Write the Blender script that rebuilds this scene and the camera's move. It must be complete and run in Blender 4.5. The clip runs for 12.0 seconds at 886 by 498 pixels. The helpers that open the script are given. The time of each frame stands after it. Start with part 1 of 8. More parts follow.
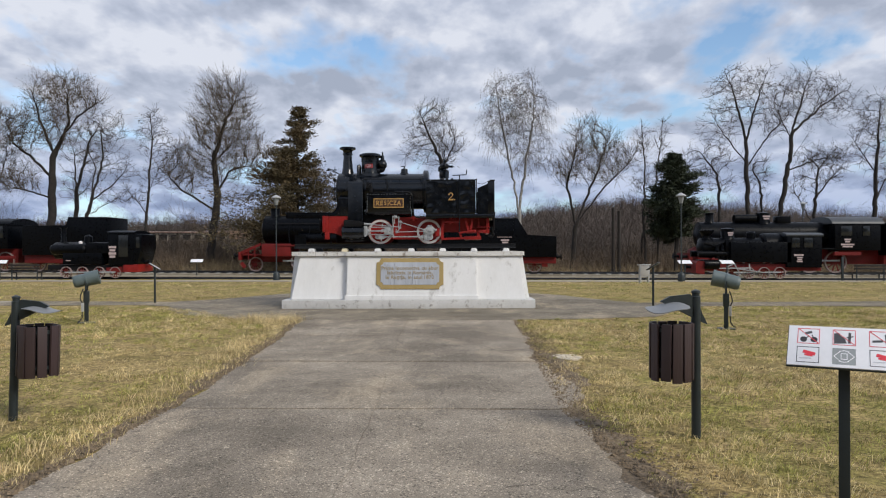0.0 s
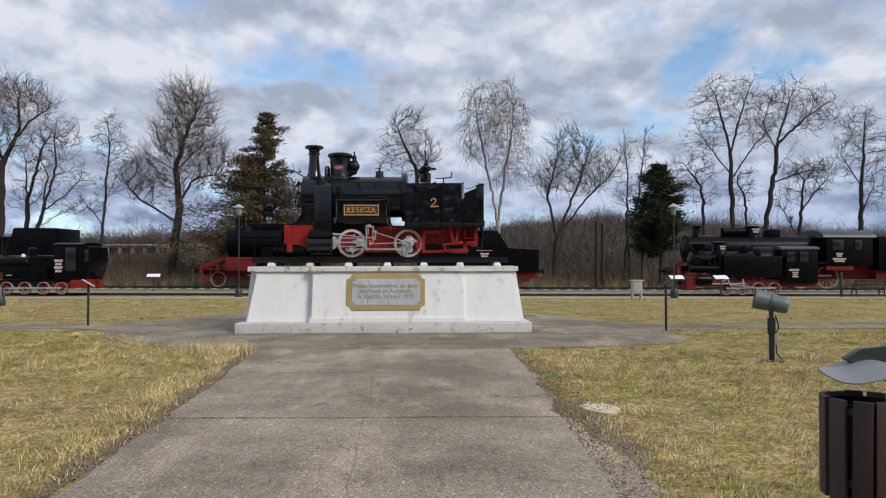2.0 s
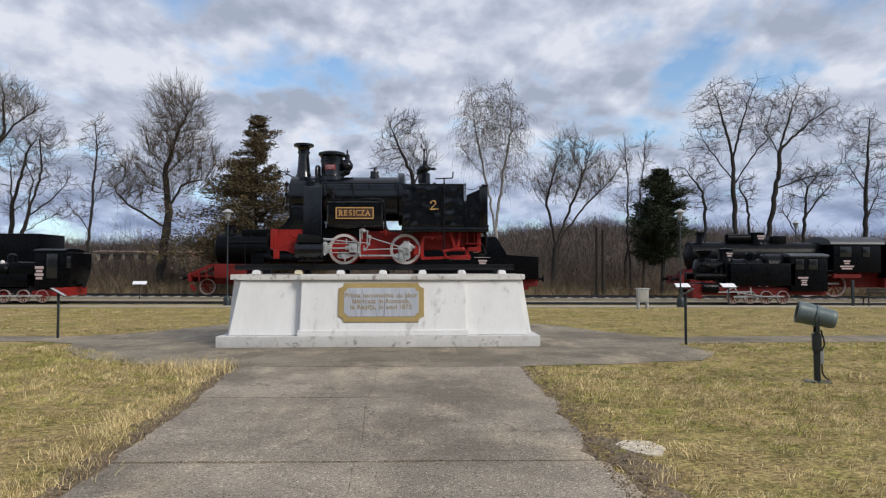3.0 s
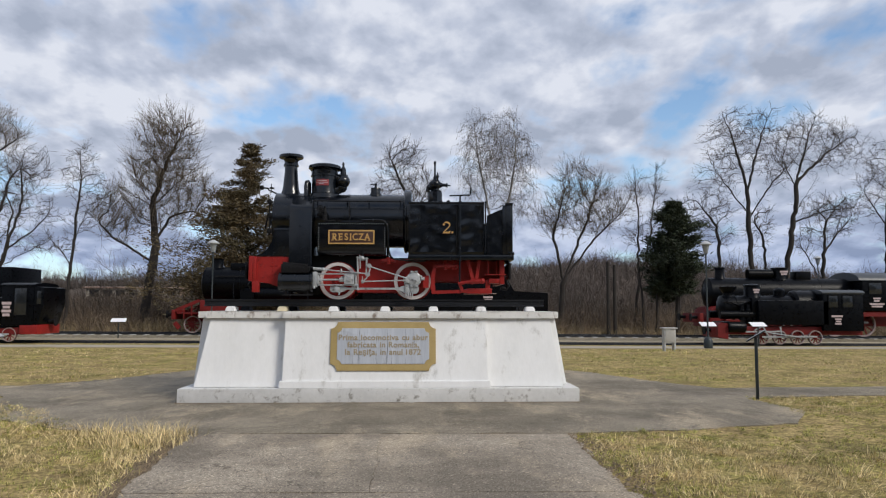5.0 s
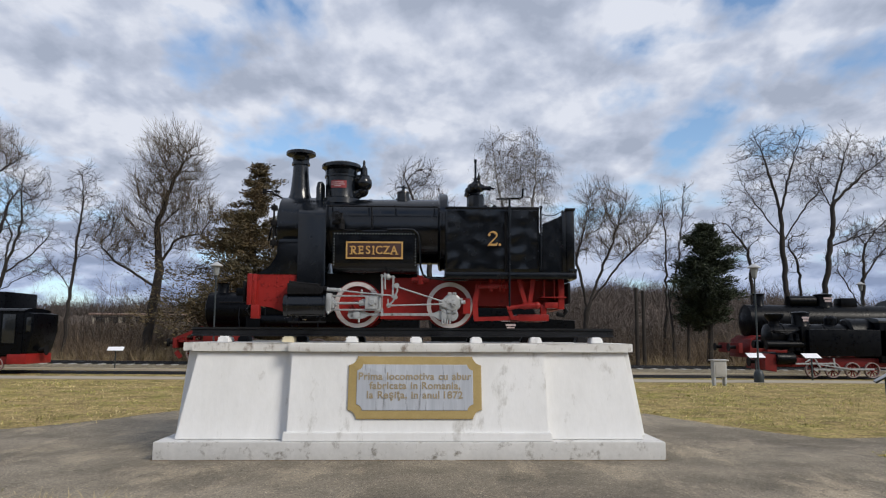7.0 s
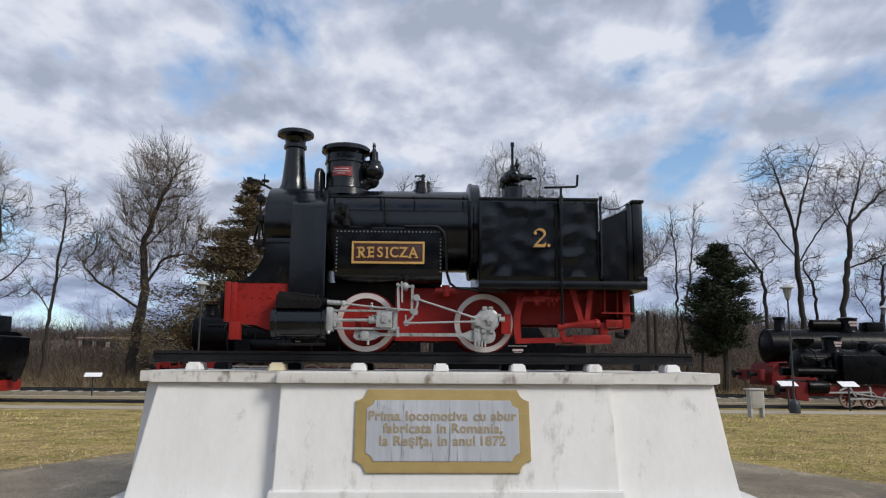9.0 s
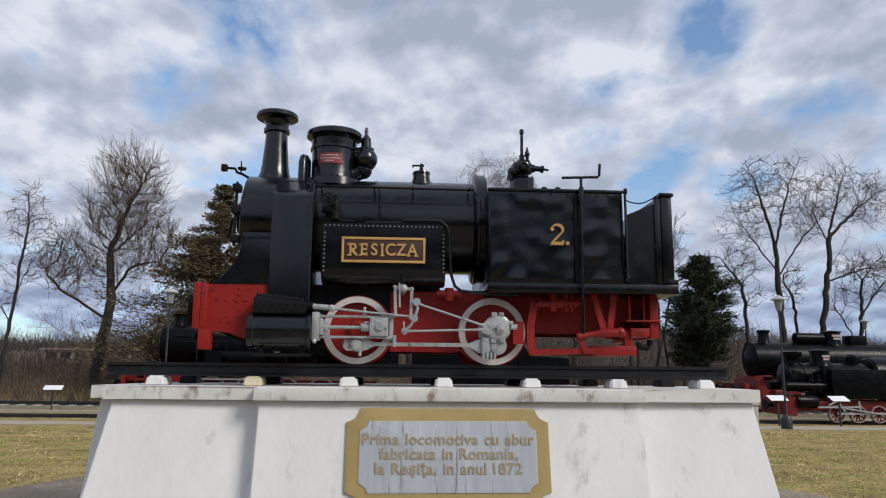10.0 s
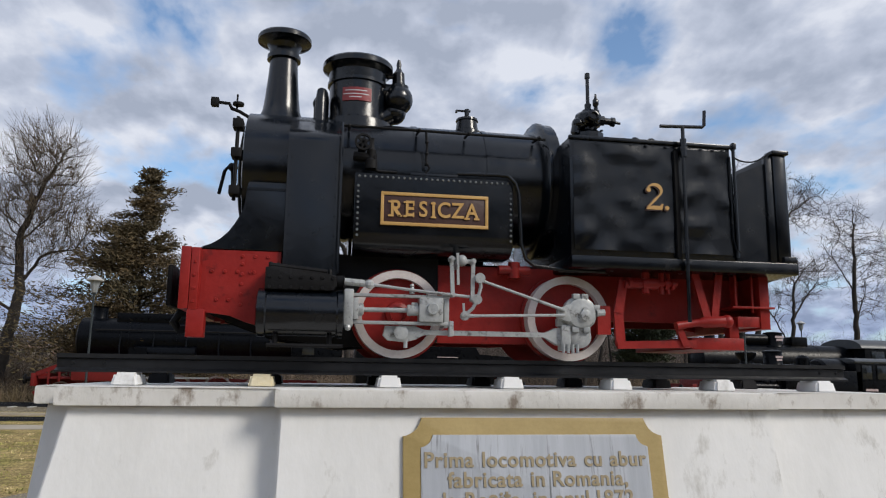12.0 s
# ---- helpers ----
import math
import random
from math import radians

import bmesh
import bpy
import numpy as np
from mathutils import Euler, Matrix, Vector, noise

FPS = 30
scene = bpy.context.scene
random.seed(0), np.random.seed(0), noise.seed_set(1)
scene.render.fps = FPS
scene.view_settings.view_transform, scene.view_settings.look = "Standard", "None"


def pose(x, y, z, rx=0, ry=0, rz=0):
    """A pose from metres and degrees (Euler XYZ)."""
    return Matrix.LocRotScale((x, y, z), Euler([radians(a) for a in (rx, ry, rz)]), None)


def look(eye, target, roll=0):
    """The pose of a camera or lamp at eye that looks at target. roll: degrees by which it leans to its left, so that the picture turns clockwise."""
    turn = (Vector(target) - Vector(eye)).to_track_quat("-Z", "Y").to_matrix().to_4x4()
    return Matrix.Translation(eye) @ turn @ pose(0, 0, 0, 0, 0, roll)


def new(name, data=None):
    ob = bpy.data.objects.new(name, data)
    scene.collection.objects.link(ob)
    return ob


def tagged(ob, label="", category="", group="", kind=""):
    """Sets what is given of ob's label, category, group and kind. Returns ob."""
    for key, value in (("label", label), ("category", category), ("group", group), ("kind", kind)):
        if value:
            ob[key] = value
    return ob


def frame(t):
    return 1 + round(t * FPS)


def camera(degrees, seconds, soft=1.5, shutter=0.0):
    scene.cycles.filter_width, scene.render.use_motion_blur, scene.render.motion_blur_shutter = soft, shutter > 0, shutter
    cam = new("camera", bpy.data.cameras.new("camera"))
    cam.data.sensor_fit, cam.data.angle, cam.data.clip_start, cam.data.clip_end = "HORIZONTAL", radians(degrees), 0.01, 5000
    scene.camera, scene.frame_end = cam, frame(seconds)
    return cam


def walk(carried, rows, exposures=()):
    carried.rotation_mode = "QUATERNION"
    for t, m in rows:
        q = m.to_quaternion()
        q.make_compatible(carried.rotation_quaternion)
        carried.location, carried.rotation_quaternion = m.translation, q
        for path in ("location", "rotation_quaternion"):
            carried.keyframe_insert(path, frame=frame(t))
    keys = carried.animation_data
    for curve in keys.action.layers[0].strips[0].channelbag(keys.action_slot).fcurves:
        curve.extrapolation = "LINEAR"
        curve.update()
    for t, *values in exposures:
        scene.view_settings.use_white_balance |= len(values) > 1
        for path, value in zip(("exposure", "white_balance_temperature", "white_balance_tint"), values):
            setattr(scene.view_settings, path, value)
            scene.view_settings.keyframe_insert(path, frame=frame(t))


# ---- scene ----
cam = camera(62.8, 12.0, 1.15)
METRES, EYE, TILT, LEAN, TURN = 14.151, 1.5, 0.0, 0.0, 1.4
ROWS = [
    (0.0, 0.0, 0.0, 0.0, 0.0, 0.01, 0.17),
    (0.5, -0.0008, 0.0452, 0.0003, -0.45, 0.39, 0.2),
    (1.0, -0.0042, 0.0896, 0.0009, -1.31, 0.69, 0.17),
    (1.5, -0.0073, 0.1352, 0.0004, -1.87, 0.89, 0.13),
    (2.0, -0.0135, 0.1792, 0.0009, -2.15, 1.1, 0.1),
    (2.5, -0.0149, 0.2245, 0.0015, -2.38, 1.38, 0.05),
    (3.0, -0.0183, 0.2706, 0.0019, -2.57, 1.65, 0.04),
    (5.0, -0.0323, 0.4583, 0.001, -2.83, 4.58, -0.09),
    (5.5, -0.0387, 0.5023, 0.0007, -2.75, 4.63, -0.13),
    (6.0, -0.0451, 0.5445, 0.0019, -2.59, 4.66, -0.16),
    (6.5, -0.0522, 0.5867, 0.0028, -2.38, 5.62, -0.2),
    (7.0, -0.0582, 0.6298, 0.0037, -2.09, 6.74, -0.24),
    (9.0, -0.0821, 0.784, 0.0042, -2.59, 8.71, -0.35),
    (9.5, -0.0902, 0.821, 0.0047, -3.33, 9.11, -0.39),
    (10.0, -0.0985, 0.8555, 0.0048, -4.69, 9.7, -0.49),
    (10.5, -0.112, 0.8893, 0.0039, -6.1, 10.04, -0.54),
    (11.0, -0.1268, 0.9207, 0.0025, -7.26, 10.16, -0.66),
    (11.5, -0.1418, 0.9497, 0.0029, -8.56, 9.88, -0.64),
    (12.0, -0.1624, 0.976, 0.0031, -10.81, 9.73, -0.74),
]
walk(cam, [(t, pose(0, 0, EYE, TILT, LEAN, TURN) @ pose(METRES * x, METRES * y, METRES * z, 90 + pitch, roll, yaw)) for t, x, y, z, yaw, pitch, roll in ROWS])

# ---- light ----
SUN_ELEV, SUN_AZ = 38.0, 128.0          # degrees; azimuth clockwise from +y
world = bpy.data.worlds.new("world")
scene.world = world
world.use_nodes = True
wn, wl = world.node_tree.nodes, world.node_tree.links
wn.clear()
w_out = wn.new("ShaderNodeOutputWorld")
sky = wn.new("ShaderNodeTexSky")
sky.sky_type, sky.sun_disc = "NISHITA", False
sky.sun_elevation, sky.sun_rotation = radians(SUN_ELEV), radians(SUN_AZ)
sky.air_density, sky.dust_density, sky.ozone_density = 1.1, 0.15, 3.2
bg_sky = wn.new("ShaderNodeBackground")
bg_sky.inputs["Strength"].default_value = 0.135
# broken cloud deck: the direction is carried out to a flat layer overhead
w_tc = wn.new("ShaderNodeTexCoord")
w_sep = wn.new("ShaderNodeSeparateXYZ")
wl.new(w_tc.outputs["Generated"], w_sep.inputs[0])


def wmath(op, a, b=None, c=None, clamp=False):
    n = wn.new("ShaderNodeMath")
    n.operation, n.use_clamp = op, clamp
    for i, v in enumerate((a, b, c)):
        if v is None:
            continue
        if isinstance(v, (int, float)):
            n.inputs[i].default_value = v
        else:
            wl.new(v, n.inputs[i])
    return n.outputs[0]


up = wmath("ADD", wmath("MAXIMUM", w_sep.outputs["Z"], 0.0), 0.30)
w_comb = wn.new("ShaderNodeCombineXYZ")
wl.new(wmath("DIVIDE", w_sep.outputs["X"], up), w_comb.inputs[0])
wl.new(wmath("DIVIDE", w_sep.outputs["Y"], up), w_comb.inputs[1])


def wnoise(scale, detail, rough, offset, stretch=(1, 1, 1)):
    m = wn.new("ShaderNodeMapping")
    m.inputs["Location"].default_value = offset
    m.inputs["Scale"].default_value = stretch
    wl.new(w_comb.outputs[0], m.inputs["Vector"])
    n = wn.new("ShaderNodeTexNoise")
    n.inputs["Scale"].default_value, n.inputs["Detail"].default_value = scale, detail
    n.inputs["Roughness"].default_value = rough
    n.inputs["Distortion"].default_value = 0.12
    wl.new(m.outputs[0], n.inputs["Vector"])
    return n.outputs["Fac"]


def wramp(fac, stops):
    n = wn.new("ShaderNodeValToRGB")
    while len(n.color_ramp.elements) < len(stops):
        n.color_ramp.elements.new(0.5)
    for e, (p, c) in zip(n.color_ramp.elements, stops):
        e.position, e.color = p, (*c, 1)
    wl.new(fac, n.inputs["Fac"])
    return n.outputs["Color"]


big = wnoise(2.3, 6, 0.5, (3.1, 1.7, 0.0), (1.0, 0.75, 1))
puff = wnoise(6.4, 9, 0.5, (1.3, 4.7, 0.0), (0.95, 0.68, 1))
puff_back = wnoise(6.4, 9, 0.5, (1.3, 4.655, 0.0), (0.95, 0.68, 1))
cover = wmath("ADD", wmath("MULTIPLY", big, 0.55), wmath("MULTIPLY", puff, 0.45))
relief = wmath("MULTIPLY", wmath("SUBTRACT", puff_back, puff), 0.85)
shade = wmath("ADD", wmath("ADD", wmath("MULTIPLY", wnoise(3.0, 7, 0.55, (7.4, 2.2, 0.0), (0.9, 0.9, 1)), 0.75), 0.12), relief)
cover_f = wramp(cover, [(0.388, (0, 0, 0)), (0.475, (1, 1, 1))])
cloud_c = wramp(shade, [(0.34, (0.37, 0.42, 0.53)), (0.47, (0.51, 0.56, 0.68)), (0.60, (0.72, 0.755, 0.845))])
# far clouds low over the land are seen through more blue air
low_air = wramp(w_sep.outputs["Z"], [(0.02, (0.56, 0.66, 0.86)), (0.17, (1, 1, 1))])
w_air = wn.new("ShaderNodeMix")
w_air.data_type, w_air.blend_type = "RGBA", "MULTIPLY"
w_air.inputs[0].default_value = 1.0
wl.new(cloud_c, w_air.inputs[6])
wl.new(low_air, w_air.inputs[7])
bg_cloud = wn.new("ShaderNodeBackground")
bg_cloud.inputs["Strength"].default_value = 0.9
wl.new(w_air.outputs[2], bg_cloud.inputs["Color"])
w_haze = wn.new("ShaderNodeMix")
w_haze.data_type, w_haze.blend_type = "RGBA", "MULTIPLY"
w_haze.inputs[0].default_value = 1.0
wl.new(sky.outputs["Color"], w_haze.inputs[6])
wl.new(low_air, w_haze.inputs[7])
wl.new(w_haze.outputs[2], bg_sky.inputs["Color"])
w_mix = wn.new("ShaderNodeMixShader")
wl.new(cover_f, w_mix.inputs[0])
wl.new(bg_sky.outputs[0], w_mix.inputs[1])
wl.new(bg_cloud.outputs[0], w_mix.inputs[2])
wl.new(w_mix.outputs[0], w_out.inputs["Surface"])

sun = new("sun", bpy.data.lights.new("sun", "SUN"))
sun.data.energy, sun.data.angle, sun.data.color = 2.4, radians(20), (1.0, 0.94, 0.85)
_az, _el = radians(SUN_AZ), radians(SUN_ELEV)
sun.matrix_world = look((60 * math.sin(_az) * math.cos(_el), 60 * math.cos(_az) * math.cos(_el), 60 * math.sin(_el)), (0, 0, 0))
scene.view_settings.exposure = 0.18

# ---- materials ----
def mat(name, a, b, scale=3.0, rough=0.6, metal=0.0, bump=0.15, fine=40.0, wear=None, wear_amount=0.5, island=0.0, rough_var=0.1, spec=0.5, streak=1.0, rand=0.0, speck=(), stones=()):
    """A painted or natural surface: two tones in broad patches and grain, fine relief, and spots of wear."""
    m = bpy.data.materials.new(name)
    m.use_nodes = True
    n, l = m.node_tree.nodes, m.node_tree.links
    p = n["Principled BSDF"]
    tc = n.new("ShaderNodeTexCoord")
    mp = n.new("ShaderNodeMapping")
    mp.inputs["Scale"].default_value = streak if isinstance(streak, tuple) else (1, 1, streak)
    l.new(tc.outputs["Object"], mp.inputs[0])

    def noise_node(s, detail=5, r=0.6):
        t = n.new("ShaderNodeTexNoise")
        t.inputs["Scale"].default_value, t.inputs["Detail"].default_value, t.inputs["Roughness"].default_value = s, detail, r
        l.new(mp.outputs[0], t.inputs["Vector"])
        return t.outputs["Fac"]

    def ramp(f, lo, hi, c0=(0, 0, 0), c1=(1, 1, 1)):
        r = n.new("ShaderNodeValToRGB")
        r.color_ramp.elements[0].position, r.color_ramp.elements[1].position = lo, hi
        r.color_ramp.elements[0].color, r.color_ramp.elements[1].color = (*c0, 1), (*c1, 1)
        l.new(f, r.inputs[0])
        return r.outputs[0]

    def mix(f, c0, c1, kind="MIX"):
        x = n.new("ShaderNodeMix")
        x.data_type, x.blend_type = "RGBA", kind
        for i, v in ((0, f), (6, c0), (7, c1)):
            if isinstance(v, (int, float)):
                x.inputs[i].default_value = v
            elif isinstance(v, tuple):
                x.inputs[i].default_value = (*v, 1)
            else:
                l.new(v, x.inputs[i])
        return x.outputs[2]

    big, small = noise_node(scale), noise_node(fine, 3)
    col = ramp(big, 0.32, 0.68, a, b)
    col = mix(0.35, col, ramp(small, 0.3, 0.7, a, b))
    if wear:
        col = mix(ramp(noise_node(scale * 2.3, 7, 0.7), 1 - wear_amount, 1.04 - wear_amount * 0.8), col, wear)
    for s_scale, s_amount in speck:
        vt = n.new("ShaderNodeTexVoronoi")
        vt.inputs["Scale"].default_value = s_scale
        l.new(tc.outputs["Object"], vt.inputs["Vector"])
        sp = n.new("ShaderNodeSeparateColor")
        l.new(vt.outputs["Color"], sp.inputs[0])
        col = mix(1.0, col, ramp(sp.outputs[0], 0.05, 0.95, (1 - s_amount,) * 3, (1 + s_amount,) * 3), "MULTIPLY")
    for s_scale, s_share, s_light in stones:
        vt = n.new("ShaderNodeTexVoronoi")
        vt.inputs["Scale"].default_value = s_scale
        l.new(tc.outputs["Object"], vt.inputs["Vector"])
        sp = n.new("ShaderNodeSeparateColor")
        l.new(vt.outputs["Color"], sp.inputs[0])
        col = mix(1.0, col, ramp(sp.outputs[1], 1 - s_share, 1 - s_share * 0.6, (1, 1, 1), (s_light,) * 3), "MULTIPLY")
    if island or rand:
        if island:
            g = n.new("ShaderNodeNewGeometry")
            out = g.outputs["Random Per Island"]
        else:
            g = n.new("ShaderNodeObjectInfo")
            out = g.outputs["Random"]
        k = island or rand
        col = mix(1.0, col, ramp(out, 0, 1, (1 - k,) * 3, (1 + k,) * 3), "MULTIPLY")
    l.new(col, p.inputs["Base Color"])
    p.inputs["Metallic"].default_value = metal
    p.inputs["Specular IOR Level"].default_value = spec
    lo, hi = max(0.02, rough - rough_var), min(1, rough + rough_var)
    l.new(ramp(small, 0.3, 0.7, (lo,) * 3, (hi,) * 3), p.inputs["Roughness"])
    if bump:
        bn = n.new("ShaderNodeBump")
        bn.inputs["Strength"].default_value, bn.inputs["Distance"].default_value = bump, 0.02
        l.new(small, bn.inputs["Height"])
        l.new(bn.outputs[0], p.inputs["Normal"])
    return m


M_BLACK = mat("black_gloss_paint", (0.0016, 0.0024, 0.0040), (0.0034, 0.0052, 0.0082), 1.6, 0.22, 0, 0.075, 7, (0.009, 0.012, 0.015), 0.22, rough_var=0.07, spec=0.50)
M_SOOT = mat("black_matt_iron", (0.005, 0.005, 0.006), (0.012, 0.012, 0.013), 3, 0.6, 0, 0.15, 40, spec=0.15)
M_RED = mat("red_paint", (0.19, 0.011, 0.010), (0.29, 0.018, 0.015), 2.5, 0.42, 0, 0.10, 30, (0.10, 0.008, 0.008), 0.42, spec=0.3)
M_WHEEL = mat("white_tyre_paint", (0.50, 0.44, 0.43), (0.66, 0.62, 0.60), 4, 0.5, 0, 0.06, 40, (0.45, 0.30, 0.28), 0.36)
M_WHEELDIM = mat("dull_tyre_paint", (0.22, 0.16, 0.155), (0.36, 0.29, 0.28), 4, 0.5, 0, 0.06, 40, (0.15, 0.06, 0.05), 0.40)
M_ROD = mat("grey_rod_paint", (0.24, 0.255, 0.265), (0.44, 0.455, 0.46), 6, 0.40, 0.1, 0.10, 40, (0.085, 0.08, 0.075), 0.44)
M_YELLOW = mat("yellow_paint", (0.43, 0.24, 0.065), (0.55, 0.34, 0.115), 8, 0.5, 0, 0.05)
M_BROWN = mat("dark_red_brown_paint", (0.035, 0.012, 0.010), (0.05, 0.018, 0.014), 8, 0.5)
M_WHITEWASH = mat("white_wash", (0.66, 0.66, 0.65), (0.77, 0.77, 0.765), 1.3, 0.8, 0, 0.12, 14, (0.46, 0.45, 0.425), 0.42, streak=0.42)
M_GRIMY = mat("grimy_white_wash", (0.48, 0.475, 0.46), (0.62, 0.615, 0.60), 2.5, 0.85, 0, 0.14, 18, (0.20, 0.185, 0.16), 0.45)
M_GOLD = mat("gold_paint", (0.31, 0.225, 0.080), (0.39, 0.29, 0.115), 5, 0.5, 0, 0.06, 40, (0.33, 0.22, 0.09), 0.35)
M_DULLGOLD = mat("dull_gold_letters", (0.25, 0.20, 0.115), (0.36, 0.295, 0.19), 9, 0.55, 0, 0.05, 40, (0.30, 0.27, 0.22), 0.42)
M_PLAQUE = mat("grey_marble", (0.32, 0.34, 0.375), (0.46, 0.485, 0.53), 4, 0.45, 0, 0.05, 9, (0.14, 0.145, 0.15), 0.44, streak=(2.6, 0.16, 1.0))
M_RAIL = mat("black_rail_steel", (0.008, 0.0085, 0.010), (0.016, 0.017, 0.020), 3, 0.38, 0.0, 0.08, 20, spec=0.3)
M_POST = mat("dark_green_post_paint", (0.012, 0.018, 0.020), (0.022, 0.03, 0.032), 4, 0.45, 0, 0.08)
M_LID = mat("grey_painted_lid", (0.17, 0.18, 0.19), (0.25, 0.26, 0.27), 4, 0.5, 0.1, 0.08)
M_SLAT = mat("dark_brown_slat", (0.030, 0.018, 0.018), (0.052, 0.029, 0.028), 3, 0.55, 0, 0.25, 35, (0.07, 0.045, 0.04), 0.36, streak=0.15, rand=0.18)
M_SPOT = mat("grey_green_floodlight_paint", (0.075, 0.105, 0.11), (0.12, 0.155, 0.16), 4, 0.45, 0, 0.08, 30, (0.09, 0.11, 0.10), 0.36)
M_CABLE = mat("black_cable", (0.012, 0.012, 0.012), (0.02, 0.02, 0.02), 8, 0.6)
M_SIGN = mat("white_sign_board", (0.70, 0.70, 0.72), (0.80, 0.80, 0.82), 3, 0.4, 0, 0.02)
M_SIGNRED = mat("sign_red", (0.62, 0.03, 0.05), (0.70, 0.05, 0.07), 5, 0.5)
M_SIGNDARK = mat("sign_dark", (0.05, 0.05, 0.055), (0.08, 0.08, 0.085), 5, 0.5)
M_SIGNGREY = mat("sign_grey", (0.25, 0.27, 0.27), (0.30, 0.32, 0.32), 5, 0.5)
M_SIGNFAINT = mat("sign_faint_bars", (0.45, 0.46, 0.5), (0.55, 0.55, 0.58), 5, 0.5)
M_PLATE = mat("red_enamel_plate", (0.17, 0.017, 0.02), (0.25, 0.03, 0.034), 6, 0.4)
M_PLATEWHITE = mat("white_lettering", (0.65, 0.62, 0.62), (0.75, 0.72, 0.72), 6, 0.5)
M_PLATEPINK = mat("faded_pinkish_lettering", (0.36, 0.27, 0.27), (0.52, 0.43, 0.43), 6, 0.5)
M_CONC = mat("grey_concrete", (0.30, 0.29, 0.27), (0.42, 0.41, 0.38), 2, 0.85, 0, 0.3)
M_YELLOWBLOCK = mat("yellowed_block", (0.62, 0.52, 0.30), (0.72, 0.66, 0.50), 6, 0.8, 0, 0.2)
M_GALV = mat("galvanised_grey", (0.38, 0.39, 0.39), (0.5, 0.5, 0.5), 4, 0.5, 0.3, 0.06)
M_REDDARK = mat("dull_red_paint", (0.10, 0.009, 0.009), (0.17, 0.014, 0.013), 2.0, 0.5, 0, 0.08, 12, (0.06, 0.01, 0.01), 0.42, spec=0.25)
M_GREYROOF = mat("dull_grey_sheet", (0.035, 0.039, 0.044), (0.07, 0.076, 0.083), 2, 0.45, 0, 0.1)
M_BACKBLACK = mat("black_loco_paint", (0.0007, 0.0010, 0.0018), (0.0018, 0.0025, 0.0042), 1.5, 0.33, 0, 0.08, 8, spec=0.13)
M_GLASS = mat("dark_window_glass", (0.01, 0.012, 0.014), (0.02, 0.022, 0.024), 2, 0.08, 0, 0.0)
M_LAMPGLASS = mat("milky_lamp_glass", (0.18, 0.19, 0.195), (0.25, 0.265, 0.27), 3, 0.3)
M_BARK = mat("grey_brown_bark", (0.011, 0.009, 0.008), (0.034, 0.027, 0.022), 5, 0.9, 0, 0.6, 25)
M_TWIG = mat("brown_twigs", (0.045, 0.035, 0.028), (0.085, 0.066, 0.052), 2, 0.9, 0, 0.0, 20, island=0.35)
M_TWIGWARM = mat("ochre_twigs", (0.075, 0.056, 0.037), (0.125, 0.094, 0.062), 2, 0.9, 0, 0.0, 20, island=0.35)
M_TWIGPALE = mat("pale_birch_twigs", (0.07, 0.057, 0.048), (0.13, 0.108, 0.09), 2, 0.9, 0, 0.0, 20, island=0.35)
M_BIRCH = mat("birch_bark", (0.10, 0.095, 0.085), (0.42, 0.40, 0.37), 6, 0.85, 0, 0.3, 12)
M_NEEDLE = mat("dark_needles", (0.012, 0.020, 0.009), (0.035, 0.045, 0.018), 0.7, 0.8, 0, 0.0, 10, island=0.5)
M_NEEDLEBROWN = mat("brown_green_needles", (0.040, 0.041, 0.018), (0.125, 0.080, 0.037), 0.5, 0.8, 0, 0.0, 8, island=0.5)
M_SCRUB = mat("dry_scrub", (0.085, 0.060, 0.040), (0.17, 0.125, 0.085), 0.3, 0.95, 0, 0.0, 6, island=0.45)
M_WOOD = mat("bare_woodland", (0.055, 0.042, 0.036), (0.11, 0.088, 0.075), 0.08, 0.95, 0, 0.0, 3, island=0.4)
M_BRICK = mat("orange_brick_far", (0.24, 0.15, 0.11), (0.34, 0.22, 0.16), 0.4, 0.9)
M_RENDER = mat("pale_render_far", (0.34, 0.30, 0.24), (0.44, 0.39, 0.32), 0.4, 0.9)
M_ROOF = mat("rust_brown_roof", (0.20, 0.13, 0.10), (0.28, 0.19, 0.14), 0.8, 0.9)
M_BALLAST = mat("ballast_stone", (0.11, 0.095, 0.062), (0.22, 0.185, 0.125), 1.2, 0.95, 0, 0.8, 14, speck=((12.0, 0.35),))
M_GRAVEL = mat("pale_gravel_path", (0.27, 0.235, 0.18), (0.39, 0.345, 0.275), 1.2, 0.95, 0, 0.4, 18)
M_DIRT = mat("brown_dirt", (0.105, 0.075, 0.046), (0.23, 0.172, 0.108), 3, 0.95, 0, 0.8, 30, speck=((60.0, 0.4),))
M_SAND = mat("pale_sandstone", (0.46, 0.39, 0.29), (0.66, 0.585, 0.46), 5, 0.9, 0, 0.6, 30, speck=((40.0, 0.3),))


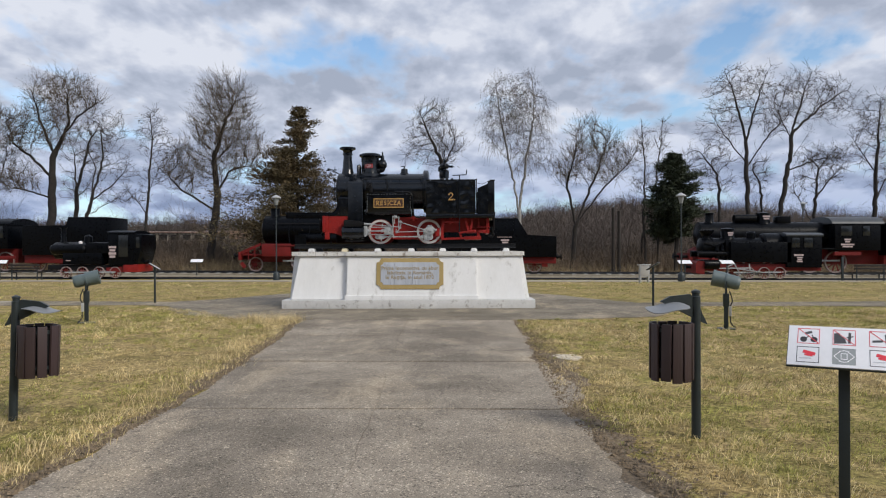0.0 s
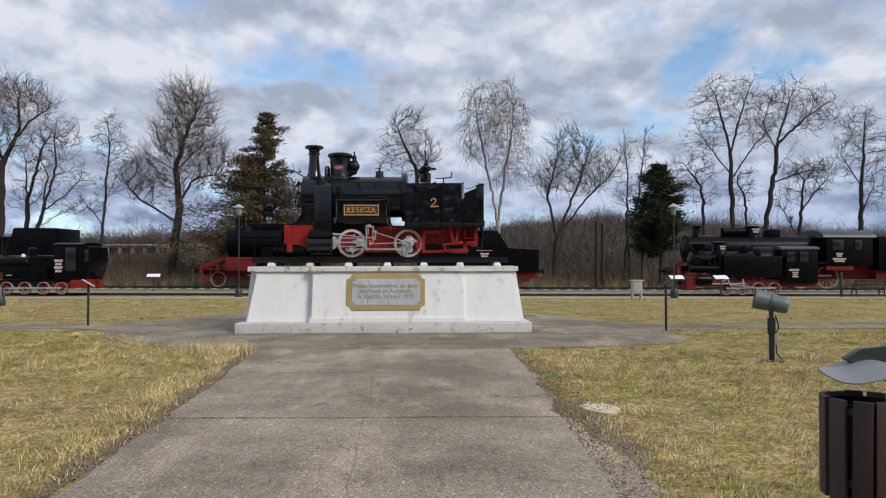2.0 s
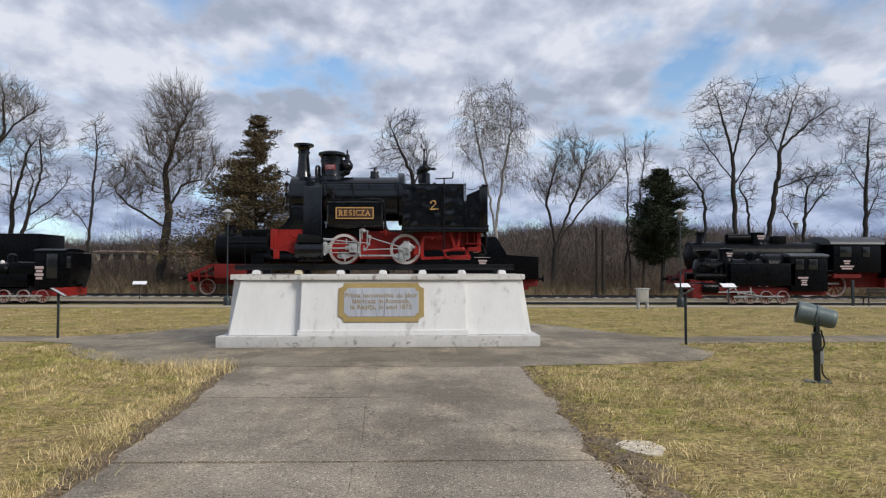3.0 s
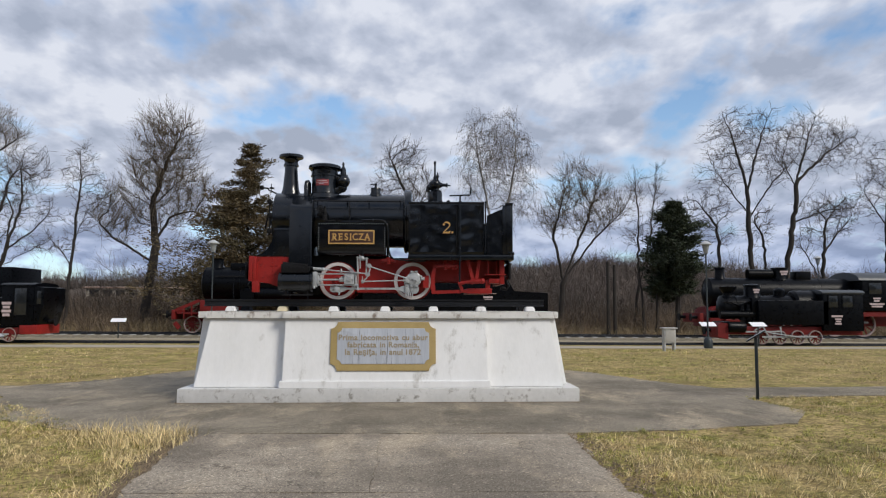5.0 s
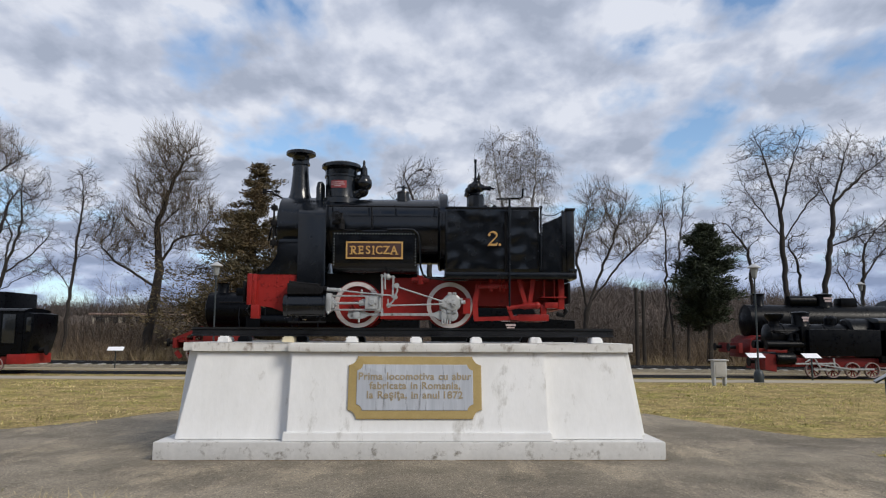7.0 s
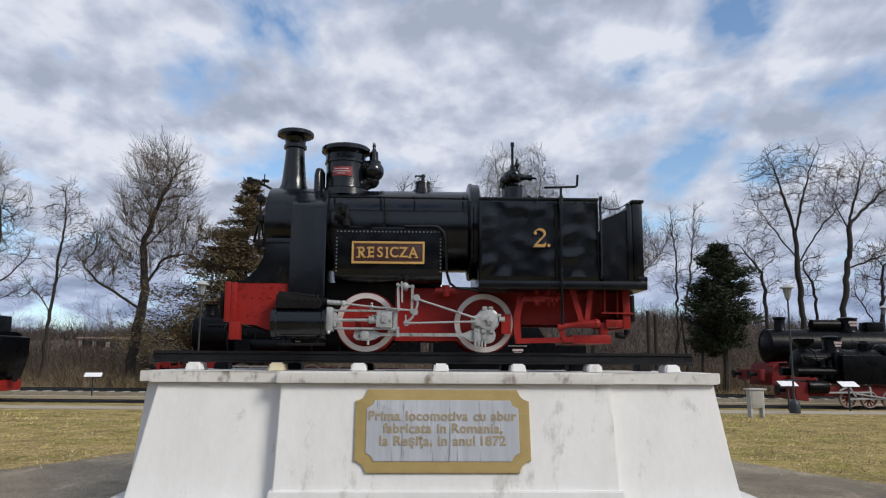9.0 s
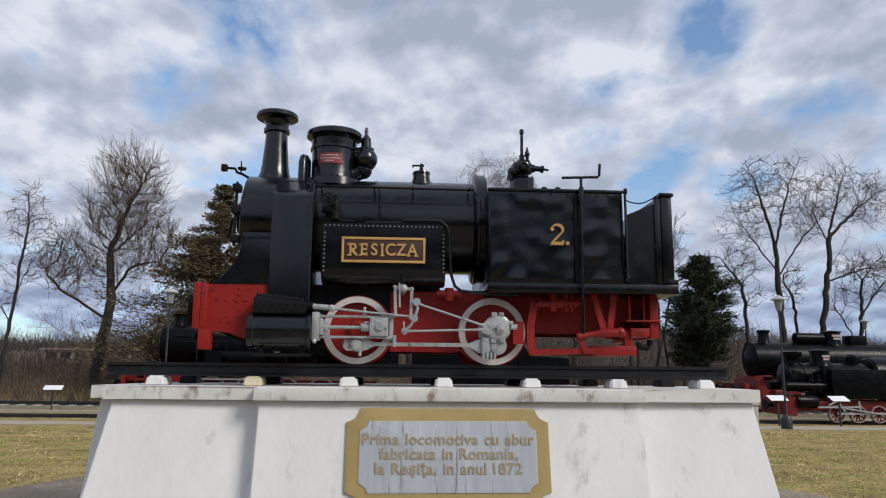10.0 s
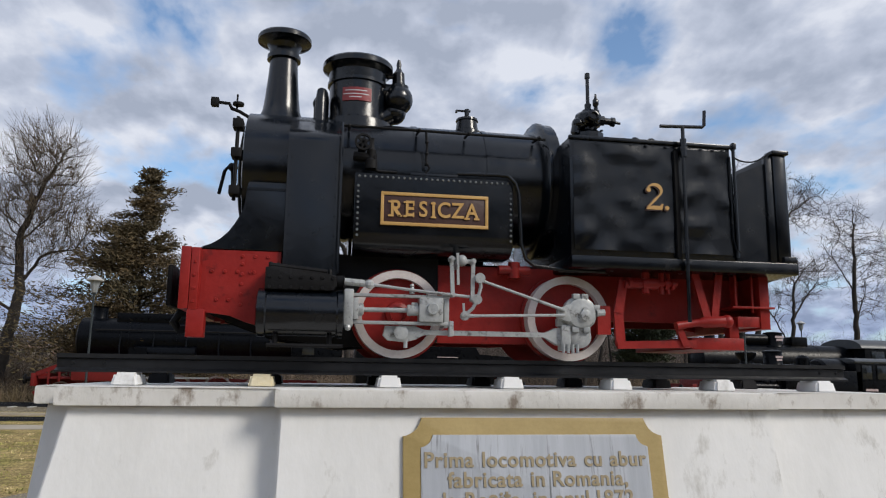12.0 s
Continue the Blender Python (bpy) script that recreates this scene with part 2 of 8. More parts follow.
def grass_ground():
    """Winter turf: straw, green and bare brown in patches at three scales."""
    m = bpy.data.materials.new("winter_turf")
    m.use_nodes = True
    n, l = m.node_tree.nodes, m.node_tree.links
    p = n["Principled BSDF"]
    p.inputs["Roughness"].default_value = 0.95
    p.inputs["Specular IOR Level"].default_value = 0.15
    tc = n.new("ShaderNodeTexCoord")

    def nz(s, d, lo, hi, off=0.0):
        mp = n.new("ShaderNodeMapping")
        mp.inputs["Location"].default_value = (off, off * 0.7, 0)
        l.new(tc.outputs["Object"], mp.inputs[0])
        t = n.new("ShaderNodeTexNoise")
        t.inputs["Scale"].default_value, t.inputs["Detail"].default_value, t.inputs["Roughness"].default_value = s, d, 0.65
        l.new(mp.outputs[0], t.inputs["Vector"])
        r = n.new("ShaderNodeMapRange")
        r.inputs["From Min"].default_value, r.inputs["From Max"].default_value = lo, hi
        l.new(t.outputs["Fac"], r.inputs["Value"])
        return r.outputs[0], t.outputs["Fac"]

    def mix(f, a, b):
        x = n.new("ShaderNodeMix")
        x.data_type = "RGBA"
        l.new(f, x.inputs[0])
        for i, v in ((6, a), (7, b)):
            if isinstance(v, tuple):
                x.inputs[i].default_value = (*v, 1)
            else:
                l.new(v, x.inputs[i])
        return x.outputs[2]

    f_patch, _ = nz(0.28, 5, 0.46, 0.66)
    f_mid, _ = nz(1.6, 5, 0.38, 0.66, 5.0)
    f_fine, h = nz(22.0, 4, 0.34, 0.68, 9.0)
    f_bare, _ = nz(0.9, 6, 0.60, 0.72, 21.0)
    f_tuft, _ = nz(6.5, 3, 0.30, 0.70, 13.0)
    straw = mix(f_fine, (0.11, 0.080, 0.038), (0.50, 0.382, 0.185))
    green = mix(f_fine, (0.056, 0.058, 0.016), (0.32, 0.295, 0.084))
    c = mix(f_mid, straw, mix(f_patch, green, straw))
    c = mix(f_bare, c, (0.15, 0.105, 0.06))
    # bright tufts and shaded gaps between them, put into the turf colour
    tuft = n.new("ShaderNodeMix")
    tuft.data_type, tuft.blend_type = "RGBA", "MULTIPLY"
    tuft.inputs[0].default_value = 1.0
    l.new(c, tuft.inputs[6])
    f_soft, _ = nz(1.25, 5, 0.34, 0.66, 31.0)
    l.new(mix(f_soft, mix(f_tuft, (0.42, 0.40, 0.36), (1.12, 1.09, 1.0)), mix(f_tuft, (0.85, 0.83, 0.78), (1.9, 1.86, 1.76))), tuft.inputs[7])
    c = tuft.outputs[2]
    # brown leaf litter under the brush beyond the tracks
    sep = n.new("ShaderNodeSeparateXYZ")
    l.new(tc.outputs["Object"], sep.inputs[0])
    edge = n.new("ShaderNodeMapRange")
    edge.inputs["From Min"].default_value, edge.inputs["From Max"].default_value = 50.0, 56.0
    l.new(sep.outputs["Y"], edge.inputs["Value"])
    c = mix(edge.outputs[0], c, mix(f_mid, (0.075, 0.056, 0.042), (0.125, 0.098, 0.074)))
    l.new(c, p.inputs["Base Color"])
    b = n.new("ShaderNodeBump")
    b.inputs["Strength"].default_value, b.inputs["Distance"].default_value = 0.8, 0.03
    l.new(h, b.inputs["Height"])
    l.new(b.outputs[0], p.inputs["Normal"])
    return m


M_TURF = grass_ground()
M_BLADE = mat("straw_blades", (0.25, 0.19, 0.09), (0.88, 0.715, 0.40), 1.4, 0.85, 0, 0.0, 7, island=0.65, spec=0.2)
M_BLADEGREEN = mat("green_blades", (0.105, 0.112, 0.030), (0.57, 0.54, 0.165), 1.4, 0.85, 0, 0.0, 7, island=0.65, spec=0.2)

def asphalt_surface(name, dark, light, tan):
    """Old asphalt: broad worn patches, tan dust stains, aggregate, pale stones and fine cracks."""
    m = bpy.data.materials.new(name)
    m.use_nodes = True
    n, l = m.node_tree.nodes, m.node_tree.links
    p = n["Principled BSDF"]
    p.inputs["Specular IOR Level"].default_value = 0.3
    p.inputs["Roughness"].default_value = 0.86
    tc = n.new("ShaderNodeTexCoord")

    def nz(s, d, lo, hi, off=(0, 0, 0), stretch=(1, 1, 1)):
        mp = n.new("ShaderNodeMapping")
        mp.inputs["Location"].default_value = off
        mp.inputs["Scale"].default_value = stretch
        l.new(tc.outputs["Object"], mp.inputs[0])
        t = n.new("ShaderNodeTexNoise")
        t.inputs["Scale"].default_value, t.inputs["Detail"].default_value, t.inputs["Roughness"].default_value = s, d, 0.65
        l.new(mp.outputs[0], t.inputs["Vector"])
        r = n.new("ShaderNodeMapRange")
        r.inputs["From Min"].default_value, r.inputs["From Max"].default_value = lo, hi
        l.new(t.outputs["Fac"], r.inputs["Value"])
        return r.outputs[0], t

    def mix(f, a, b, kind="MIX", scale=None):
        x = n.new("ShaderNodeMix")
        x.data_type, x.blend_type = "RGBA", kind
        if scale is not None:
            k = n.new("ShaderNodeMath")
            k.operation = "MULTIPLY"
            k.inputs[1].default_value = scale
            l.new(f, k.inputs[0])
            f = k.outputs[0]
        if isinstance(f, (int, float)):
            x.inputs[0].default_value = f
        else:
            l.new(f, x.inputs[0])
        for i, v in ((6, a), (7, b)):
            if isinstance(v, tuple):
                x.inputs[i].default_value = (*v, 1)
            else:
                l.new(v, x.inputs[i])
        return x.outputs[2]

    broad, _ = nz(0.55, 6, 0.38, 0.62, (3, 1, 0))
    mid, _ = nz(2.6, 6, 0.34, 0.68, (7, 2, 0), (1, 0.55, 1))
    dust, _ = nz(0.75, 7, 0.52, 0.68, (11, 4, 0), (1.5, 0.6, 1))
    soil, _ = nz(1.7, 7, 0.60, 0.74, (17, 9, 0))
    grain, gt = nz(75, 3, 0.30, 0.70)
    c = mix(broad, dark, light)
    c = mix(mid, c, tuple(0.80 * v for v in dark), scale=0.28)
    c = mix(dust, c, tan, scale=0.75)
    c = mix(soil, c, tuple(v * 0.62 for v in dark), scale=0.6)
    c = mix(1.0, c, mix(grain, (0.66, 0.66, 0.66), (1.34, 1.34, 1.34)), "MULTIPLY")
    for s_scale, lo, tone in ((88.0, 0.89, 1.75), (70.0, 0.90, 0.52), (34.0, 0.985, 1.5)):
        vt = n.new("ShaderNodeTexVoronoi")
        vt.inputs["Scale"].default_value = s_scale
        l.new(tc.outputs["Object"], vt.inputs["Vector"])
        sp = n.new("ShaderNodeSeparateColor")
        l.new(vt.outputs["Color"], sp.inputs[0])
        r = n.new("ShaderNodeMapRange")
        r.inputs["From Min"].default_value, r.inputs["From Max"].default_value = lo, lo + 0.01
        l.new(sp.outputs[1], r.inputs["Value"])
        c = mix(r.outputs[0], c, mix(1.0, c, (tone,) * 3, "MULTIPLY"))
    # wandering hair cracks
    warp = n.new("ShaderNodeVectorMath")
    warp.operation = "MULTIPLY_ADD"
    _, wt = nz(1.3, 4, 0, 1, (5, 5, 0))
    l.new(wt.outputs["Color"], warp.inputs[0])
    warp.inputs[1].default_value = (0.9, 0.9, 0.9)
    l.new(tc.outputs["Object"], warp.inputs[2])
    ck = n.new("ShaderNodeTexVoronoi")
    ck.feature = "DISTANCE_TO_EDGE"
    ck.inputs["Scale"].default_value = 0.36
    l.new(warp.outputs[0], ck.inputs["Vector"])
    cr = n.new("ShaderNodeMapRange")
    cr.inputs["From Min"].default_value, cr.inputs["From Max"].default_value = 0.0015, 0.004
    cr.inputs["To Min"].default_value, cr.inputs["To Max"].default_value = 1, 0
    l.new(ck.outputs["Distance"], cr.inputs["Value"])
    gate, _ = nz(0.6, 2, 0.46, 0.54, (31, 8, 0))
    both = n.new("ShaderNodeMath")
    both.operation = "MULTIPLY"
    l.new(cr.outputs[0], both.inputs[0])
    l.new(gate, both.inputs[1])
    c = mix(both.outputs[0], c, (0.07, 0.058, 0.044), scale=0.6)
    l.new(c, p.inputs["Base Color"])
    b = n.new("ShaderNodeBump")
    b.inputs["Strength"].default_value, b.inputs["Distance"].default_value = 1.0, 0.012
    l.new(gt.outputs["Fac"], b.inputs["Height"])
    l.new(b.outputs[0], p.inputs["Normal"])
    return m


M_ASPHALT = asphalt_surface("worn_asphalt", (0.185, 0.156, 0.120), (0.370, 0.315, 0.246), (0.45, 0.368, 0.265))
M_FORECOURT = asphalt_surface("worn_dark_asphalt", (0.140, 0.119, 0.088), (0.285, 0.244, 0.184), (0.42, 0.345, 0.245))
M_DRYWEED = mat("tan_dry_weed", (0.15, 0.11, 0.06), (0.30, 0.235, 0.14), 3, 0.9, 0, 0.0, 20, island=0.4)
M_RIVET = mat("worn_grey_rivet_heads", (0.09, 0.10, 0.105), (0.15, 0.16, 0.165), 9, 0.4, 0, 0.0, 40)
M_CAPWASH = mat("weathered_white_wash", (0.58, 0.57, 0.54), (0.73, 0.72, 0.70), 2.2, 0.85, 0, 0.2, 18, (0.24, 0.20, 0.165), 0.46, streak=0.6)

# ---- mesh tools ----
def finish(name, bm, material, smooth=True):
    bmesh.ops.recalc_face_normals(bm, faces=bm.faces)
    if smooth:
        for f in bm.faces:
            f.smooth = True
        for e in bm.edges:
            if len(e.link_faces) == 2 and e.calc_face_angle(3.2) > 0.6:
                e.smooth = False
    me = bpy.data.meshes.new(name)
    bm.to_mesh(me)
    bm.free()
    me.materials.append(material)
    return me


def part(name, bm, material, parent, label=""):
    ob = new(name, finish(name, bm, material))
    if parent:
        ob.parent = parent
    if label:
        tagged(ob, label)
    return ob


def thing(name, m, label, category, group="", kind=""):
    e = new(name)
    e.empty_display_size = 0.2
    e.matrix_world = m
    return tagged(e, label, category, group, kind)


def solo(name, bm, material, label, category, group="", kind=""):
    return tagged(new(name, finish(name, bm, material)), label, category, group, kind)


def box(bm, x0, x1, y0, y1, z0, z1, bevel=0.0):
    v = [bm.verts.new((x, y, z)) for x in (x0, x1) for y in (y0, y1) for z in (z0, z1)]
    fs = [bm.faces.new([v[i] for i in q]) for q in ((0, 1, 3, 2), (4, 6, 7, 5), (0, 4, 5, 1), (2, 3, 7, 6), (0, 2, 6, 4), (1, 5, 7, 3))]
    if bevel:
        es = list({e for f in fs for e in f.edges})
        bmesh.ops.bevel(bm, geom=es, offset=bevel, segments=2, affect="EDGES", profile=0.6)
    return v


def prism(bm, pts, axis, a, b, bevel=0.0):
    """Extrude a closed outline. axis 'y': points are (x, z); 'x': (y, z); 'z': (x, y)."""
    def at(p, d):
        return {"y": (p[0], d, p[1]), "x": (d, p[0], p[1]), "z": (p[0], p[1], d)}[axis]
    lo = [bm.verts.new(at(p, a)) for p in pts]
    hi = [bm.verts.new(at(p, b)) for p in pts]
    n = len(pts)
    fs = [bm.faces.new(lo), bm.faces.new(hi[::-1])]
    for i in range(n):
        fs.append(bm.faces.new([lo[i], hi[i], hi[(i + 1) % n], lo[(i + 1) % n]]))
    if bevel:
        es = list({e for f in fs[:2] for e in f.edges})
        bmesh.ops.bevel(bm, geom=es, offset=bevel, segments=2, affect="EDGES", profile=0.6)


def tube(bm, pts, radii, seg=10, caps=True):
    """A tapered tube along points."""
    pts = [Vector(p) for p in pts]
    if isinstance(radii, (int, float)):
        radii = [radii] * len(pts)
    rings = []
    ref = None
    for i, p in enumerate(pts):
        d = (pts[min(i + 1, len(pts) - 1)] - pts[max(i - 1, 0)]).normalized()
        if ref is None:
            ref = d.orthogonal().normalized()
        u = (ref - d * ref.dot(d)).normalized()
        ref = u
        w = d.cross(u)
        rings.append([bm.verts.new(p + (u * math.cos(a) + w * math.sin(a)) * radii[i]) for a in (2 * math.pi * k / seg for k in range(seg))])
    for r0, r1 in zip(rings, rings[1:]):
        for k in range(seg):
            bm.faces.new([r0[k], r0[(k + 1) % seg], r1[(k + 1) % seg], r1[k]])
    if caps:
        bm.faces.new(rings[0][::-1])
        bm.faces.new(rings[-1])


def lathe(bm, c, profile, axis="z", seg=28):
    """Turn (radius, along) pairs round an axis through c; radius 0 closes an end."""
    c = Vector(c)
    e = {"z": ((1, 0, 0), (0, 1, 0), (0, 0, 1)), "y": ((1, 0, 0), (0, 0, 1), (0, 1, 0)), "x": ((0, 1, 0), (0, 0, 1), (1, 0, 0))}[axis]
    u, w, d = (Vector(k) for k in e)
    rings = []
    for r, h in profile:
        if r <= 1e-6:
            rings.append([bm.verts.new(c + d * h)])
        else:
            rings.append([bm.verts.new(c + d * h + (u * math.cos(a) + w * math.sin(a)) * r) for a in (2 * math.pi * k / seg for k in range(seg))])
    for r0, r1 in zip(rings, rings[1:]):
        if len(r0) == 1 and len(r1) == 1:
            continue
        for k in range(seg):
            j = (k + 1) % seg
            if len(r0) == 1:
                bm.faces.new([r0[0], r1[j], r1[k]])
            elif len(r1) == 1:
                bm.faces.new([r0[k], r0[j], r1[0]])
            else:
                bm.faces.new([r0[k], r0[j], r1[j], r1[k]])
    if len(rings[0]) > 1:
        bm.faces.new(rings[0][::-1])
    if len(rings[-1]) > 1:
        bm.faces.new(rings[-1])


def ball(bm, c, r, seg=12):
    prof = [(r * math.sin(math.pi * i / (seg // 2)), -r * math.cos(math.pi * i / (seg // 2))) for i in range(seg // 2 + 1)]
    prof[0], prof[-1] = (0, -r), (0, r)
    lathe(bm, c, prof, "z", seg)


def ring(bm, c, r_out, r_in, y0, y1, seg=40):
    """A flat hoop about the y axis."""
    lathe_pts = [(r_in, y0), (r_out, y0), (r_out, y1), (r_in, y1), (r_in, y0)]
    c = Vector(c)
    rings = [[bm.verts.new(c + Vector((math.cos(a) * r, h, math.sin(a) * r))) for a in (2 * math.pi * k / seg for k in range(seg))] for r, h in lathe_pts[:-1]]
    for i in range(4):
        a, b = rings[i], rings[(i + 1) % 4]
        for k in range(seg):
            j = (k + 1) % seg
            bm.faces.new([a[k], a[j], b[j], b[k]])


def bar(bm, p, q, wide, thick, up=(0, 1, 0)):
    """A flat bar from p to q; thick is measured along up."""
    p, q, t = Vector(p), Vector(q), Vector(up).normalized()
    s = (q - p).cross(t).normalized() * (wide / 2)
    t = t * (thick / 2)
    v = [bm.verts.new(o + a * s + b * t) for o in (p, q) for a in (-1, 1) for b in (-1, 1)]
    for f in ((0, 1, 3, 2), (4, 6, 7, 5), (0, 4, 5, 1), (2, 3, 7, 6), (0, 2, 6, 4), (1, 5, 7, 3)):
        bm.faces.new([v[i] for i in f])


def rivets(bm, pts, r=0.009, axis=(0, -1, 0)):
    """Round rivet heads, low domes on a face."""
    d = Vector(axis)
    u = d.orthogonal().normalized()
    w = d.cross(u)
    for p in pts:
        p = Vector(p)
        base = [bm.verts.new(p + (u * math.cos(a) + w * math.sin(a)) * r) for a in (math.pi * k / 3 for k in range(6))]
        mid = [bm.verts.new(p + d * r * 0.5 + (u * math.cos(a) + w * math.sin(a)) * r * 0.7) for a in (math.pi * k / 3 for k in range(6))]
        for k in range(6):
            bm.faces.new([base[k], base[(k + 1) % 6], mid[(k + 1) % 6], mid[k]])
        bm.faces.new(mid)


def lettering(name, body, size, m, material, parent, depth=0.004, align="CENTER", weight=0.0, spacing=1.0):
    """Raised letters in the built-in font as a mesh."""
    cu = bpy.data.curves.new(name, "FONT")
    cu.body, cu.size, cu.extrude, cu.align_x, cu.align_y, cu.offset, cu.space_character = body, size, depth, align, "CENTER" if align == "CENTER" else "TOP_BASELINE", weight, spacing
    tmp = new(name, cu)
    dg = bpy.context.evaluated_depsgraph_get()
    me = bpy.data.meshes.new_from_object(tmp.evaluated_get(dg))
    bpy.data.objects.remove(tmp)
    me.materials.clear()
    me.materials.append(material)
    ob = new(name, me)
    ob.parent = parent
    ob.matrix_local = m
    return ob


def joined(name, verts, faces, material, label="", category="", kind="stuff", parent=None):
    me = bpy.data.meshes.new(name)
    me.from_pydata(verts, [], faces)
    me.materials.append(material)
    me.update()
    ob = new(name, me)
    if parent:
        ob.parent = parent
    return tagged(ob, label, category, "", kind)

# ---- ground ----
def land(x, y):
    """Height of the ground: flat park falling slightly to the tracks and eastward, a low wooded hill far behind to the right, faint ridges elsewhere."""
    fall = -(0.175 + 0.005 * max(-60.0, min(60.0, x))) * min(1.0, max(0.0, (y - 30.0) / 12.0))
    if y < 75:
        return fall
    far = min(1.0, (y - 75) / 90.0)
    hill = 6.5 * math.exp(-((x - 36) / 34.0) ** 2) + 3.2 * math.exp(-((x - 110) / 60.0) ** 2)
    left = 1.6 + 0.8 * math.sin(x * 0.02) + 4.6 / (1 + math.exp((x + 8) / 7.0))
    return fall + far * far * (3 - 2 * far) * (hill + left) * (1 + 0.12 * noise.noise((x * 0.03, y * 0.02, 0)))


def spaced(a, b, n, p):
    return [a + (b - a) * (i / n) ** p for i in range(n + 1)]


ys = spaced(-60, -600, 10, 2)[::-1] + [v for v in range(-54, 76, 6)] + spaced(80, 1600, 44, 2.2)
xs = [-v for v in spaced(66, 1600, 26, 2.0)[::-1]] + [v for v in range(-60, 61, 6)] + spaced(66, 1600, 26, 2.0)
gv = [(x, y, land(x, y)) for y in ys for x in xs]
nx = len(xs)
gf = [(j * nx + i, j * nx + i + 1, (j + 1) * nx + i + 1, (j + 1) * nx + i) for j in range(len(ys) - 1) for i in range(nx - 1)]
ground = joined("ground", gv, gf, M_TURF, "winter lawn of straw and green grass", "ground", "structure")
for f in ground.data.polygons:
    f.use_smooth = True


def rough_edge(pts, step=0.18, amp=0.05, seed=0, amps=None):
    """A closed outline with a frayed edge; amps gives each side its own amount."""
    out = []
    for i, p in enumerate(pts):
        q = pts[(i + 1) % len(pts)]
        d = math.hypot(q[0] - p[0], q[1] - p[1])
        k = max(1, int(d / step))
        if amps:
            amp = amps[i]
        nrm = ((q[1] - p[1]) / d, -(q[0] - p[0]) / d)
        for j in range(k):
            f = j / k
            x, y = p[0] + (q[0] - p[0]) * f, p[1] + (q[1] - p[1]) * f
            a = amp * (noise.noise((x * 1.3, y * 1.3, seed)) + 0.6 * noise.noise((x * 5, y * 5, seed + 3))) if j else 0
            out.append((x + nrm[0] * a, y + nrm[1] * a))
    return out


def sheet(bm, pts, z0, z1):
    """A thin slab with a flat top on a frayed outline."""
    lo, hi = [bm.verts.new((x, y, z0)) for x, y in pts], [bm.verts.new((x, y, z1)) for x, y in pts]
    f = bm.faces.new(hi)
    f.normal_update()
    if f.normal.z < 0:
        f.normal_flip()
    for i in range(len(pts)):
        j = (i + 1) % len(pts)
        bm.faces.new([lo[i], lo[j], hi[j], hi[i]])
    bmesh.ops.triangulate(bm, faces=[f])


path = thing("pavement", Matrix(), "worn grey asphalt path in cast bays with open joints", "path", kind="structure")
L_EDGE = [(-2.75, 1.0), (-2.72, 3.9), (-2.7, 6.75), (-2.86, 9.6), (-3.05, 12.5), (-3.42, 15.25)]
R_EDGE = [(1.6, 1.0), (1.22, 3.9), (0.92, 6.75), (0.98, 9.6), (1.05, 12.5), (1.08, 15.25)]
C_LINE = [-0.75, -0.75, -0.8, -0.93, -1.06, -1.14]
bm = bmesh.new()
sheet(bm, [(-2.6, -6), (1.7, -6), (1.4, 2), (1.0, 6.75), (1.1, 15.3), (-3.3, 15.3), (-2.75, 9.6), (-2.6, 5)], 0.001, 0.007)
part("joint_bed", bm, M_DIRT, path, "brown dirt in the joints")
rng = random.Random(4)
for i in range(5):
    for side in (0, 1):
        g = 0.017
        if side == 0:
            q = [(L_EDGE[i][0], L_EDGE[i][1] + g), (C_LINE[i] - 0.002, L_EDGE[i][1] + g), (C_LINE[i + 1] - 0.002, L_EDGE[i + 1][1] - g), (L_EDGE[i + 1][0], L_EDGE[i + 1][1] - g)]
        else:
            mids = ([(1.45, 2.5)], [(1.10, 5.3)], [(1.25, 7.35), (1.20, 8.4)], [(1.02, 11.0)], [(1.12, 14.0)])[i]
            q = [(C_LINE[i] + 0.002, R_EDGE[i][1] + g), (R_EDGE[i][0], R_EDGE[i][1] + g), *mids, (R_EDGE[i + 1][0] + 0.02, R_EDGE[i + 1][1] - g), (C_LINE[i + 1] + 0.002, R_EDGE[i + 1][1] - g)]
        bm = bmesh.new()
        sheet(bm, rough_edge(q, 0.09, 0, i * 2, (0.02, 0.045, 0.02, 0.10) if side == 0 else (0.02, *(0.12,) * (len(mids) + 1), 0.02, -0.045)), 0.002, 0.016 + rng.uniform(-0.003, 0.003))
        part("slab", bm, M_ASPHALT, path)
# forecourt round the monument, and the start of the path behind the camera
bm = bmesh.new()
sheet(bm, rough_edge([(-3.45, 15.28), (1.06, 15.28), (2.6, 15.5), (4.25, 15.95), (4.9, 17.0), (4.75, 18.6), (7.0, 18.95), (14, 18.7), (14.2, 20.55), (7.6, 20.3), (4.8, 20.1), (4.0, 21.5), (3.1, 23.6), (1.5, 25.4), (-2.8, 25.6), (-6.0, 24.3), (-7.2, 21.8), (-8.3, 20.6), (-13, 21.0), (-13, 19.25), (-8.6, 19.55), (-7.7, 19.0), (-7.2, 17.8), (-6.2, 16.4), (-5.2, 15.75), (-4.3, 15.4)], 0.15, 0.09, 30), 0.001, 0.014)
part("forecourt", bm, M_FORECOURT, path, "worn asphalt round the monument")
for q in ([(14.03, 18.7), (40, 18.2), (40, 20.2), (14.23, 20.55)], [(-13.03, 21.0), (-40, 22.2), (-40, 20.2), (-13.03, 19.25)]):
    bm = bmesh.new()
    sheet(bm, rough_edge(q, 0.3, 0.09, 33), 0.001, 0.014)
    part("side_path", bm, M_GRAVEL, path, "pale side path across the lawn")
bm = bmesh.new()
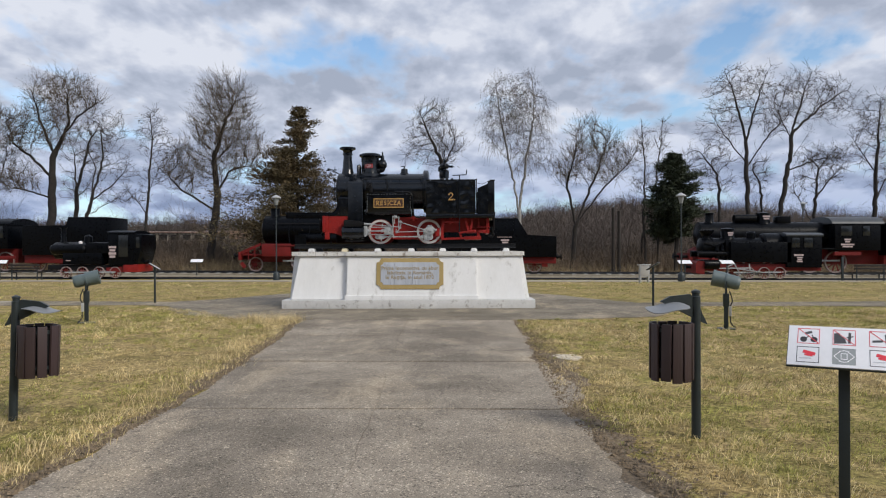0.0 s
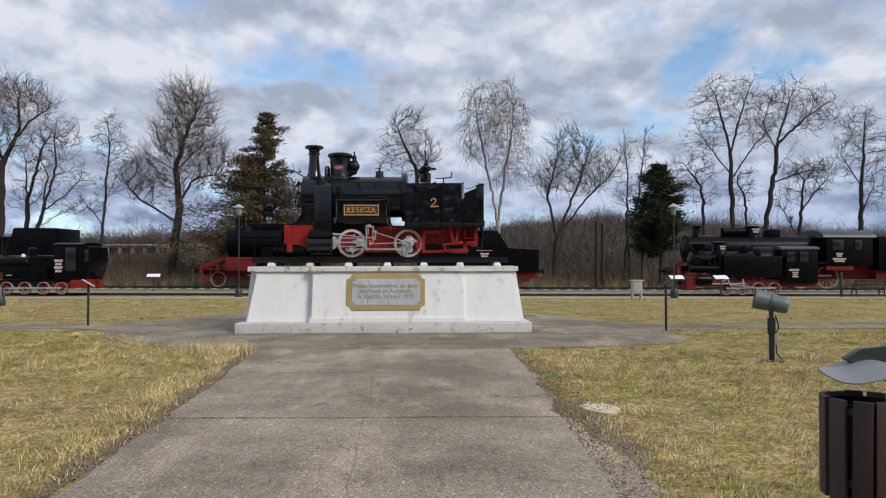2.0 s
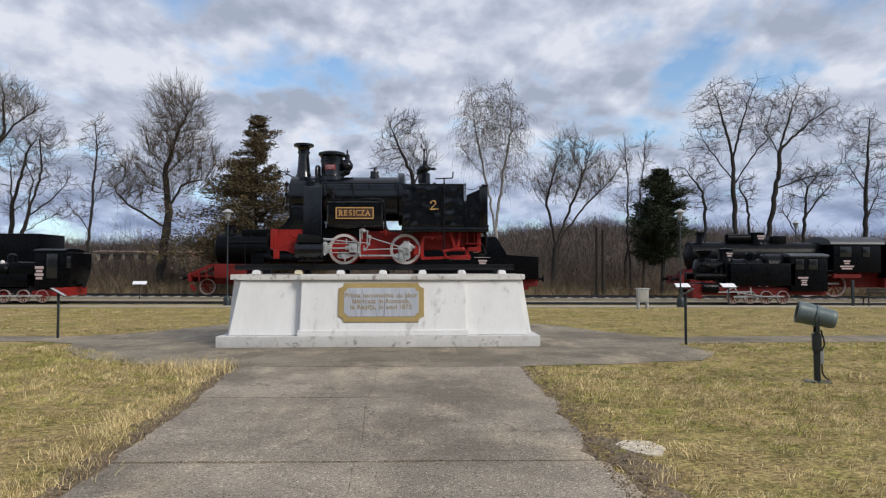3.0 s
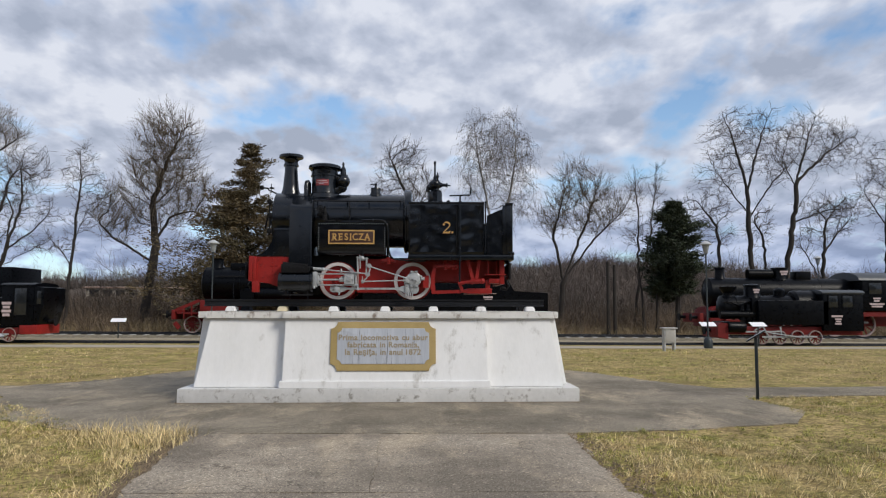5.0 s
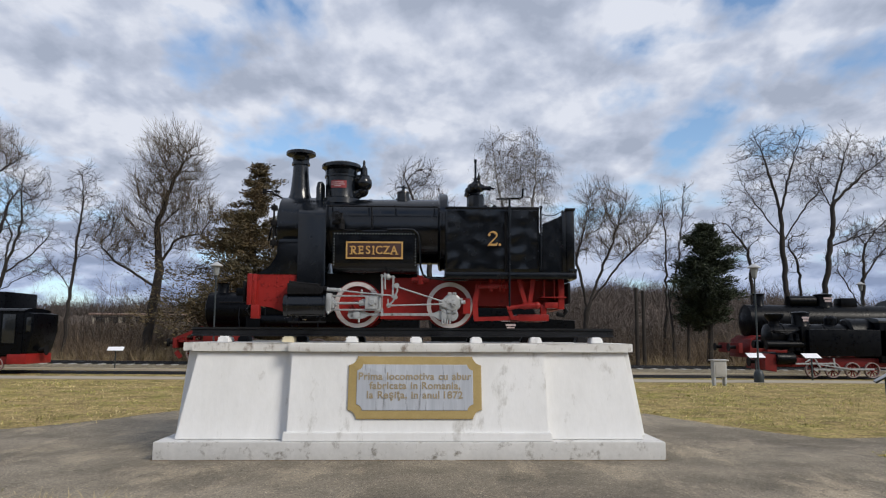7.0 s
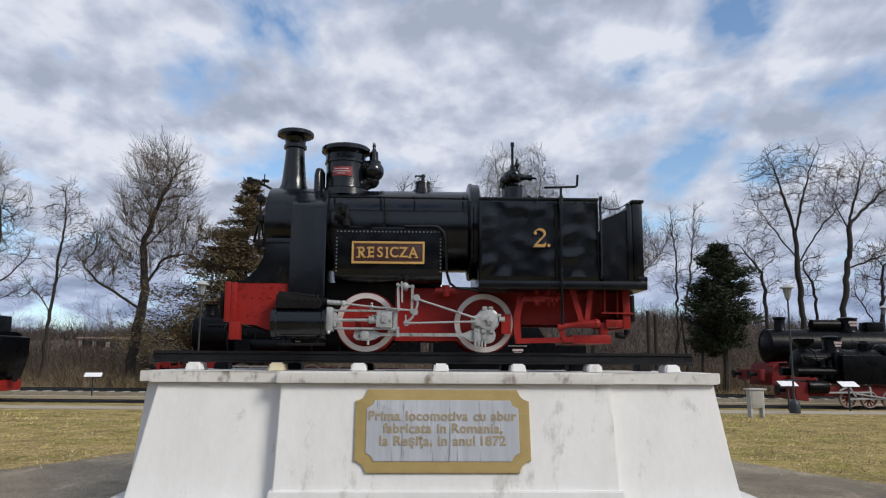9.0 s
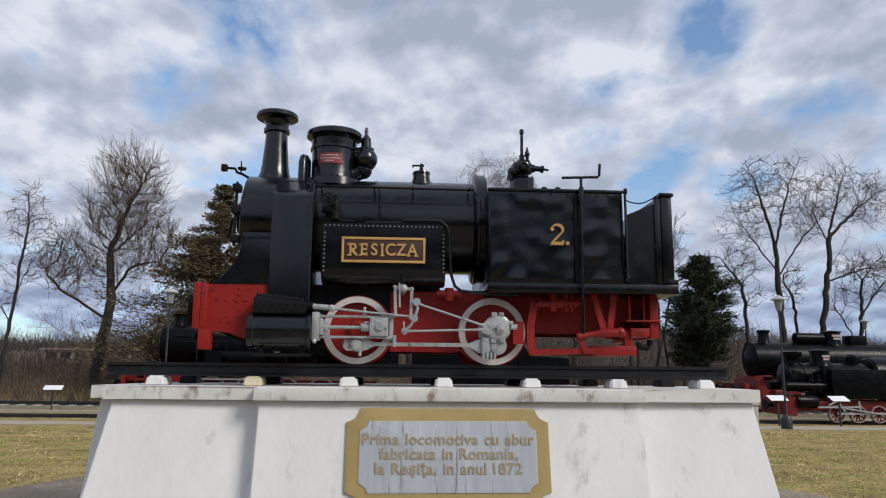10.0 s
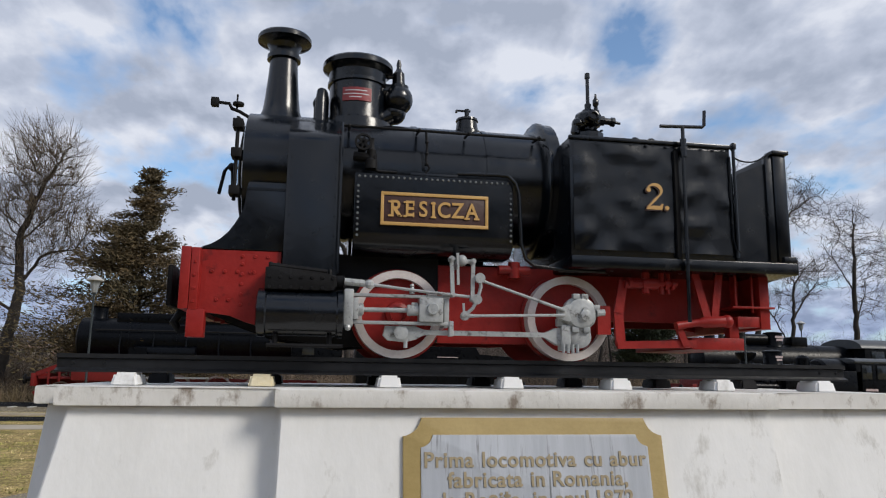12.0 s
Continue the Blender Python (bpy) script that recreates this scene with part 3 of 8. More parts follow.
sheet(bm, rough_edge([(-2.75, -12), (1.8, -12), (1.6, 0.98), (-2.75, 0.98)], 0.2, 0.05, 50), 0.002, 0.015)
part("slab", bm, M_ASPHALT, path)
bm = bmesh.new()
sheet(bm, rough_edge([(-70, 34.9), (70, 34.7), (70, 36.2), (-70, 36.4)], 0.5, 0.12, 60), -0.4, -0.055)
solo("gravel_path", bm, M_GRAVEL, "pale gravel path along the railway tracks", "path", kind="structure").matrix_world = pose(0, 0, 0, 0, 0.13, 0)
bm = bmesh.new()
sheet(bm, rough_edge([(1.36, 9.85), (1.56, 9.78), (1.66, 10.02), (1.58, 10.25), (1.40, 10.28), (1.32, 10.05)], 0.035, 0.14, 70), 0.0, 0.014)
solo("bare_patch", bm, M_SAND, "pale bare stone patch in the lawn", "patch", kind="structure")
bm = bmesh.new()
sheet(bm, rough_edge([(0.95, 4.6), (1.35, 4.4), (1.3, 5.6), (1.12, 7.2), (1.5, 9.2), (1.3, 10.4), (1.1, 10.4), (1.1, 9.7), (0.98, 7.6), (0.9, 6.2)], 0.06, 0.22, 80), 0.0, 0.006)
solo("bare_verge", bm, M_DIRT, "bare brown earth along the path edge", "earth", kind="structure")


def track(name, y, gauge, top, label):
    """Two rails on sleepers, with a low ballast bed."""
    t = thing(name, pose(0, y, land(0, y), 0, 0.286 * min(1.0, (y - 30.0) / 12.0), 0), label, "railway track", kind="structure")
    bm = bmesh.new()
    prism(bm, [(-gauge - 0.5, 0.001), (gauge + 0.5, 0.001), (gauge * 0.8, top - 0.11), (-gauge * 0.8, top - 0.11)], "x", -70, 70)
    part("ballast_bed", bm, M_TURF if gauge < 1 else M_BALLAST, t)
    for s in (-1, 1):
        bm = bmesh.new()
        prism(bm, [(s * gauge / 2 - 0.05, top - 0.13), (s * gauge / 2 + 0.05, top - 0.13), (s * gauge / 2 + 0.03, top), (s * gauge / 2 - 0.03, top)], "x", -70, 70)
        part("rail", bm, M_RAIL, t)
    sl = bmesh.new()
    box(sl, -0.11, 0.11, -gauge * 0.85, gauge * 0.85, top - 0.2, top - 0.085, 0.01)
    me = finish("sleeper", sl, M_CONC if gauge > 1 else M_BARK)
    for i in range(96):
        o = new("sleeper", me)
        o.parent, o.location = t, (-34 + i * 0.72, 0, 0)


track("railway_track", 39.2, 0.76, 0.09, "narrow-gauge track on grassy bed")
track("railway_track", 46.3, 1.435, 0.24, "standard-gauge track on stone ballast")

bm = bmesh.new()
box(bm, -70, 70, 41.9, 42.2, -0.4, -0.08, 0.02)
solo("platform_edge", bm, M_GRAVEL, "low pale concrete edge between the tracks", "kerb", kind="structure").matrix_world = pose(0, 0, 0, 0, 0.286, 0)
bm = bmesh.new()
sheet(bm, rough_edge([(-3.0, 2.0), (-2.68, 2.0), (-2.66, 6.75), (-2.82, 9.6), (-3.0, 12.5), (-3.35, 15.2), (-3.6, 15.1), (-3.22, 12.5), (-3.05, 9.6), (-2.92, 6.75)], 0.06, 0.16, 90), 0.0, 0.005)
solo("bare_verge", bm, M_DIRT, "bare dark earth fringe along the path", "earth", kind="structure")

# ---- pedestal of the monument ----
PED = pose(-1.31, 18.08, 0, 0, 0, 1.0)
pedestal = thing("pedestal", PED, "whitewashed masonry pedestal with battered sides and a gilt-framed plaque", "pedestal")


def battered(bm, xa, xb, ya, yb, z0, xa2, xb2, ya2, yb2, z1, bevel=0.012):
    v = [bm.verts.new(p) for p in ((xa, ya, z0), (xb, ya, z0), (xb, yb, z0), (xa, yb, z0), (xa2, ya2, z1), (xb2, ya2, z1), (xb2, yb2, z1), (xa2, yb2, z1))]
    fs = [bm.faces.new([v[i] for i in q]) for q in ((3, 2, 1, 0), (4, 5, 6, 7), (0, 1, 5, 4), (1, 2, 6, 5), (2, 3, 7, 6), (3, 0, 4, 7))]
    if bevel:
        bmesh.ops.bevel(bm, geom=list({e for f in fs for e in f.edges}), offset=bevel, segments=2, affect="EDGES")


DEP = 2.84
bm = bmesh.new()
box(bm, -3.17, 3.17, 0.0, DEP, -0.05, 0.235, 0.02)
part("plinth", bm, M_GRIMY, pedestal, "stained whitewashed plinth")
bm = bmesh.new()
battered(bm, -2.98, 2.95, 0.20, DEP - 0.2, 0.23, -2.79, 2.78, 0.42, DEP - 0.42, 1.335)
part("body", bm, M_WHITEWASH, pedestal)
bm = bmesh.new()
battered(bm, -3.08, 3.08, 0.56, DEP - 0.56, 0.229, -2.985, 2.915, 0.68, DEP - 0.68, 1.333)
part("end_block", bm, M_WHITEWASH, pedestal)
bm = bmesh.new()
battered(bm, -1.57, 1.72, 0.055, DEP - 0.055, 0.232, -1.555, 1.70, 0.265, DEP - 0.265, 1.337)
part("centre_block", bm, M_WHITEWASH, pedestal)
bm = bmesh.new()
battered(bm, -1.61, 1.76, 0.02, DEP - 0.02, 0.231, -1.60, 1.75, 0.035, DEP - 0.035, 0.345, 0.01)
part("step", bm, M_WHITEWASH, pedestal)
bm = bmesh.new()
out = [(-3.04, 0.60), (-2.855, 0.60), (-2.855, 0.36), (-1.585, 0.36), (-1.585, 0.20), (1.73, 0.20), (1.73, 0.36), (2.83, 0.36), (2.83, 0.60), (2.955, 0.60), (2.955, DEP - 0.60), (2.83, DEP - 0.60), (2.83, DEP - 0.36), (1.73, DEP - 0.36), (1.73, DEP - 0.2), (-1.585, DEP - 0.2), (-1.585, DEP - 0.36), (-2.855, DEP - 0.36), (-2.855, DEP - 0.60), (-3.04, DEP - 0.60)]
prism(bm, out, "z", 1.33, 1.44, 0.012)
part("cap_slab", bm, M_CAPWASH, pedestal, "grimy whitewashed cap slab")

# dark ragged strip where the plinth meets the paving
bm = bmesh.new()
sheet(bm, rough_edge([(-3.19, -0.025), (3.19, -0.025), (3.19, DEP + 0.025), (-3.19, DEP + 0.025)], 0.05, 0.05, 12), 0.012, 0.019)
part("footing", bm, M_DIRT, pedestal, "dark ragged strip at the foot")

# plaque, leaning with the front face
LEAN_F = math.degrees(math.atan2(0.21, 1.105))
PLQ = pose(0.032, 0.055 + 0.19 * (0.885 - 0.232), 0.885, 90 - LEAN_F, 0, 0)


def notched(w, h, r, steps=5):
    """A rectangle with its corners cut in as quarter circles."""
    pts = []
    for sx, sy, a0 in ((1, 1, 270), (-1, 1, 0), (-1, -1, 90), (1, -1, 180)):
        cx, cy = sx * w / 2, sy * h / 2
        for k in range(steps + 1):
            a = radians(a0 - 90 * k / steps)
            pts.append((cx + r * math.cos(a), cy + r * math.sin(a)))
    return pts


bm = bmesh.new()
prism(bm, notched(1.69, 0.785, 0.112), "z", -0.01, 0.022, 0.004)
gilt = part("plaque_frame", bm, M_GOLD, pedestal, "gold-painted frame with notched corners")
gilt.matrix_local = PLQ
bm = bmesh.new()
prism(bm, notched(1.475, 0.575, 0.075), "z", 0.0, 0.028, 0.003)
part("plaque", bm, M_PLAQUE, gilt, "grey weather-streaked stone plaque")
for k, row in enumerate(("Prima locomotiva cu abur", "fabricata in Romania,", "la Reşiţa, in anul 1872")):
    words = [lettering("inscription", w, 0.126, Matrix(), M_DULLGOLD, gilt, 0.004, "LEFT", 0.0028, 1.07) for w in row.split()]
    wide = [max(v.co.x for v in o.data.vertices) - min(v.co.x for v in o.data.vertices) for o in words]
    x = -(sum(wide) + 0.055 * (len(wide) - 1)) / 2
    rise = 0.126 * 0.33
    for o, w in zip(words, wide):
        x0 = min(v.co.x for v in o.data.vertices)
        low = min(v.co.y for v in o.data.vertices)
        o.matrix_local = pose(x - x0, 0.138 - 0.117 * k - rise, 0.029)
        x += w + 0.055

# rails and bearing blocks on top
for k, bx in enumerate((-3.90, -3.03, -2.165, -1.29, -0.47, 0.345, 1.18)):
    for by in (18.83, 19.85):
        bm = bmesh.new()
        battered(bm, bx - 0.088, bx + 0.088, by, by + 0.28, 1.43, bx - 0.070, bx + 0.070, by + 0.02, by + 0.26, 1.525, 0.016)
        solo("bearing_block", bm, M_SOOT if by > 19 else M_YELLOWBLOCK if k == 1 else M_WHITEWASH, "dark bearing block under the farther rail" if by > 19 else "yellowed bearing block under the rails" if k == 1 else "whitewashed bearing block under the rails", "block", "blocks under the rails")
for ry in (18.97, 19.99):
    bm = bmesh.new()
    rivets(bm, [(x, ry - 0.0105, 1.583) for x in (-4.26, -4.06, 1.22, 1.36)], 0.014)
    prof = [(-0.055, 0), (0.055, 0), (0.055, 0.012), (0.012, 0.03), (0.01, 0.085), (0.03, 0.095), (0.03, 0.122), (-0.03, 0.122), (-0.03, 0.095), (-0.01, 0.085), (-0.012, 0.03), (-0.055, 0.012)]
    prism(bm, [(ry + a, 1.523 + b) for a, b in prof], "x", -4.36, 1.43)
    solo("rail", bm, M_RAIL, "black-painted steel rail on white blocks", "rail", "rails of the monument")

# ---- trees ----
class Wood:
    """Gathers tapered branches as plain vertex and face lists."""

    def __init__(self):
        self.v, self.f = [], []

    def limb(self, pts, r0, r1, seg):
        n = len(pts)
        base = len(self.v)
        ref = None
        for i, p in enumerate(pts):
            d = (pts[min(i + 1, n - 1)] - pts[max(i - 1, 0)]).normalized()
            if ref is None:
                ref = d.orthogonal().normalized()
            u = (ref - d * ref.dot(d)).normalized()
            ref = u
            w = d.cross(u)
            r = r0[i] if isinstance(r0, list) else r0 + (r1 - r0) * i / (n - 1)
            for k in range(seg):
                a = 2 * math.pi * k / seg
                self.v.append(p + (u * math.cos(a) + w * math.sin(a)) * r)
        for i in range(n - 1):
            for k in range(seg):
                j = (k + 1) % seg
                self.f.append((base + i * seg + k, base + i * seg + j, base + (i + 1) * seg + j, base + (i + 1) * seg + k))


def wander(rng, p, d, length, steps, bend, lift):
    pts = [p.copy()]
    d = d.normalized()
    for _ in range(steps):
        d = (d + Vector((rng.gauss(0, bend), rng.gauss(0, bend), rng.gauss(0, bend) + lift))).normalized()
        p = p + d * (length / steps)
        pts.append(p.copy())
    return pts, d


def bare_tree(seed, x, y, r, stems, lobes, bark, twig, label, rise=0.25, twigs=3, reach=(0.5, 1.2), fill=26.0, droop=0.0, thin=0.0075):
    """A leafless tree. stems: polylines of (x, z) from the foot, the later ones boughs; lobes: (x, z, half width, half height)
    of the crown, which the branches grow out to fill."""
    rng = np.random.default_rng(seed)
    t = thing("tree", Matrix.Translation((x, y, 0)), label, "tree", "bare trees behind the tracks")
    step = 0.38
    pos, par = [np.array((stems[0][0][0], 0.0, -0.5))], [-1]
    for si, line in enumerate(stems):
        depth = 0.0 if si == 0 else rng.uniform(-1.2, 1.2)
        pts = [np.array((px, depth * k / max(1, len(line) - 1), pz)) for k, (px, pz) in enumerate(line)]
        here = 0 if si == 0 else int(np.argmin(((np.array(pos) - pts[0]) ** 2).sum(1)))
        for p in pts if si == 0 else pts[1:]:
            d = p - pos[here]
            k = max(1, int(round(np.linalg.norm(d) / step)))
            start = pos[here]
            for j in range(1, k + 1):
                pos.append(start + d * j / k + rng.normal(0, 0.035, 3))
                par.append(here)
                here = len(pos) - 1
    goals = []
    for cx, cz, rx, rz in lobes:
        n = int(1.9 * fill * rx * rz)
        u = rng.normal(0, 1, (n, 3))
        u = u / np.linalg.norm(u, axis=1)[:, None] * rng.uniform(0, 1, n)[:, None] ** 0.4
        goals.append(u * (rx, rx * 0.85, rz) + (cx, 0, cz))
    goals = np.concatenate(goals)
    P = np.array(pos)
    dist = ((goals[:, None, :] - P[None]) ** 2).sum(2)
    near, dmin = dist.argmin(1), dist.min(1)
    for _ in range(44):
        alive = dmin > 0.42 ** 2
        if not alive.any():
            break
        fresh = []
        for i in np.unique(near[alive]):
            g = goals[alive & (near == i)] - pos[i]
            d = (g / np.linalg.norm(g, axis=1)[:, None]).mean(0)
            back = pos[i] - pos[par[i]] if par[i] >= 0 else np.array((0, 0, 1.0))
            d = d + 0.45 * back / (np.linalg.norm(back) + 1e-6) + rng.normal(0, 0.22, 3) + (0, 0, rise * 0.4)
            fresh.append(pos[i] + step * d / (np.linalg.norm(d) + 1e-6))
            par.append(int(i))
        base = len(pos)
        pos.extend(fresh)
        dist = ((goals[:, None, :] - np.array(fresh)[None]) ** 2).sum(2)
        nb, db = dist.argmin(1) + base, dist.min(1)
        closer = db < dmin
        near[closer], dmin[closer] = nb[closer], db[closer]
        if len(pos) > 3200:
            break
    n = len(pos)
    kids = [[] for _ in range(n)]
    for i in range(1, n):
        kids[par[i]].append(i)
    load = [0.0] * n
    for i in range(n - 1, -1, -1):
        load[i] = max(1.0, sum(load[k] for k in kids[i]))
    thick = [0.009 + (r - 0.009) * (load[i] / load[0]) ** 0.72 for i in range(n)]
    thick[0] = r * 1.35
    big, fine = Wood(), Wood()
    todo = [(0, None)]
    while todo:
        i, before = todo.pop()
        chain = [i] if before is None else [before, i]
        while kids[i]:
            ks = sorted(kids[i], key=lambda k: -load[k])
            todo.extend((k, i) for k in ks[1:])
            i = ks[0]
            chain.append(i)
        rad = [thick[k] for k in chain]
        if before is not None:
            rad[0] = rad[1]
        big.limb([Vector(pos[k]) for k in chain], rad, None, 8 if rad[0] > 0.1 else 5 if rad[0] > 0.04 else 3)
    for i in range(1, n):
        if thick[i] > 0.06 or pos[i][2] < 2.4:
            continue
        along = pos[i] - pos[par[i]]
        along = along / (np.linalg.norm(along) + 1e-6)
        for _ in range(twigs + (0 if kids[i] else 3)):
            d = along * 0.7 + rng.normal(0, 0.55, 3) + (0, 0, rise)
            d /= np.linalg.norm(d)
            ln = rng.uniform(*reach)
            p0 = pos[i] - along * rng.uniform(0, step)
            p1 = p0 + d * ln * 0.5
            d2 = d + rng.normal(0, 0.25, 3) + (0, 0, rise * 0.5 - droop)
            p2 = p1 + d2 / np.linalg.norm(d2) * ln * 0.5
            pts = [Vector(p0), Vector(p1), Vector(p2)]
            if droop:
                pts.append(Vector(p2 + np.array((d2[0] * 0.1, d2[1] * 0.1, -ln * 0.55))))
            if rng.random() < 0.7:
                d3 = d2 / np.linalg.norm(d2) + rng.normal(0, 0.5, 3)
                fine.limb([Vector(p1), Vector(p1 + d3 * ln * 0.4)], [thin * 0.85, thin * 0.6], None, 3)
            fine.limb(pts, [thin] * 2 + [thin * 0.7] * (len(pts) - 2), None, 3)
    joined("trunk", big.v, big.f, bark, kind="", parent=t)
    joined("crown", fine.v, fine.f, twig, kind="", parent=t)
    for o in t.children:
        for f in o.data.polygons:
            f.use_smooth = True
    return t


def conifer(seed, x, y, height, width, needle, label, gaps=0.2, droop=-0.15, low=0.12, power=0.9, stems=((0, 0),), density=1.0):
    """An evergreen: whorls of boughs set with many small flat sprays."""
    rng = random.Random(seed)
    t = thing("tree", Matrix.Translation((x, y, 0)), label, "tree", "evergreens behind the tracks")
    big = Wood()
    v, f = [], []
    for sx, sy in stems:
        pts, _ = wander(rng, Vector((sx, sy, -0.5)), Vector((rng.gauss(0, .04), 0, 1)), height * (1 if sx == 0 else 0.6), 8, 0.03, 0.1)
        big.limb(pts, 0.2 if sx == 0 else 0.13, 0.03, 7)
    lv = int(height * 3.2)
    for k in range(lv):
        fz = low + (1 - low) * k / lv
        reach = width * 0.5 * (1 - fz) ** power * rng.uniform(0.6, 1.15) + 0.08
        for b in range(7):
            if rng.random() < gaps:
                continue
            a = rng.uniform(0, 6.283)
            ln = reach * rng.uniform(0.5, 1.15)
            d = Vector((math.cos(a), math.sin(a), rng.uniform(-0.05, 0.5)))
            sub, _ = wander(rng, Vector((0, 0, fz * height)), d, ln, 4, 0.1, droop * 0.3)
            big.limb(sub, 0.03, 0.008, 3)
            for _ in range(int((20 + ln * 42) * density)):
                g = rng.random() ** 0.6
                i = min(int(g * 4), 3)
                p = sub[i].lerp(sub[i + 1], g * 4 - i)
                s = rng.uniform(0.10, 0.26)
                q = Vector((rng.gauss(0, 0.2), rng.gauss(0, 0.2), rng.gauss(0, 0.14)))
                out = (d + Vector((rng.gauss(0, 0.7), rng.gauss(0, 0.7), rng.gauss(0.0, 0.5)))).normalized()
                w = out.cross(Vector((rng.gauss(0, 1), rng.gauss(0, 1), rng.gauss(0, 1)))).normalized() * s * 0.16
                c = p + q * (0.4 + ln * 0.3)
                n = len(v)
                v.extend((c - out * s * 0.5, c + w, c + out * s * 0.8, c - w))
                f.append((n, n + 1, n + 2, n + 3))
    joined("trunk", big.v, big.f, M_BARK, kind="", parent=t)
    joined("crown", v, f, needle, kind="", parent=t)
    return t


GROUND_Y = 56
bare_tree(11, -32.0, GROUND_Y, 0.312, [((0, 0), (0.02, 4.0), (0.1, 8.7), (1.35, 11.3), (1.3, 14.2)), ((-0.2, 7.0), (-1.5, 8.7), (-3.2, 10.0), (-3.6, 11.4)), ((-0.1, 5.4), (-2.4, 6.3), (-3.6, 6.6)), ((0.9, 10.3), (2.3, 12.1), (4.0, 13.1)), ((0.05, 9.0), (-0.6, 11.5), (-0.8, 13.5))],
          [(1.3, 13.2, 1.9, 2.1), (-0.6, 13.0, 1.4, 2.0), (3.2, 12.8, 1.2, 1.0), (-2.5, 10.5, 2.0, 1.8), (-2.8, 6.8, 2.0, 1.0), (0.4, 10.6, 1.8, 1.6)], M_BARK, M_TWIGWARM, "large bare willow with wide crooked limbs", 0.5, 4, (0.7, 1.6))
bare_tree(12, -30.6, GROUND_Y + 1, 0.172, [((0, 0), (0.0, 3.7), (0.05, 6.5), (0.7, 8.4), (1.1, 10.2), (1.8, 11.4)), ((0.05, 6.4), (-0.4, 9.4)), ((0.0, 5.6), (1.3, 7.6))],
          [(1.3, 10.0, 1.5, 2.0), (0.0, 6.4, 1.6, 1.4), (-0.4, 9.0, 1.0, 1.0)], M_BARK, M_TWIG, "slim bare tree with crooked branches", 0.1, 2, (0.4, 0.9), 32)
bare_tree(13, -29.0, GROUND_Y - 1, 0.148, [((0, 0), (0.1, 3.4), (0.7, 5.3), (2.2, 6.4), (3.3, 7.5)), ((0.4, 4.8), (1.1, 7.8), (0.6, 9.2)), ((0.7, 5.0), (1.6, 8.5), (1.5, 10.2)), ((0.5, 4.2), (2.8, 5.6))],
          [(1.9, 10.6, 1.7, 1.7), (1.1, 8.2, 1.6, 1.6), (3.0, 7.8, 1.1, 1.3), (2.2, 5.6, 1.4, 0.8)], M_BARK, M_TWIG, "bare many-stemmed tree leaning over scrub", 0.1, 2, (0.4, 0.9), 32)
bare_tree(14, -24.3, GROUND_Y - 1, 0.109, [((0, 0), (0.3, 5.0), (0.7, 9.8), (0.6, 12.0)), ((0.3, 4.4), (-0.6, 5.6), (-1.3, 6.6)), ((0.4, 6.0), (1.6, 7.6))],
          [(0.7, 10.3, 1.2, 2.1), (1.7, 9.2, 1.0, 1.5), (-0.5, 5.6, 1.2, 0.9), (0.8, 7.2, 1.2, 1.0)], M_BARK, M_TWIG, "slender bare tree with a few dry leaves", 0.15, 3, (0.3, 0.8), 34)
bare_tree(115, -19.5, GROUND_Y, 0.312, [((0, 0), (0.2, 2.5), (0.64, 5.7), (0.3, 8.6), (1.2, 11.4), (2.0, 13.1)), ((0.64, 5.9), (1.6, 7.8), (2.9, 8.1), (4.4, 6.7)), ((0.7, 5.0), (2.0, 5.5), (3.1, 5.35)), ((0.3, 4.5), (-1.0, 5.5), (-2.0, 6.1), (-3.1, 7.6)), ((-0.1, 1.8), (-1.4, 3.5), (-2.4, 4.1)), ((0.35, 8.3), (1.4, 9.2))],
          [(1.2, 12.2, 2.0, 2.7), (0.2, 10.2, 1.9, 1.9), (2.7, 9.0, 1.7, 2.1), (-1.9, 7.6, 1.8, 2.0), (0.9, 7.4, 1.6, 1.2)], M_BARK, M_TWIGWARM, "tall bare willow with an arching bough and fine upright twigs", 0.7, 5, (0.8, 1.8), 26)
conifer(16, -11.7, 52, 11.9, 14.5, M_NEEDLEBROWN, "browning spruce with ragged open boughs", 0.24, -0.2, 0.08, 0.86, ((0, 0),), 2.3)
bare_tree(17, -1.2, GROUND_Y, 0.172, [((0, 0), (-0.1, 4.5), (-0.3, 8.4), (-1.3, 10.4), (-1.9, 12.0)), ((-0.2, 7.5), (0.8, 9.6))],
          [(-1.1, 11.3, 1.5, 1.7), (-0.4, 9.3, 2.0, 1.6), (-2.4, 9.4, 1.0, 1.2)], M_BARK, M_TWIG, "bare round-headed tree behind the monument", 0.3, 4, (0.5, 1.2))
bare_tree(18, 4.6, GROUND_Y, 0.148, [((0, 0), (-0.1, 4.4), (-0.8, 8.2), (-1.3, 10.8), (-1.9, 14.6)), ((-0.1, 4.6), (0.5, 8.2), (1.1, 11.6), (1.0, 15.0)), ((-0.8, 8.0), (-2.6, 10.2))],
          [(-0.3, 12.2, 2.6, 2.9), (0.9, 9.0, 1.5, 2.0), (-1.6, 9.9, 1.2, 1.0)], M_BIRCH, M_TWIGPALE, "tall pale birch with hanging twigs", 0.1, 3, (0.6, 1.2), 24, 0.7, 0.007)
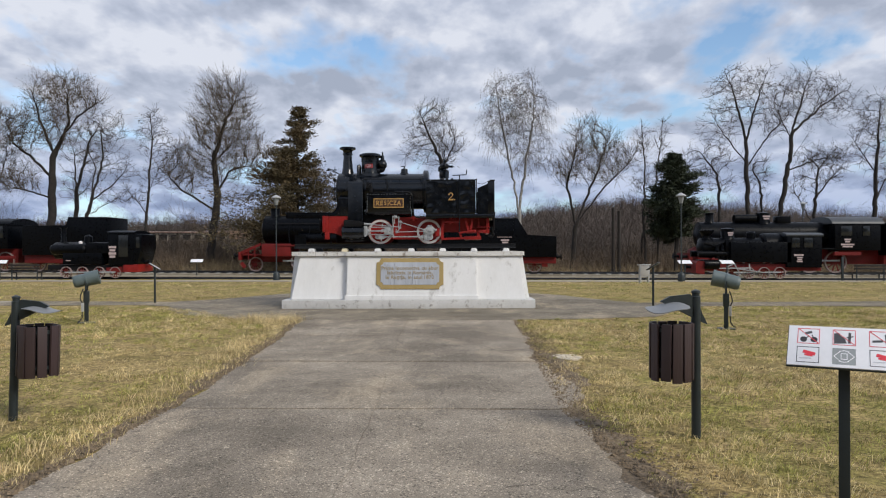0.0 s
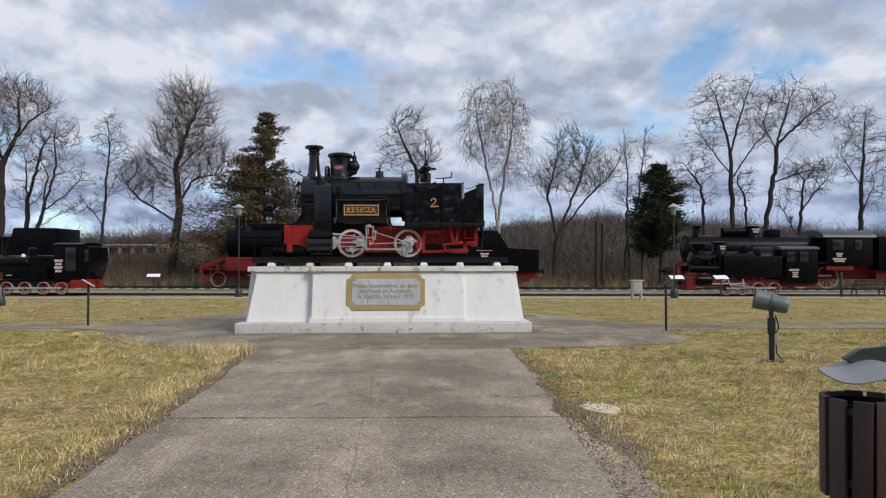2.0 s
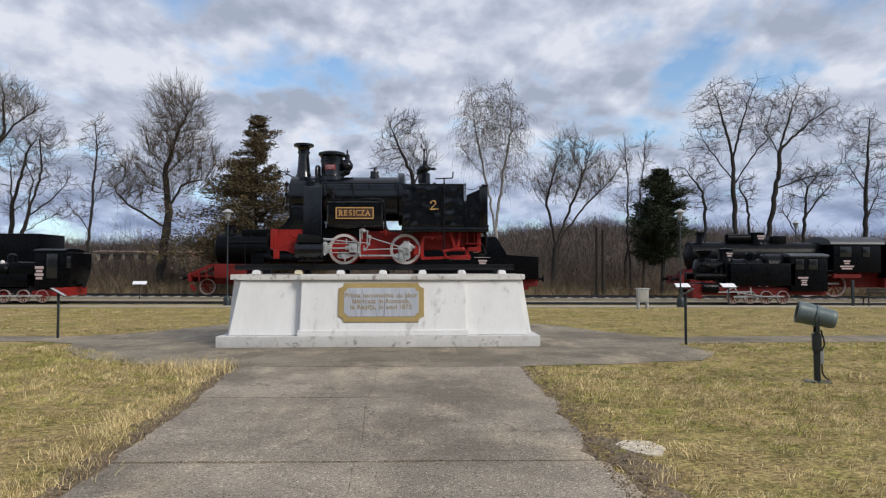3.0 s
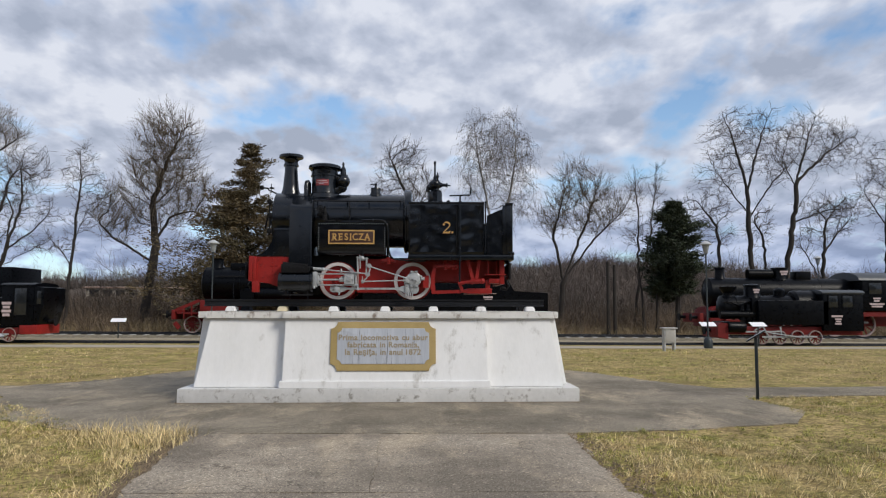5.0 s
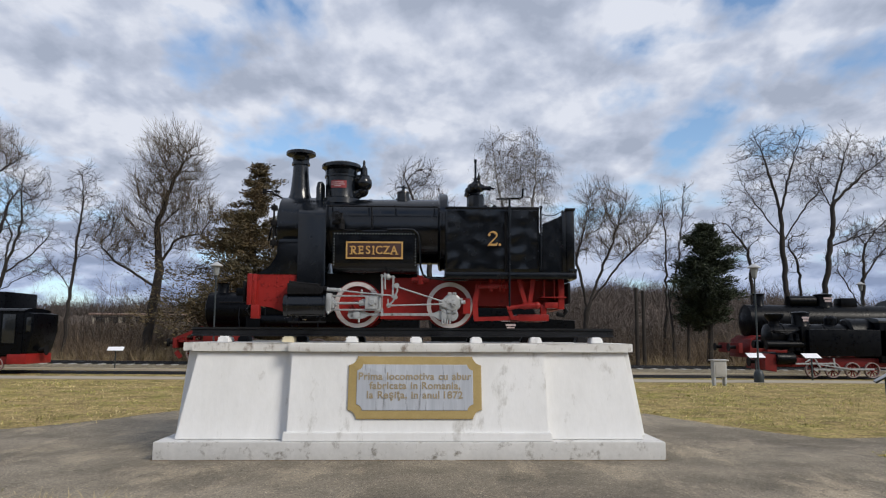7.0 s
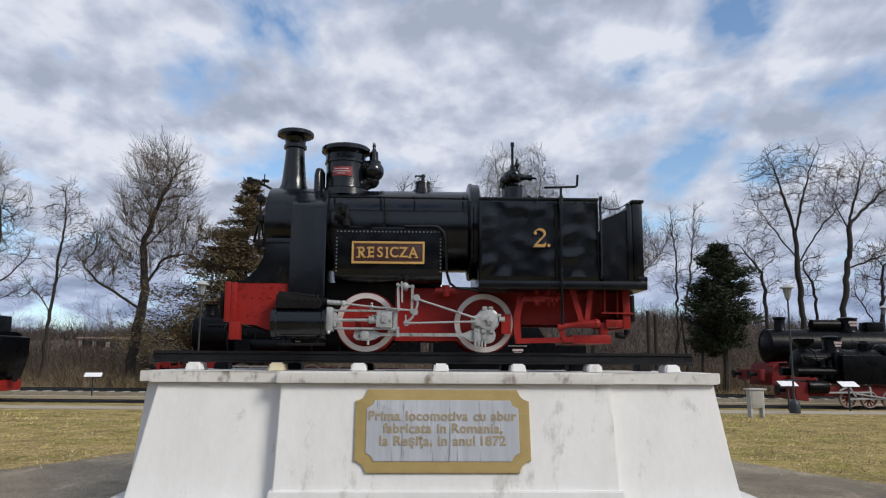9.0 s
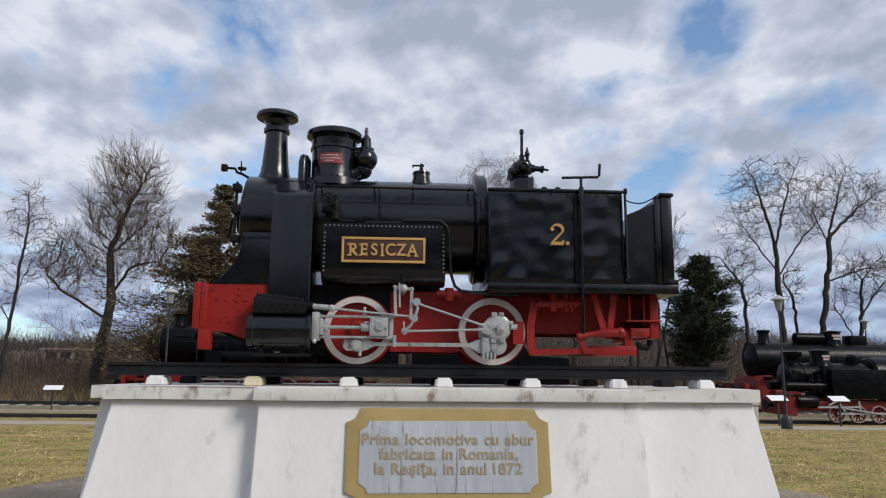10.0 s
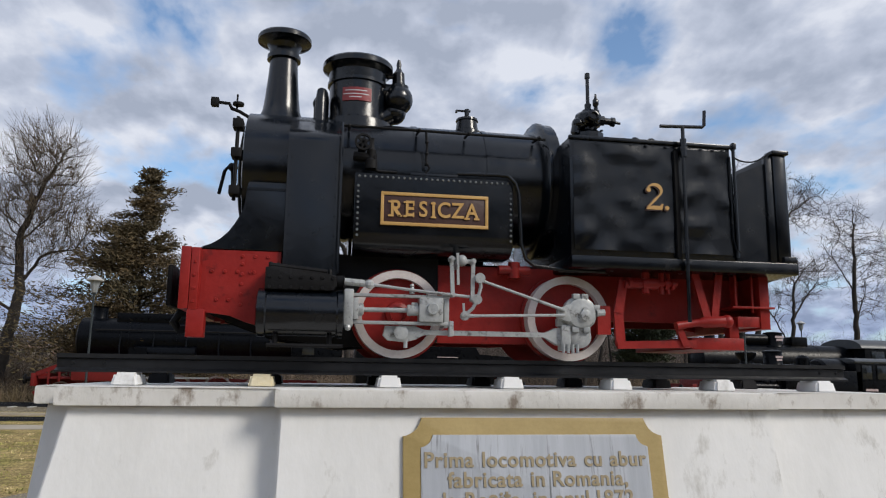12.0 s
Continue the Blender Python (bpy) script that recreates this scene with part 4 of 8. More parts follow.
bare_tree(19, 8.4, GROUND_Y - 1, 0.172, [((0, 0), (0.2, 3.0), (1.1, 5.3), (1.9, 7.3), (2.6, 9.4)), ((0.4, 3.6), (2.4, 6.1), (4.5, 8.2)), ((0.3, 3.2), (-0.4, 6.4), (0.2, 8.6))],
          [(1.5, 8.8, 2.0, 2.2), (4.2, 8.1, 1.4, 0.9), (-0.2, 7.4, 1.3, 1.6), (2.4, 7.0, 1.5, 1.0)], M_BARK, M_TWIGWARM, "leaning bare willow with warm twigs", 0.5, 5, (0.6, 1.5))
bare_tree(20, 13.8, GROUND_Y, 0.109, [((0, 0), (0.3, 4.0), (0.3, 8.0), (0.1, 11.0)), ((0.3, 3.0), (1.4, 7.0), (1.9, 11.2))],
          [(0.2, 9.6, 0.7, 1.7), (1.6, 9.6, 0.8, 1.7), (0.6, 6.5, 1.4, 1.2)], M_BARK, M_TWIG, "slender bare tree beside an evergreen", 0.4, 3, (0.4, 0.9))
conifer(21, 15.2, 52.0, 8.2, 5.6, M_NEEDLE, "dense dark green evergreen with bare lower stems", 0.04, 0.1, 0.26, 0.42, ((0, 0), (-1.2, 0.1), (-2.0, 0.0)), 3.2)
bare_tree(22, 21.9, GROUND_Y, 0.179, [((0, 0), (0.0, 5.0), (-0.1, 9.9), (-0.9, 13.0), (-1.7, 15.1)), ((-0.1, 9.6), (0.8, 13.5), (1.5, 15.3)), ((-0.05, 8.2), (-2.2, 10.4)), ((0, 7.6), (1.6, 10.2), (3.0, 11.6))],
          [(-0.3, 13.0, 2.8, 2.3), (-2.2, 10.6, 1.5, 1.3), (2.0, 11.4, 1.2, 1.2)], M_BARK, M_TWIG, "tall bare tree with forking grey limbs", 0.15, 2, (0.4, 1.0), 34)
bare_tree(23, 24.1, GROUND_Y - 0.5, 0.179, [((0, 0), (0.0, 3.8), (0.8, 8.5), (1.0, 10.6), (2.2, 14.2)), ((0.9, 10.1), (3.1, 12.0), (5.2, 13.5)), ((0.6, 7.5), (3.2, 8.3), (5.4, 8.4)), ((0.8, 9.9), (-0.2, 11.3)), ((0.7, 7.8), (2.6, 10.4))],
          [(1.8, 12.9, 2.5, 2.2), (4.2, 12.6, 1.6, 1.7), (3.4, 8.4, 2.2, 0.9), (-0.4, 10.8, 1.0, 1.0)], M_BARK, M_TWIG, "tall leaning bare tree with spreading limbs", 0.12, 2, (0.4, 1.0), 34)
bare_tree(24, 26.9, GROUND_Y, 0.140, [((0, 0), (0.0, 4.0), (0.4, 7.5), (1.4, 8.8)), ((0.0, 3.4), (-1.3, 6.0)), ((0.2, 5.5), (2.0, 7.4))], [(0.8, 7.6, 2.0, 1.7), (-1.2, 6.2, 1.0, 1.3)], M_BARK, M_TWIG, "small bare tree with crooked branches", 0.1, 2, (0.4, 0.9), 32)
bare_tree(28, 23.5, GROUND_Y + 1, 0.094, [((0, 0), (-0.1, 4.5), (-0.2, 6.6), (-0.8, 7.6))], [(-0.3, 7.2, 1.2, 1.5)], M_BARK, M_TWIG, "thin bare sapling between taller trees", 0.1, 2, (0.3, 0.8), 30)
bare_tree(25, 31.3, GROUND_Y, 0.172, [((0, 0), (0.35, 8.2), (0.7, 13.0)), ((0.2, 5.0), (1.6, 7.4)), ((0.3, 7.0), (-1.4, 9.6))], [(0.4, 10.0, 2.1, 3.1), (1.2, 6.6, 1.4, 1.2)], M_BARK, M_TWIG, "bare tree with a straight stem and forking limbs", 0.1, 2, (0.4, 1.0), 30)
bare_tree(26, 20.0, GROUND_Y + 1, 0.117, [((0, 0), (0.1, 4.5), (0.0, 7.2), (-1.2, 8.8))], [(-0.8, 8.3, 2.0, 1.6), (0.3, 6.4, 1.3, 1.0)], M_BARK, M_TWIG, "small bare tree with thin limbs", 0.1, 2, (0.4, 0.8), 30)
bare_tree(29, 35.6, GROUND_Y, 0.156, [((0, 0), (0.1, 6.0), (-0.5, 10.0)), ((0.1, 5.0), (1.4, 9.0))], [(0.2, 8.8, 2.4, 2.8)], M_BARK, M_TWIG, "bare tree with forking limbs", 0.1, 2, (0.4, 1.0), 30)
bare_tree(27, -37.6, GROUND_Y + 1, 0.195, [((0, 0), (0.2, 6.0), (0.0, 11.0)), ((0.1, 5.0), (1.6, 8.5)), ((0.1, 6.0), (-1.5, 9.0))], [(0.0, 10.2, 2.6, 3.0), (1.2, 7.0, 1.5, 1.2)], M_BARK, M_TWIG, "bare tree with crooked branches", 0.2, 3, (0.4, 1.0), 30)


def thicket(name, seed, count, area, h, material, label, width=0.02, stems=5, spread=0.4):
    """Bushes of forking stems, too many to count."""
    rng = random.Random(seed)
    v, f = [], []
    for _ in range(count):
        x, y = rng.uniform(area[0], area[1]), rng.uniform(area[2], area[3])
        hh = rng.uniform(*h) * (0.55 + 0.9 * max(0, 0.5 + noise.noise((x * 0.16, y * 0.14, seed))))
        z = land(x, y)
        for _ in range(stems):
            dx, dy = rng.gauss(0, spread) * hh, rng.gauss(0, spread) * hh
            top = hh * rng.uniform(0.6, 1.1)
            p0, p1, p2 = Vector((x, y, z - 0.1)), Vector((x + dx * 0.55, y + dy * 0.55, z + top * 0.5)), Vector((x + dx, y + dy, z + top))
            n = len(v)
            w = Vector((width, width * rng.uniform(-0.6, 0.6), 0))
            v.extend((p0 - w, p0 + w, p1 + w * 0.6, p1 - w * 0.6, p2))
            f.extend(((n, n + 1, n + 2, n + 3), (n + 3, n + 2, n + 4)))
            for _ in range(3):
                g = rng.uniform(0.25, 0.95)
                q = p0.lerp(p1, g * 2) if g < 0.5 else p1.lerp(p2, g * 2 - 1)
                e = q + Vector((rng.gauss(0, 0.24), rng.gauss(0, 0.24), rng.uniform(0.05, 0.32))) * hh
                n = len(v)
                v.extend((q - w * 0.5, q + w * 0.5, e))
                f.append((n, n + 1, n + 2))
    joined(name, v, f, material, label, "brush")


thicket("scrub", 31, 4200, (-52, 52, 51.0, 66), (0.9, 2.3), M_SCRUB, "dry brown brush behind the tracks", 0.012, 6)
thicket("scrub", 37, 420, (-46, -18, 57, 66), (2.6, 5.0), M_TWIG, "tall dark saplings between the trees", 0.014, 6, 0.25)
thicket("scrub", 38, 480, (6, 42, 57, 66), (2.4, 4.6), M_TWIG, "tall dark saplings between the trees", 0.014, 6, 0.25)
thicket("scrub", 35, 2600, (-52, 52, 50.0, 58), (0.3, 0.8), M_DRYWEED, "low dry weeds at the foot of the brush", 0.012, 8, 0.5)
thicket("scrub", 34, 3000, (-120, 6, 74, 118), (0.6, 1.6), M_SCRUB, "dry brown brush on the far slope", 0.035, 5)
thicket("woodland", 32, 8200, (-20, 170, 90, 185), (2.0, 4.2), M_WOOD, "bare grey-brown woodland on the hill", 0.05, 5)
thicket("woodland", 33, 3800, (-190, -20, 140, 210), (1.8, 3.4), M_WOOD, "bare grey-brown woodland in the distance", 0.06, 4)

# added trees, never in view: they darken what the black paint reflects
thicket("woodland", 36, 2400, (-75, 75, -52, -32), (11.0, 15.0), M_WOOD, "unseen bare woodland added to the south to darken reflections", 0.11, 6, 0.16)

# ---- monument locomotive ----
CY = 19.48


def mirrored(y):
    return 2 * CY - y


loco = thing("steam_locomotive", Matrix.Translation((-1.4, CY, 1.635)), "small black and red four-wheeled tank locomotive on a white pedestal", "locomotive")
LI = loco.matrix_world.inverted()


def lp(name, bm, material, parent=None, label=""):
    """A part of the locomotive, built in world metres."""
    top = parent or loco
    ob = part(name, bm, material, top, label)
    ob.matrix_parent_inverse = top.matrix_world.inverted() if top is loco else Matrix()
    if top is loco:
        ob.matrix_parent_inverse = LI
    return ob


# boiler, smokebox and front apron
bm = bmesh.new()
lathe(bm, (0, CY, 3.05), [(0.475, -2.6), (0.475, -0.95)], "x", 40)
boiler = lp("boiler", bm, M_BLACK)
for bx in (-2.50, -1.98, -1.42):
    bm = bmesh.new()
    lathe(bm, (0, CY, 3.05), [(0.474, bx - 0.02), (0.482, bx - 0.02), (0.482, bx + 0.02), (0.474, bx + 0.02)], "x", 40)
    lp("boiler_band", bm, M_BLACK)
bm = bmesh.new()
lathe(bm, (0, CY, 3.05), [(0.48, -1.0), (0.555, -0.985), (0.575, -0.965), (0.575, -0.945), (0.562, -0.935), (0.562, -0.865), (0.50, -0.845)], "x", 40)
lp("firebox_band", bm, M_BLACK)
bm = bmesh.new()
lathe(bm, (0, CY, 3.05), [(0.47, -3.265), (0.497, -3.255), (0.497, -2.56)], "x", 40)
lp("smokebox", bm, M_BLACK)
bm = bmesh.new()
lathe(bm, (0, CY, 3.04), [(0, -3.335), (0.12, -3.33), (0.33, -3.305), (0.42, -3.285), (0.43, -3.26)], "x", 36)
door = lp("smokebox_door", bm, M_SOOT)
bm = bmesh.new()
for hz in (2.82, 3.1, 3.32):
    box(bm, -3.34, -3.265, CY - 0.52, CY - 0.40, hz - 0.035, hz + 0.035, 0.01)
tube(bm, [(-3.305, CY - 0.47, 2.75), (-3.305, CY - 0.47, 3.38)], 0.014, 8)
lp("hinge", bm, M_SOOT, door)
bm = bmesh.new()
tube(bm, [(-3.30, CY, 3.12), (-3.42, CY, 3.125), (-3.445, CY, 3.09), (-3.475, CY - 0.02, 2.90)], 0.014, 8)
ball(bm, (-3.39, CY, 3.125), 0.035)
tube(bm, [(-3.38, CY, 2.98), (-3.39, CY, 3.13)], 0.012, 8)
lp("door_handle", bm, M_SOOT, door)
# side sheet that wraps up over the smokebox
bm = bmesh.new()
sec = [(18.84, 2.2), (18.84, 3.16), (18.855, 3.21), (18.90, 3.26), (18.98, 3.31), (19.10, 3.39), (19.24, 3.48), (19.36, 3.53)]
sec += [(mirrored(y), z) for y, z in sec[::-1]]
prism(bm, sec, "x", -2.93, -2.555, 0.006)
rivets(bm, [(-2.90, 18.837, 2.35 + 0.14 * k) for k in range(6)] + [(-2.585, 18.837, 2.35 + 0.14 * k) for k in range(6)], 0.008)
lp("side_sheet", bm, M_BLACK)
bm = bmesh.new()
curve = [(-3.19, 2.86), (-3.20, 2.80)] + [(-3.20 - 0.34 * (1 - math.cos(radians(90 * k / 8))), 2.80 - 0.43 * math.sin(radians(90 * k / 8))) for k in range(1, 9)]
prism(bm, curve + [(-2.925, 2.37), (-2.925, 2.86)], "y", 18.87, mirrored(18.87), 0.006)
lp("front_apron", bm, M_BLACK)
bm = bmesh.new()
box(bm, -3.2, -2.92, 18.866, 18.872, 2.80, 2.818)
tube(bm, [(-2.55, 18.80, 2.22), (-2.55, 18.80, 3.18), (-2.55, 18.9, 3.35)], 0.009, 6)
lp("seam_strip", bm, M_BLACK)

# chimney, dome and mountings
bm = bmesh.new()
lathe(bm, (-3.035, CY, 0), [(0.20, 3.46), (0.175, 3.54), (0.150, 3.60), (0.138, 3.68), (0.118, 3.90), (0.110, 4.04), (0.112, 4.035), (0.134, 4.04), (0.134, 4.075), (0.118, 4.08), (0.120, 4.13), (0.14, 4.165), (0.20, 4.185), (0.216, 4.195), (0.216, 4.228), (0.205, 4.242), (0.12, 4.248), (0.11, 4.2)], "z", 36)
lp("chimney", bm, M_BLACK)
bm = bmesh.new()
lathe(bm, (-2.43, CY, 0), [(0.30, 3.44), (0.29, 3.52), (0.232, 3.545), (0.228, 3.56), (0.228, 3.845), (0.245, 3.85), (0.245, 3.875), (0.232, 3.88), (0.238, 3.95), (0.268, 3.985), (0.288, 3.995), (0.288, 4.035), (0.275, 4.05), (0.2, 4.075), (0, 4.085)], "z", 40)
rivets(bm, [(-2.43 + 0.262 * math.cos(a), CY + 0.262 * math.sin(a), 3.535) for a in (radians(15 * k) for k in range(12, 24))], 0.01, (0, 0, 1))
dome = lp("steam_dome", bm, M_BLACK)
bm = bmesh.new()
cols = []
for k in range(7):
    a = radians(-122 + 58 * k / 6)
    cols.append([bm.verts.new((-2.43 + r * math.cos(a), CY + r * math.sin(a), z)) for r, z in ((0.228, 3.665), (0.236, 3.665), (0.236, 3.775), (0.228, 3.775))])
for c0, c1 in zip(cols, cols[1:]):
    for k in range(4):
        bm.faces.new([c0[k], c1[k], c1[(k + 1) % 4], c0[(k + 1) % 4]])
for c in (cols[0], cols[-1][::-1]):
    bm.faces.new(c)
maker = lp("maker_plate", bm, M_PLATE, None, "red enamel maker plate")
bm = bmesh.new()
for row, (a0, a1) in ((3.748, (-116, -74)), (3.718, (-120, -70)), (3.692, (-108, -84))):
    prev = None
    for k in range(6):
        a = radians(a0 + (a1 - a0) * k / 5)
        pr = [bm.verts.new((-2.43 + 0.2375 * math.cos(a), CY + 0.2375 * math.sin(a), row + dz)) for dz in (-0.004, 0.004)]
        if prev:
            bm.faces.new([prev[0], pr[0], pr[1], prev[1]])
        prev = pr
lp("plate_lettering", bm, M_SIGNFAINT, maker, "faint white bars of lettering")
bm = bmesh.new()
ball(bm, (-2.10, CY - 0.02, 3.77), 0.128, 20)
ball(bm, (-2.12, CY + 0.0, 3.66), 0.095, 16)
tube(bm, [(-2.12, CY, 3.66), (-2.25, CY, 3.58)], 0.08, 14)
lathe(bm, (-2.095, CY - 0.02, 0), [(0.085, 3.86), (0.085, 3.885), (0.055, 3.89), (0.048, 4.0), (0.03, 4.02), (0.018, 4.05), (0.022, 4.08), (0.012, 4.12)], "z", 16)
tube(bm, [(-2.3, CY - 0.02, 3.83), (-2.12, CY - 0.02, 3.83)], 0.07, 14)
tube(bm, [(-2.25, CY - 0.02, 3.97), (-2.1, CY - 0.02, 3.97)], 0.02, 8)
lp("safety_valve", bm, M_BLACK)
bm = bmesh.new()
tube(bm, [(-2.72, CY - 0.22, 3.40), (-2.72, CY - 0.22, 3.66), (-2.715, CY - 0.19, 3.72), (-2.71, CY - 0.13, 3.735), (-2.70, CY - 0.07, 3.72), (-2.70, CY - 0.05, 3.50)], 0.042, 14)
ball(bm, (-2.73, CY - 0.02, 3.69), 0.06, 14)
tube(bm, [(-2.73, CY - 0.02, 3.50), (-2.73, CY - 0.02, 3.70)], 0.05, 12)
lp("steam_elbow", bm, M_BLACK)
bm = bmesh.new()
lathe(bm, (-1.51, CY, 0), [(0.115, 3.50), (0.11, 3.54), (0.095, 3.55), (0.085, 3.625), (0.095, 3.63), (0.09, 3.65), (0.04, 3.665), (0.02, 3.68), (0.02, 3.74), (0, 3.75)], "z", 24)
tube(bm, [(-1.60, CY, 3.725), (-1.48, CY, 3.725)], 0.01, 8)
tube(bm, [(-1.60, CY, 3.725), (-1.60, CY, 3.705)], 0.01, 8)
lp("filler_cap", bm, M_BLACK)
bm = bmesh.new()
lathe(bm, (-0.44, CY, 0), [(0.13, 3.40), (0.13, 3.585), (0.115, 3.60), (0.075, 3.62), (0.07, 3.65), (0.105, 3.665), (0.115, 3.69), (0.115, 3.755), (0.10, 3.775), (0.06, 3.785), (0.05, 3.81), (0.028, 3.82), (0.03, 3.865), (0.017, 3.875), (0.016, 4.10), (0.024, 4.105), (0.022, 4.15), (0, 4.155)], "z", 10)
tube(bm, [(-0.44, CY - 0.03, 3.71), (-0.31, CY - 0.03, 3.715), (-0.305, CY - 0.03, 3.715), (-0.25, CY - 0.03, 3.71), (-0.245, CY - 0.03, 3.71), (-0.215, CY - 0.03, 3.708), (-0.21, CY - 0.03, 3.708), (-0.16, CY - 0.03, 3.70)], [0.045, 0.042, 0.03, 0.028, 0.04, 0.04, 0.014, 0.011], 10)
ball(bm, (-0.545, CY - 0.04, 3.665), 0.058, 12)
tube(bm, [(-0.44, CY - 0.04, 3.70), (-0.56, CY - 0.04, 3.665), (-0.575, CY - 0.04, 3.58)], [0.05, 0.045, 0.04], 10)
lathe(bm, (-0.395, CY - 0.07, 0), [(0.03, 3.74), (0.03, 3.785), (0.018, 3.795), (0.018, 3.825), (0.027, 3.84), (0.027, 3.875), (0.012, 3.90), (0.008, 3.935), (0, 3.94)], "z", 10)
lathe(bm, (-0.44, CY - 0.11, 3.715), [(0.055, 0.03), (0.055, -0.03), (0.04, -0.04), (0.03, -0.04), (0.028, -0.02), (0, -0.02)], "y", 14)
rivets(bm, [(-0.44 + 0.118 * math.cos(radians(40 * k)), CY + 0.118 * math.sin(radians(40 * k)), 3.605) for k in range(9)], 0.018, (0, 0, 1))
lp("regulator_valve", bm, M_BLACK)
# lamp bracket on the smokebox
bm = bmesh.new()
tube(bm, [(-3.27, CY - 0.02, 3.53), (-3.36, CY - 0.02, 3.58), (-3.42, CY - 0.02, 3.60), (-3.44, CY - 0.02, 3.64), (-3.52, CY - 0.02, 3.645)], 0.014, 8)
box(bm, -3.58, -3.52, CY - 0.05, CY + 0.01, 3.61, 3.68, 0.008)
lathe(bm, (-3.37, CY - 0.02, 0), [(0.045, 3.63), (0.045, 3.65)], "z", 12)
tube(bm, [(-3.38, CY - 0.02, 3.59), (-3.38, CY - 0.02, 3.72)], 0.008, 6)
lp("lamp_bracket", bm, M_SOOT)
# handrail with stanchions
bm = bmesh.new()
tube(bm, [(-2.55, 18.93, 3.34), (-1.75, 18.93, 3.335), (-1.0, 18.93, 3.33)], 0.011, 8)
for hx in (-2.5, -1.98, -1.60, -1.05):
    tube(bm, [(hx, 18.93, 3.34), (hx, 19.1, 3.36)], 0.01, 6)
    ball(bm, (hx, 18.93, 3.338), 0.018, 8)
lp("handrail", bm, M_SOOT)
bm = bmesh.new()
tube(bm, [(-1.93, 18.925, 3.33), (-1.92, 18.93, 3.22), (-1.925, 18.93, 3.10), (-1.90, 18.92, 3.05), (-1.93, 18.92, 3.0)], 0.009, 6)
for hz in (3.25, 3.16, 3.08):
    ball(bm, (-1.922, 18.928, hz), 0.016, 8)
lp("drain_pipe", bm, M_SOOT)
# clack valve with hand wheel
bm = bmesh.new()
ring(bm, (-2.40, 18.80, 3.18), 0.062, 0.048, -0.01, 0.01, 20)
for k in range(3):
    a = radians(60 * k + 20)
    bar(bm, (-2.40 - 0.05 * math.cos(a), 18.80, 3.18 - 0.05 * math.sin(a)), (-2.40 + 0.05 * math.cos(a), 18.80, 3.18 + 0.05 * math.sin(a)), 0.014, 0.01)
tube(bm, [(-2.40, 18.80, 3.18), (-2.40, 19.05, 3.18)], 0.03, 10)
lp("hand_wheel", bm, M_SOOT)
bm = bmesh.new()
lathe(bm, (-2.335, 18.87, 0), [(0.045, 3.0), (0.045, 3.06), (0.03, 3.08), (0.035, 3.14), (0.02, 3.16), (0.016, 3.22), (0.02, 3.23)], "z", 12)
tube(bm, [(-2.46, 18.9, 3.10), (-2.30, 18.87, 3.08)], 0.035, 10)
tube(bm, [(-2.33, 18.87, 3.01), (-2.28, 18.87, 2.985), (-2.15, 18.87, 2.985)], 0.012, 8)
lp("clack_valve", bm, M_SOOT)

# side tanks with name plates
def tank_section(near):
    s = [(18.82, 2.955), (18.82, 2.53)] + [(18.96 - 0.14 * math.cos(radians(90 * k / 6)), 2.53 - 0.14 * math.sin(radians(90 * k / 6))) for k in range(1, 7)] + [(19.14, 2.39), (19.14, 2.955)]
    return s if near else [(mirrored(y), z) for y, z in s]


for near in (True, False):
    bm = bmesh.new()
    prism(bm, tank_section(near), "x", -2.45, -1.285, 0.008)
    lp("side_tank", bm, M_BLACK)
bm = bmesh.new()
rivets(bm, [(0, 0, 0)], 0.0105)
rivet_mesh = finish("rivet", bm, M_RIVET)
for rx, rz in [(-2.42 + 0.0405 * k, 2.932) for k in range(28)] + [(-2.425, 2.50 + 0.04 * k) for k in range(10)] + [(-1.305, 2.50 + 0.04 * k) for k in range(10)]:
    o = new("rivet", rivet_mesh)
    o.parent, o.matrix_parent_inverse, o.location = loco, LI, (rx, 18.818, rz)
bm = bmesh.new()
box(bm, -2.05, -1.70, 18.84, 19.02, 2.955, 2.985, 0.006)
lp("tank_lid", bm, M_BLACK)
bm = bmesh.new()
box(bm, -2.25, -1.49, 18.808, 18.822, 2.588, 2.815, 0.003)
nameplate = lp("name_plate", bm, M_BROWN, None, "dark name plate with yellow border")
bm = bmesh.new()
for a in ((-2.262, -1.478, 2.799, 2.823), (-2.262, -1.478, 2.580, 2.604)):
    box(bm, a[0], a[1], 18.800, 18.818, a[2], a[3], 0.003)
for a in ((-2.262, -2.240), (-1.500, -1.478)):
    box(bm, a[0], a[1], 18.8005, 18.8175, 2.585, 2.818, 0.003)
border = lp("plate_border", bm, M_YELLOW, nameplate, "yellow painted border")


def loco_text(name, body, size, x, y, z, material, weight, spacing=1.0, sx=1.0):
    o = lettering(name, body, size, Matrix(), material, loco, 0.004, weight=weight, spacing=spacing)
    o.matrix_parent_inverse = LI
    o.matrix_basis = pose(x, y, z, 90) @ Matrix.Diagonal((sx, 1, 1, 1))
    return o


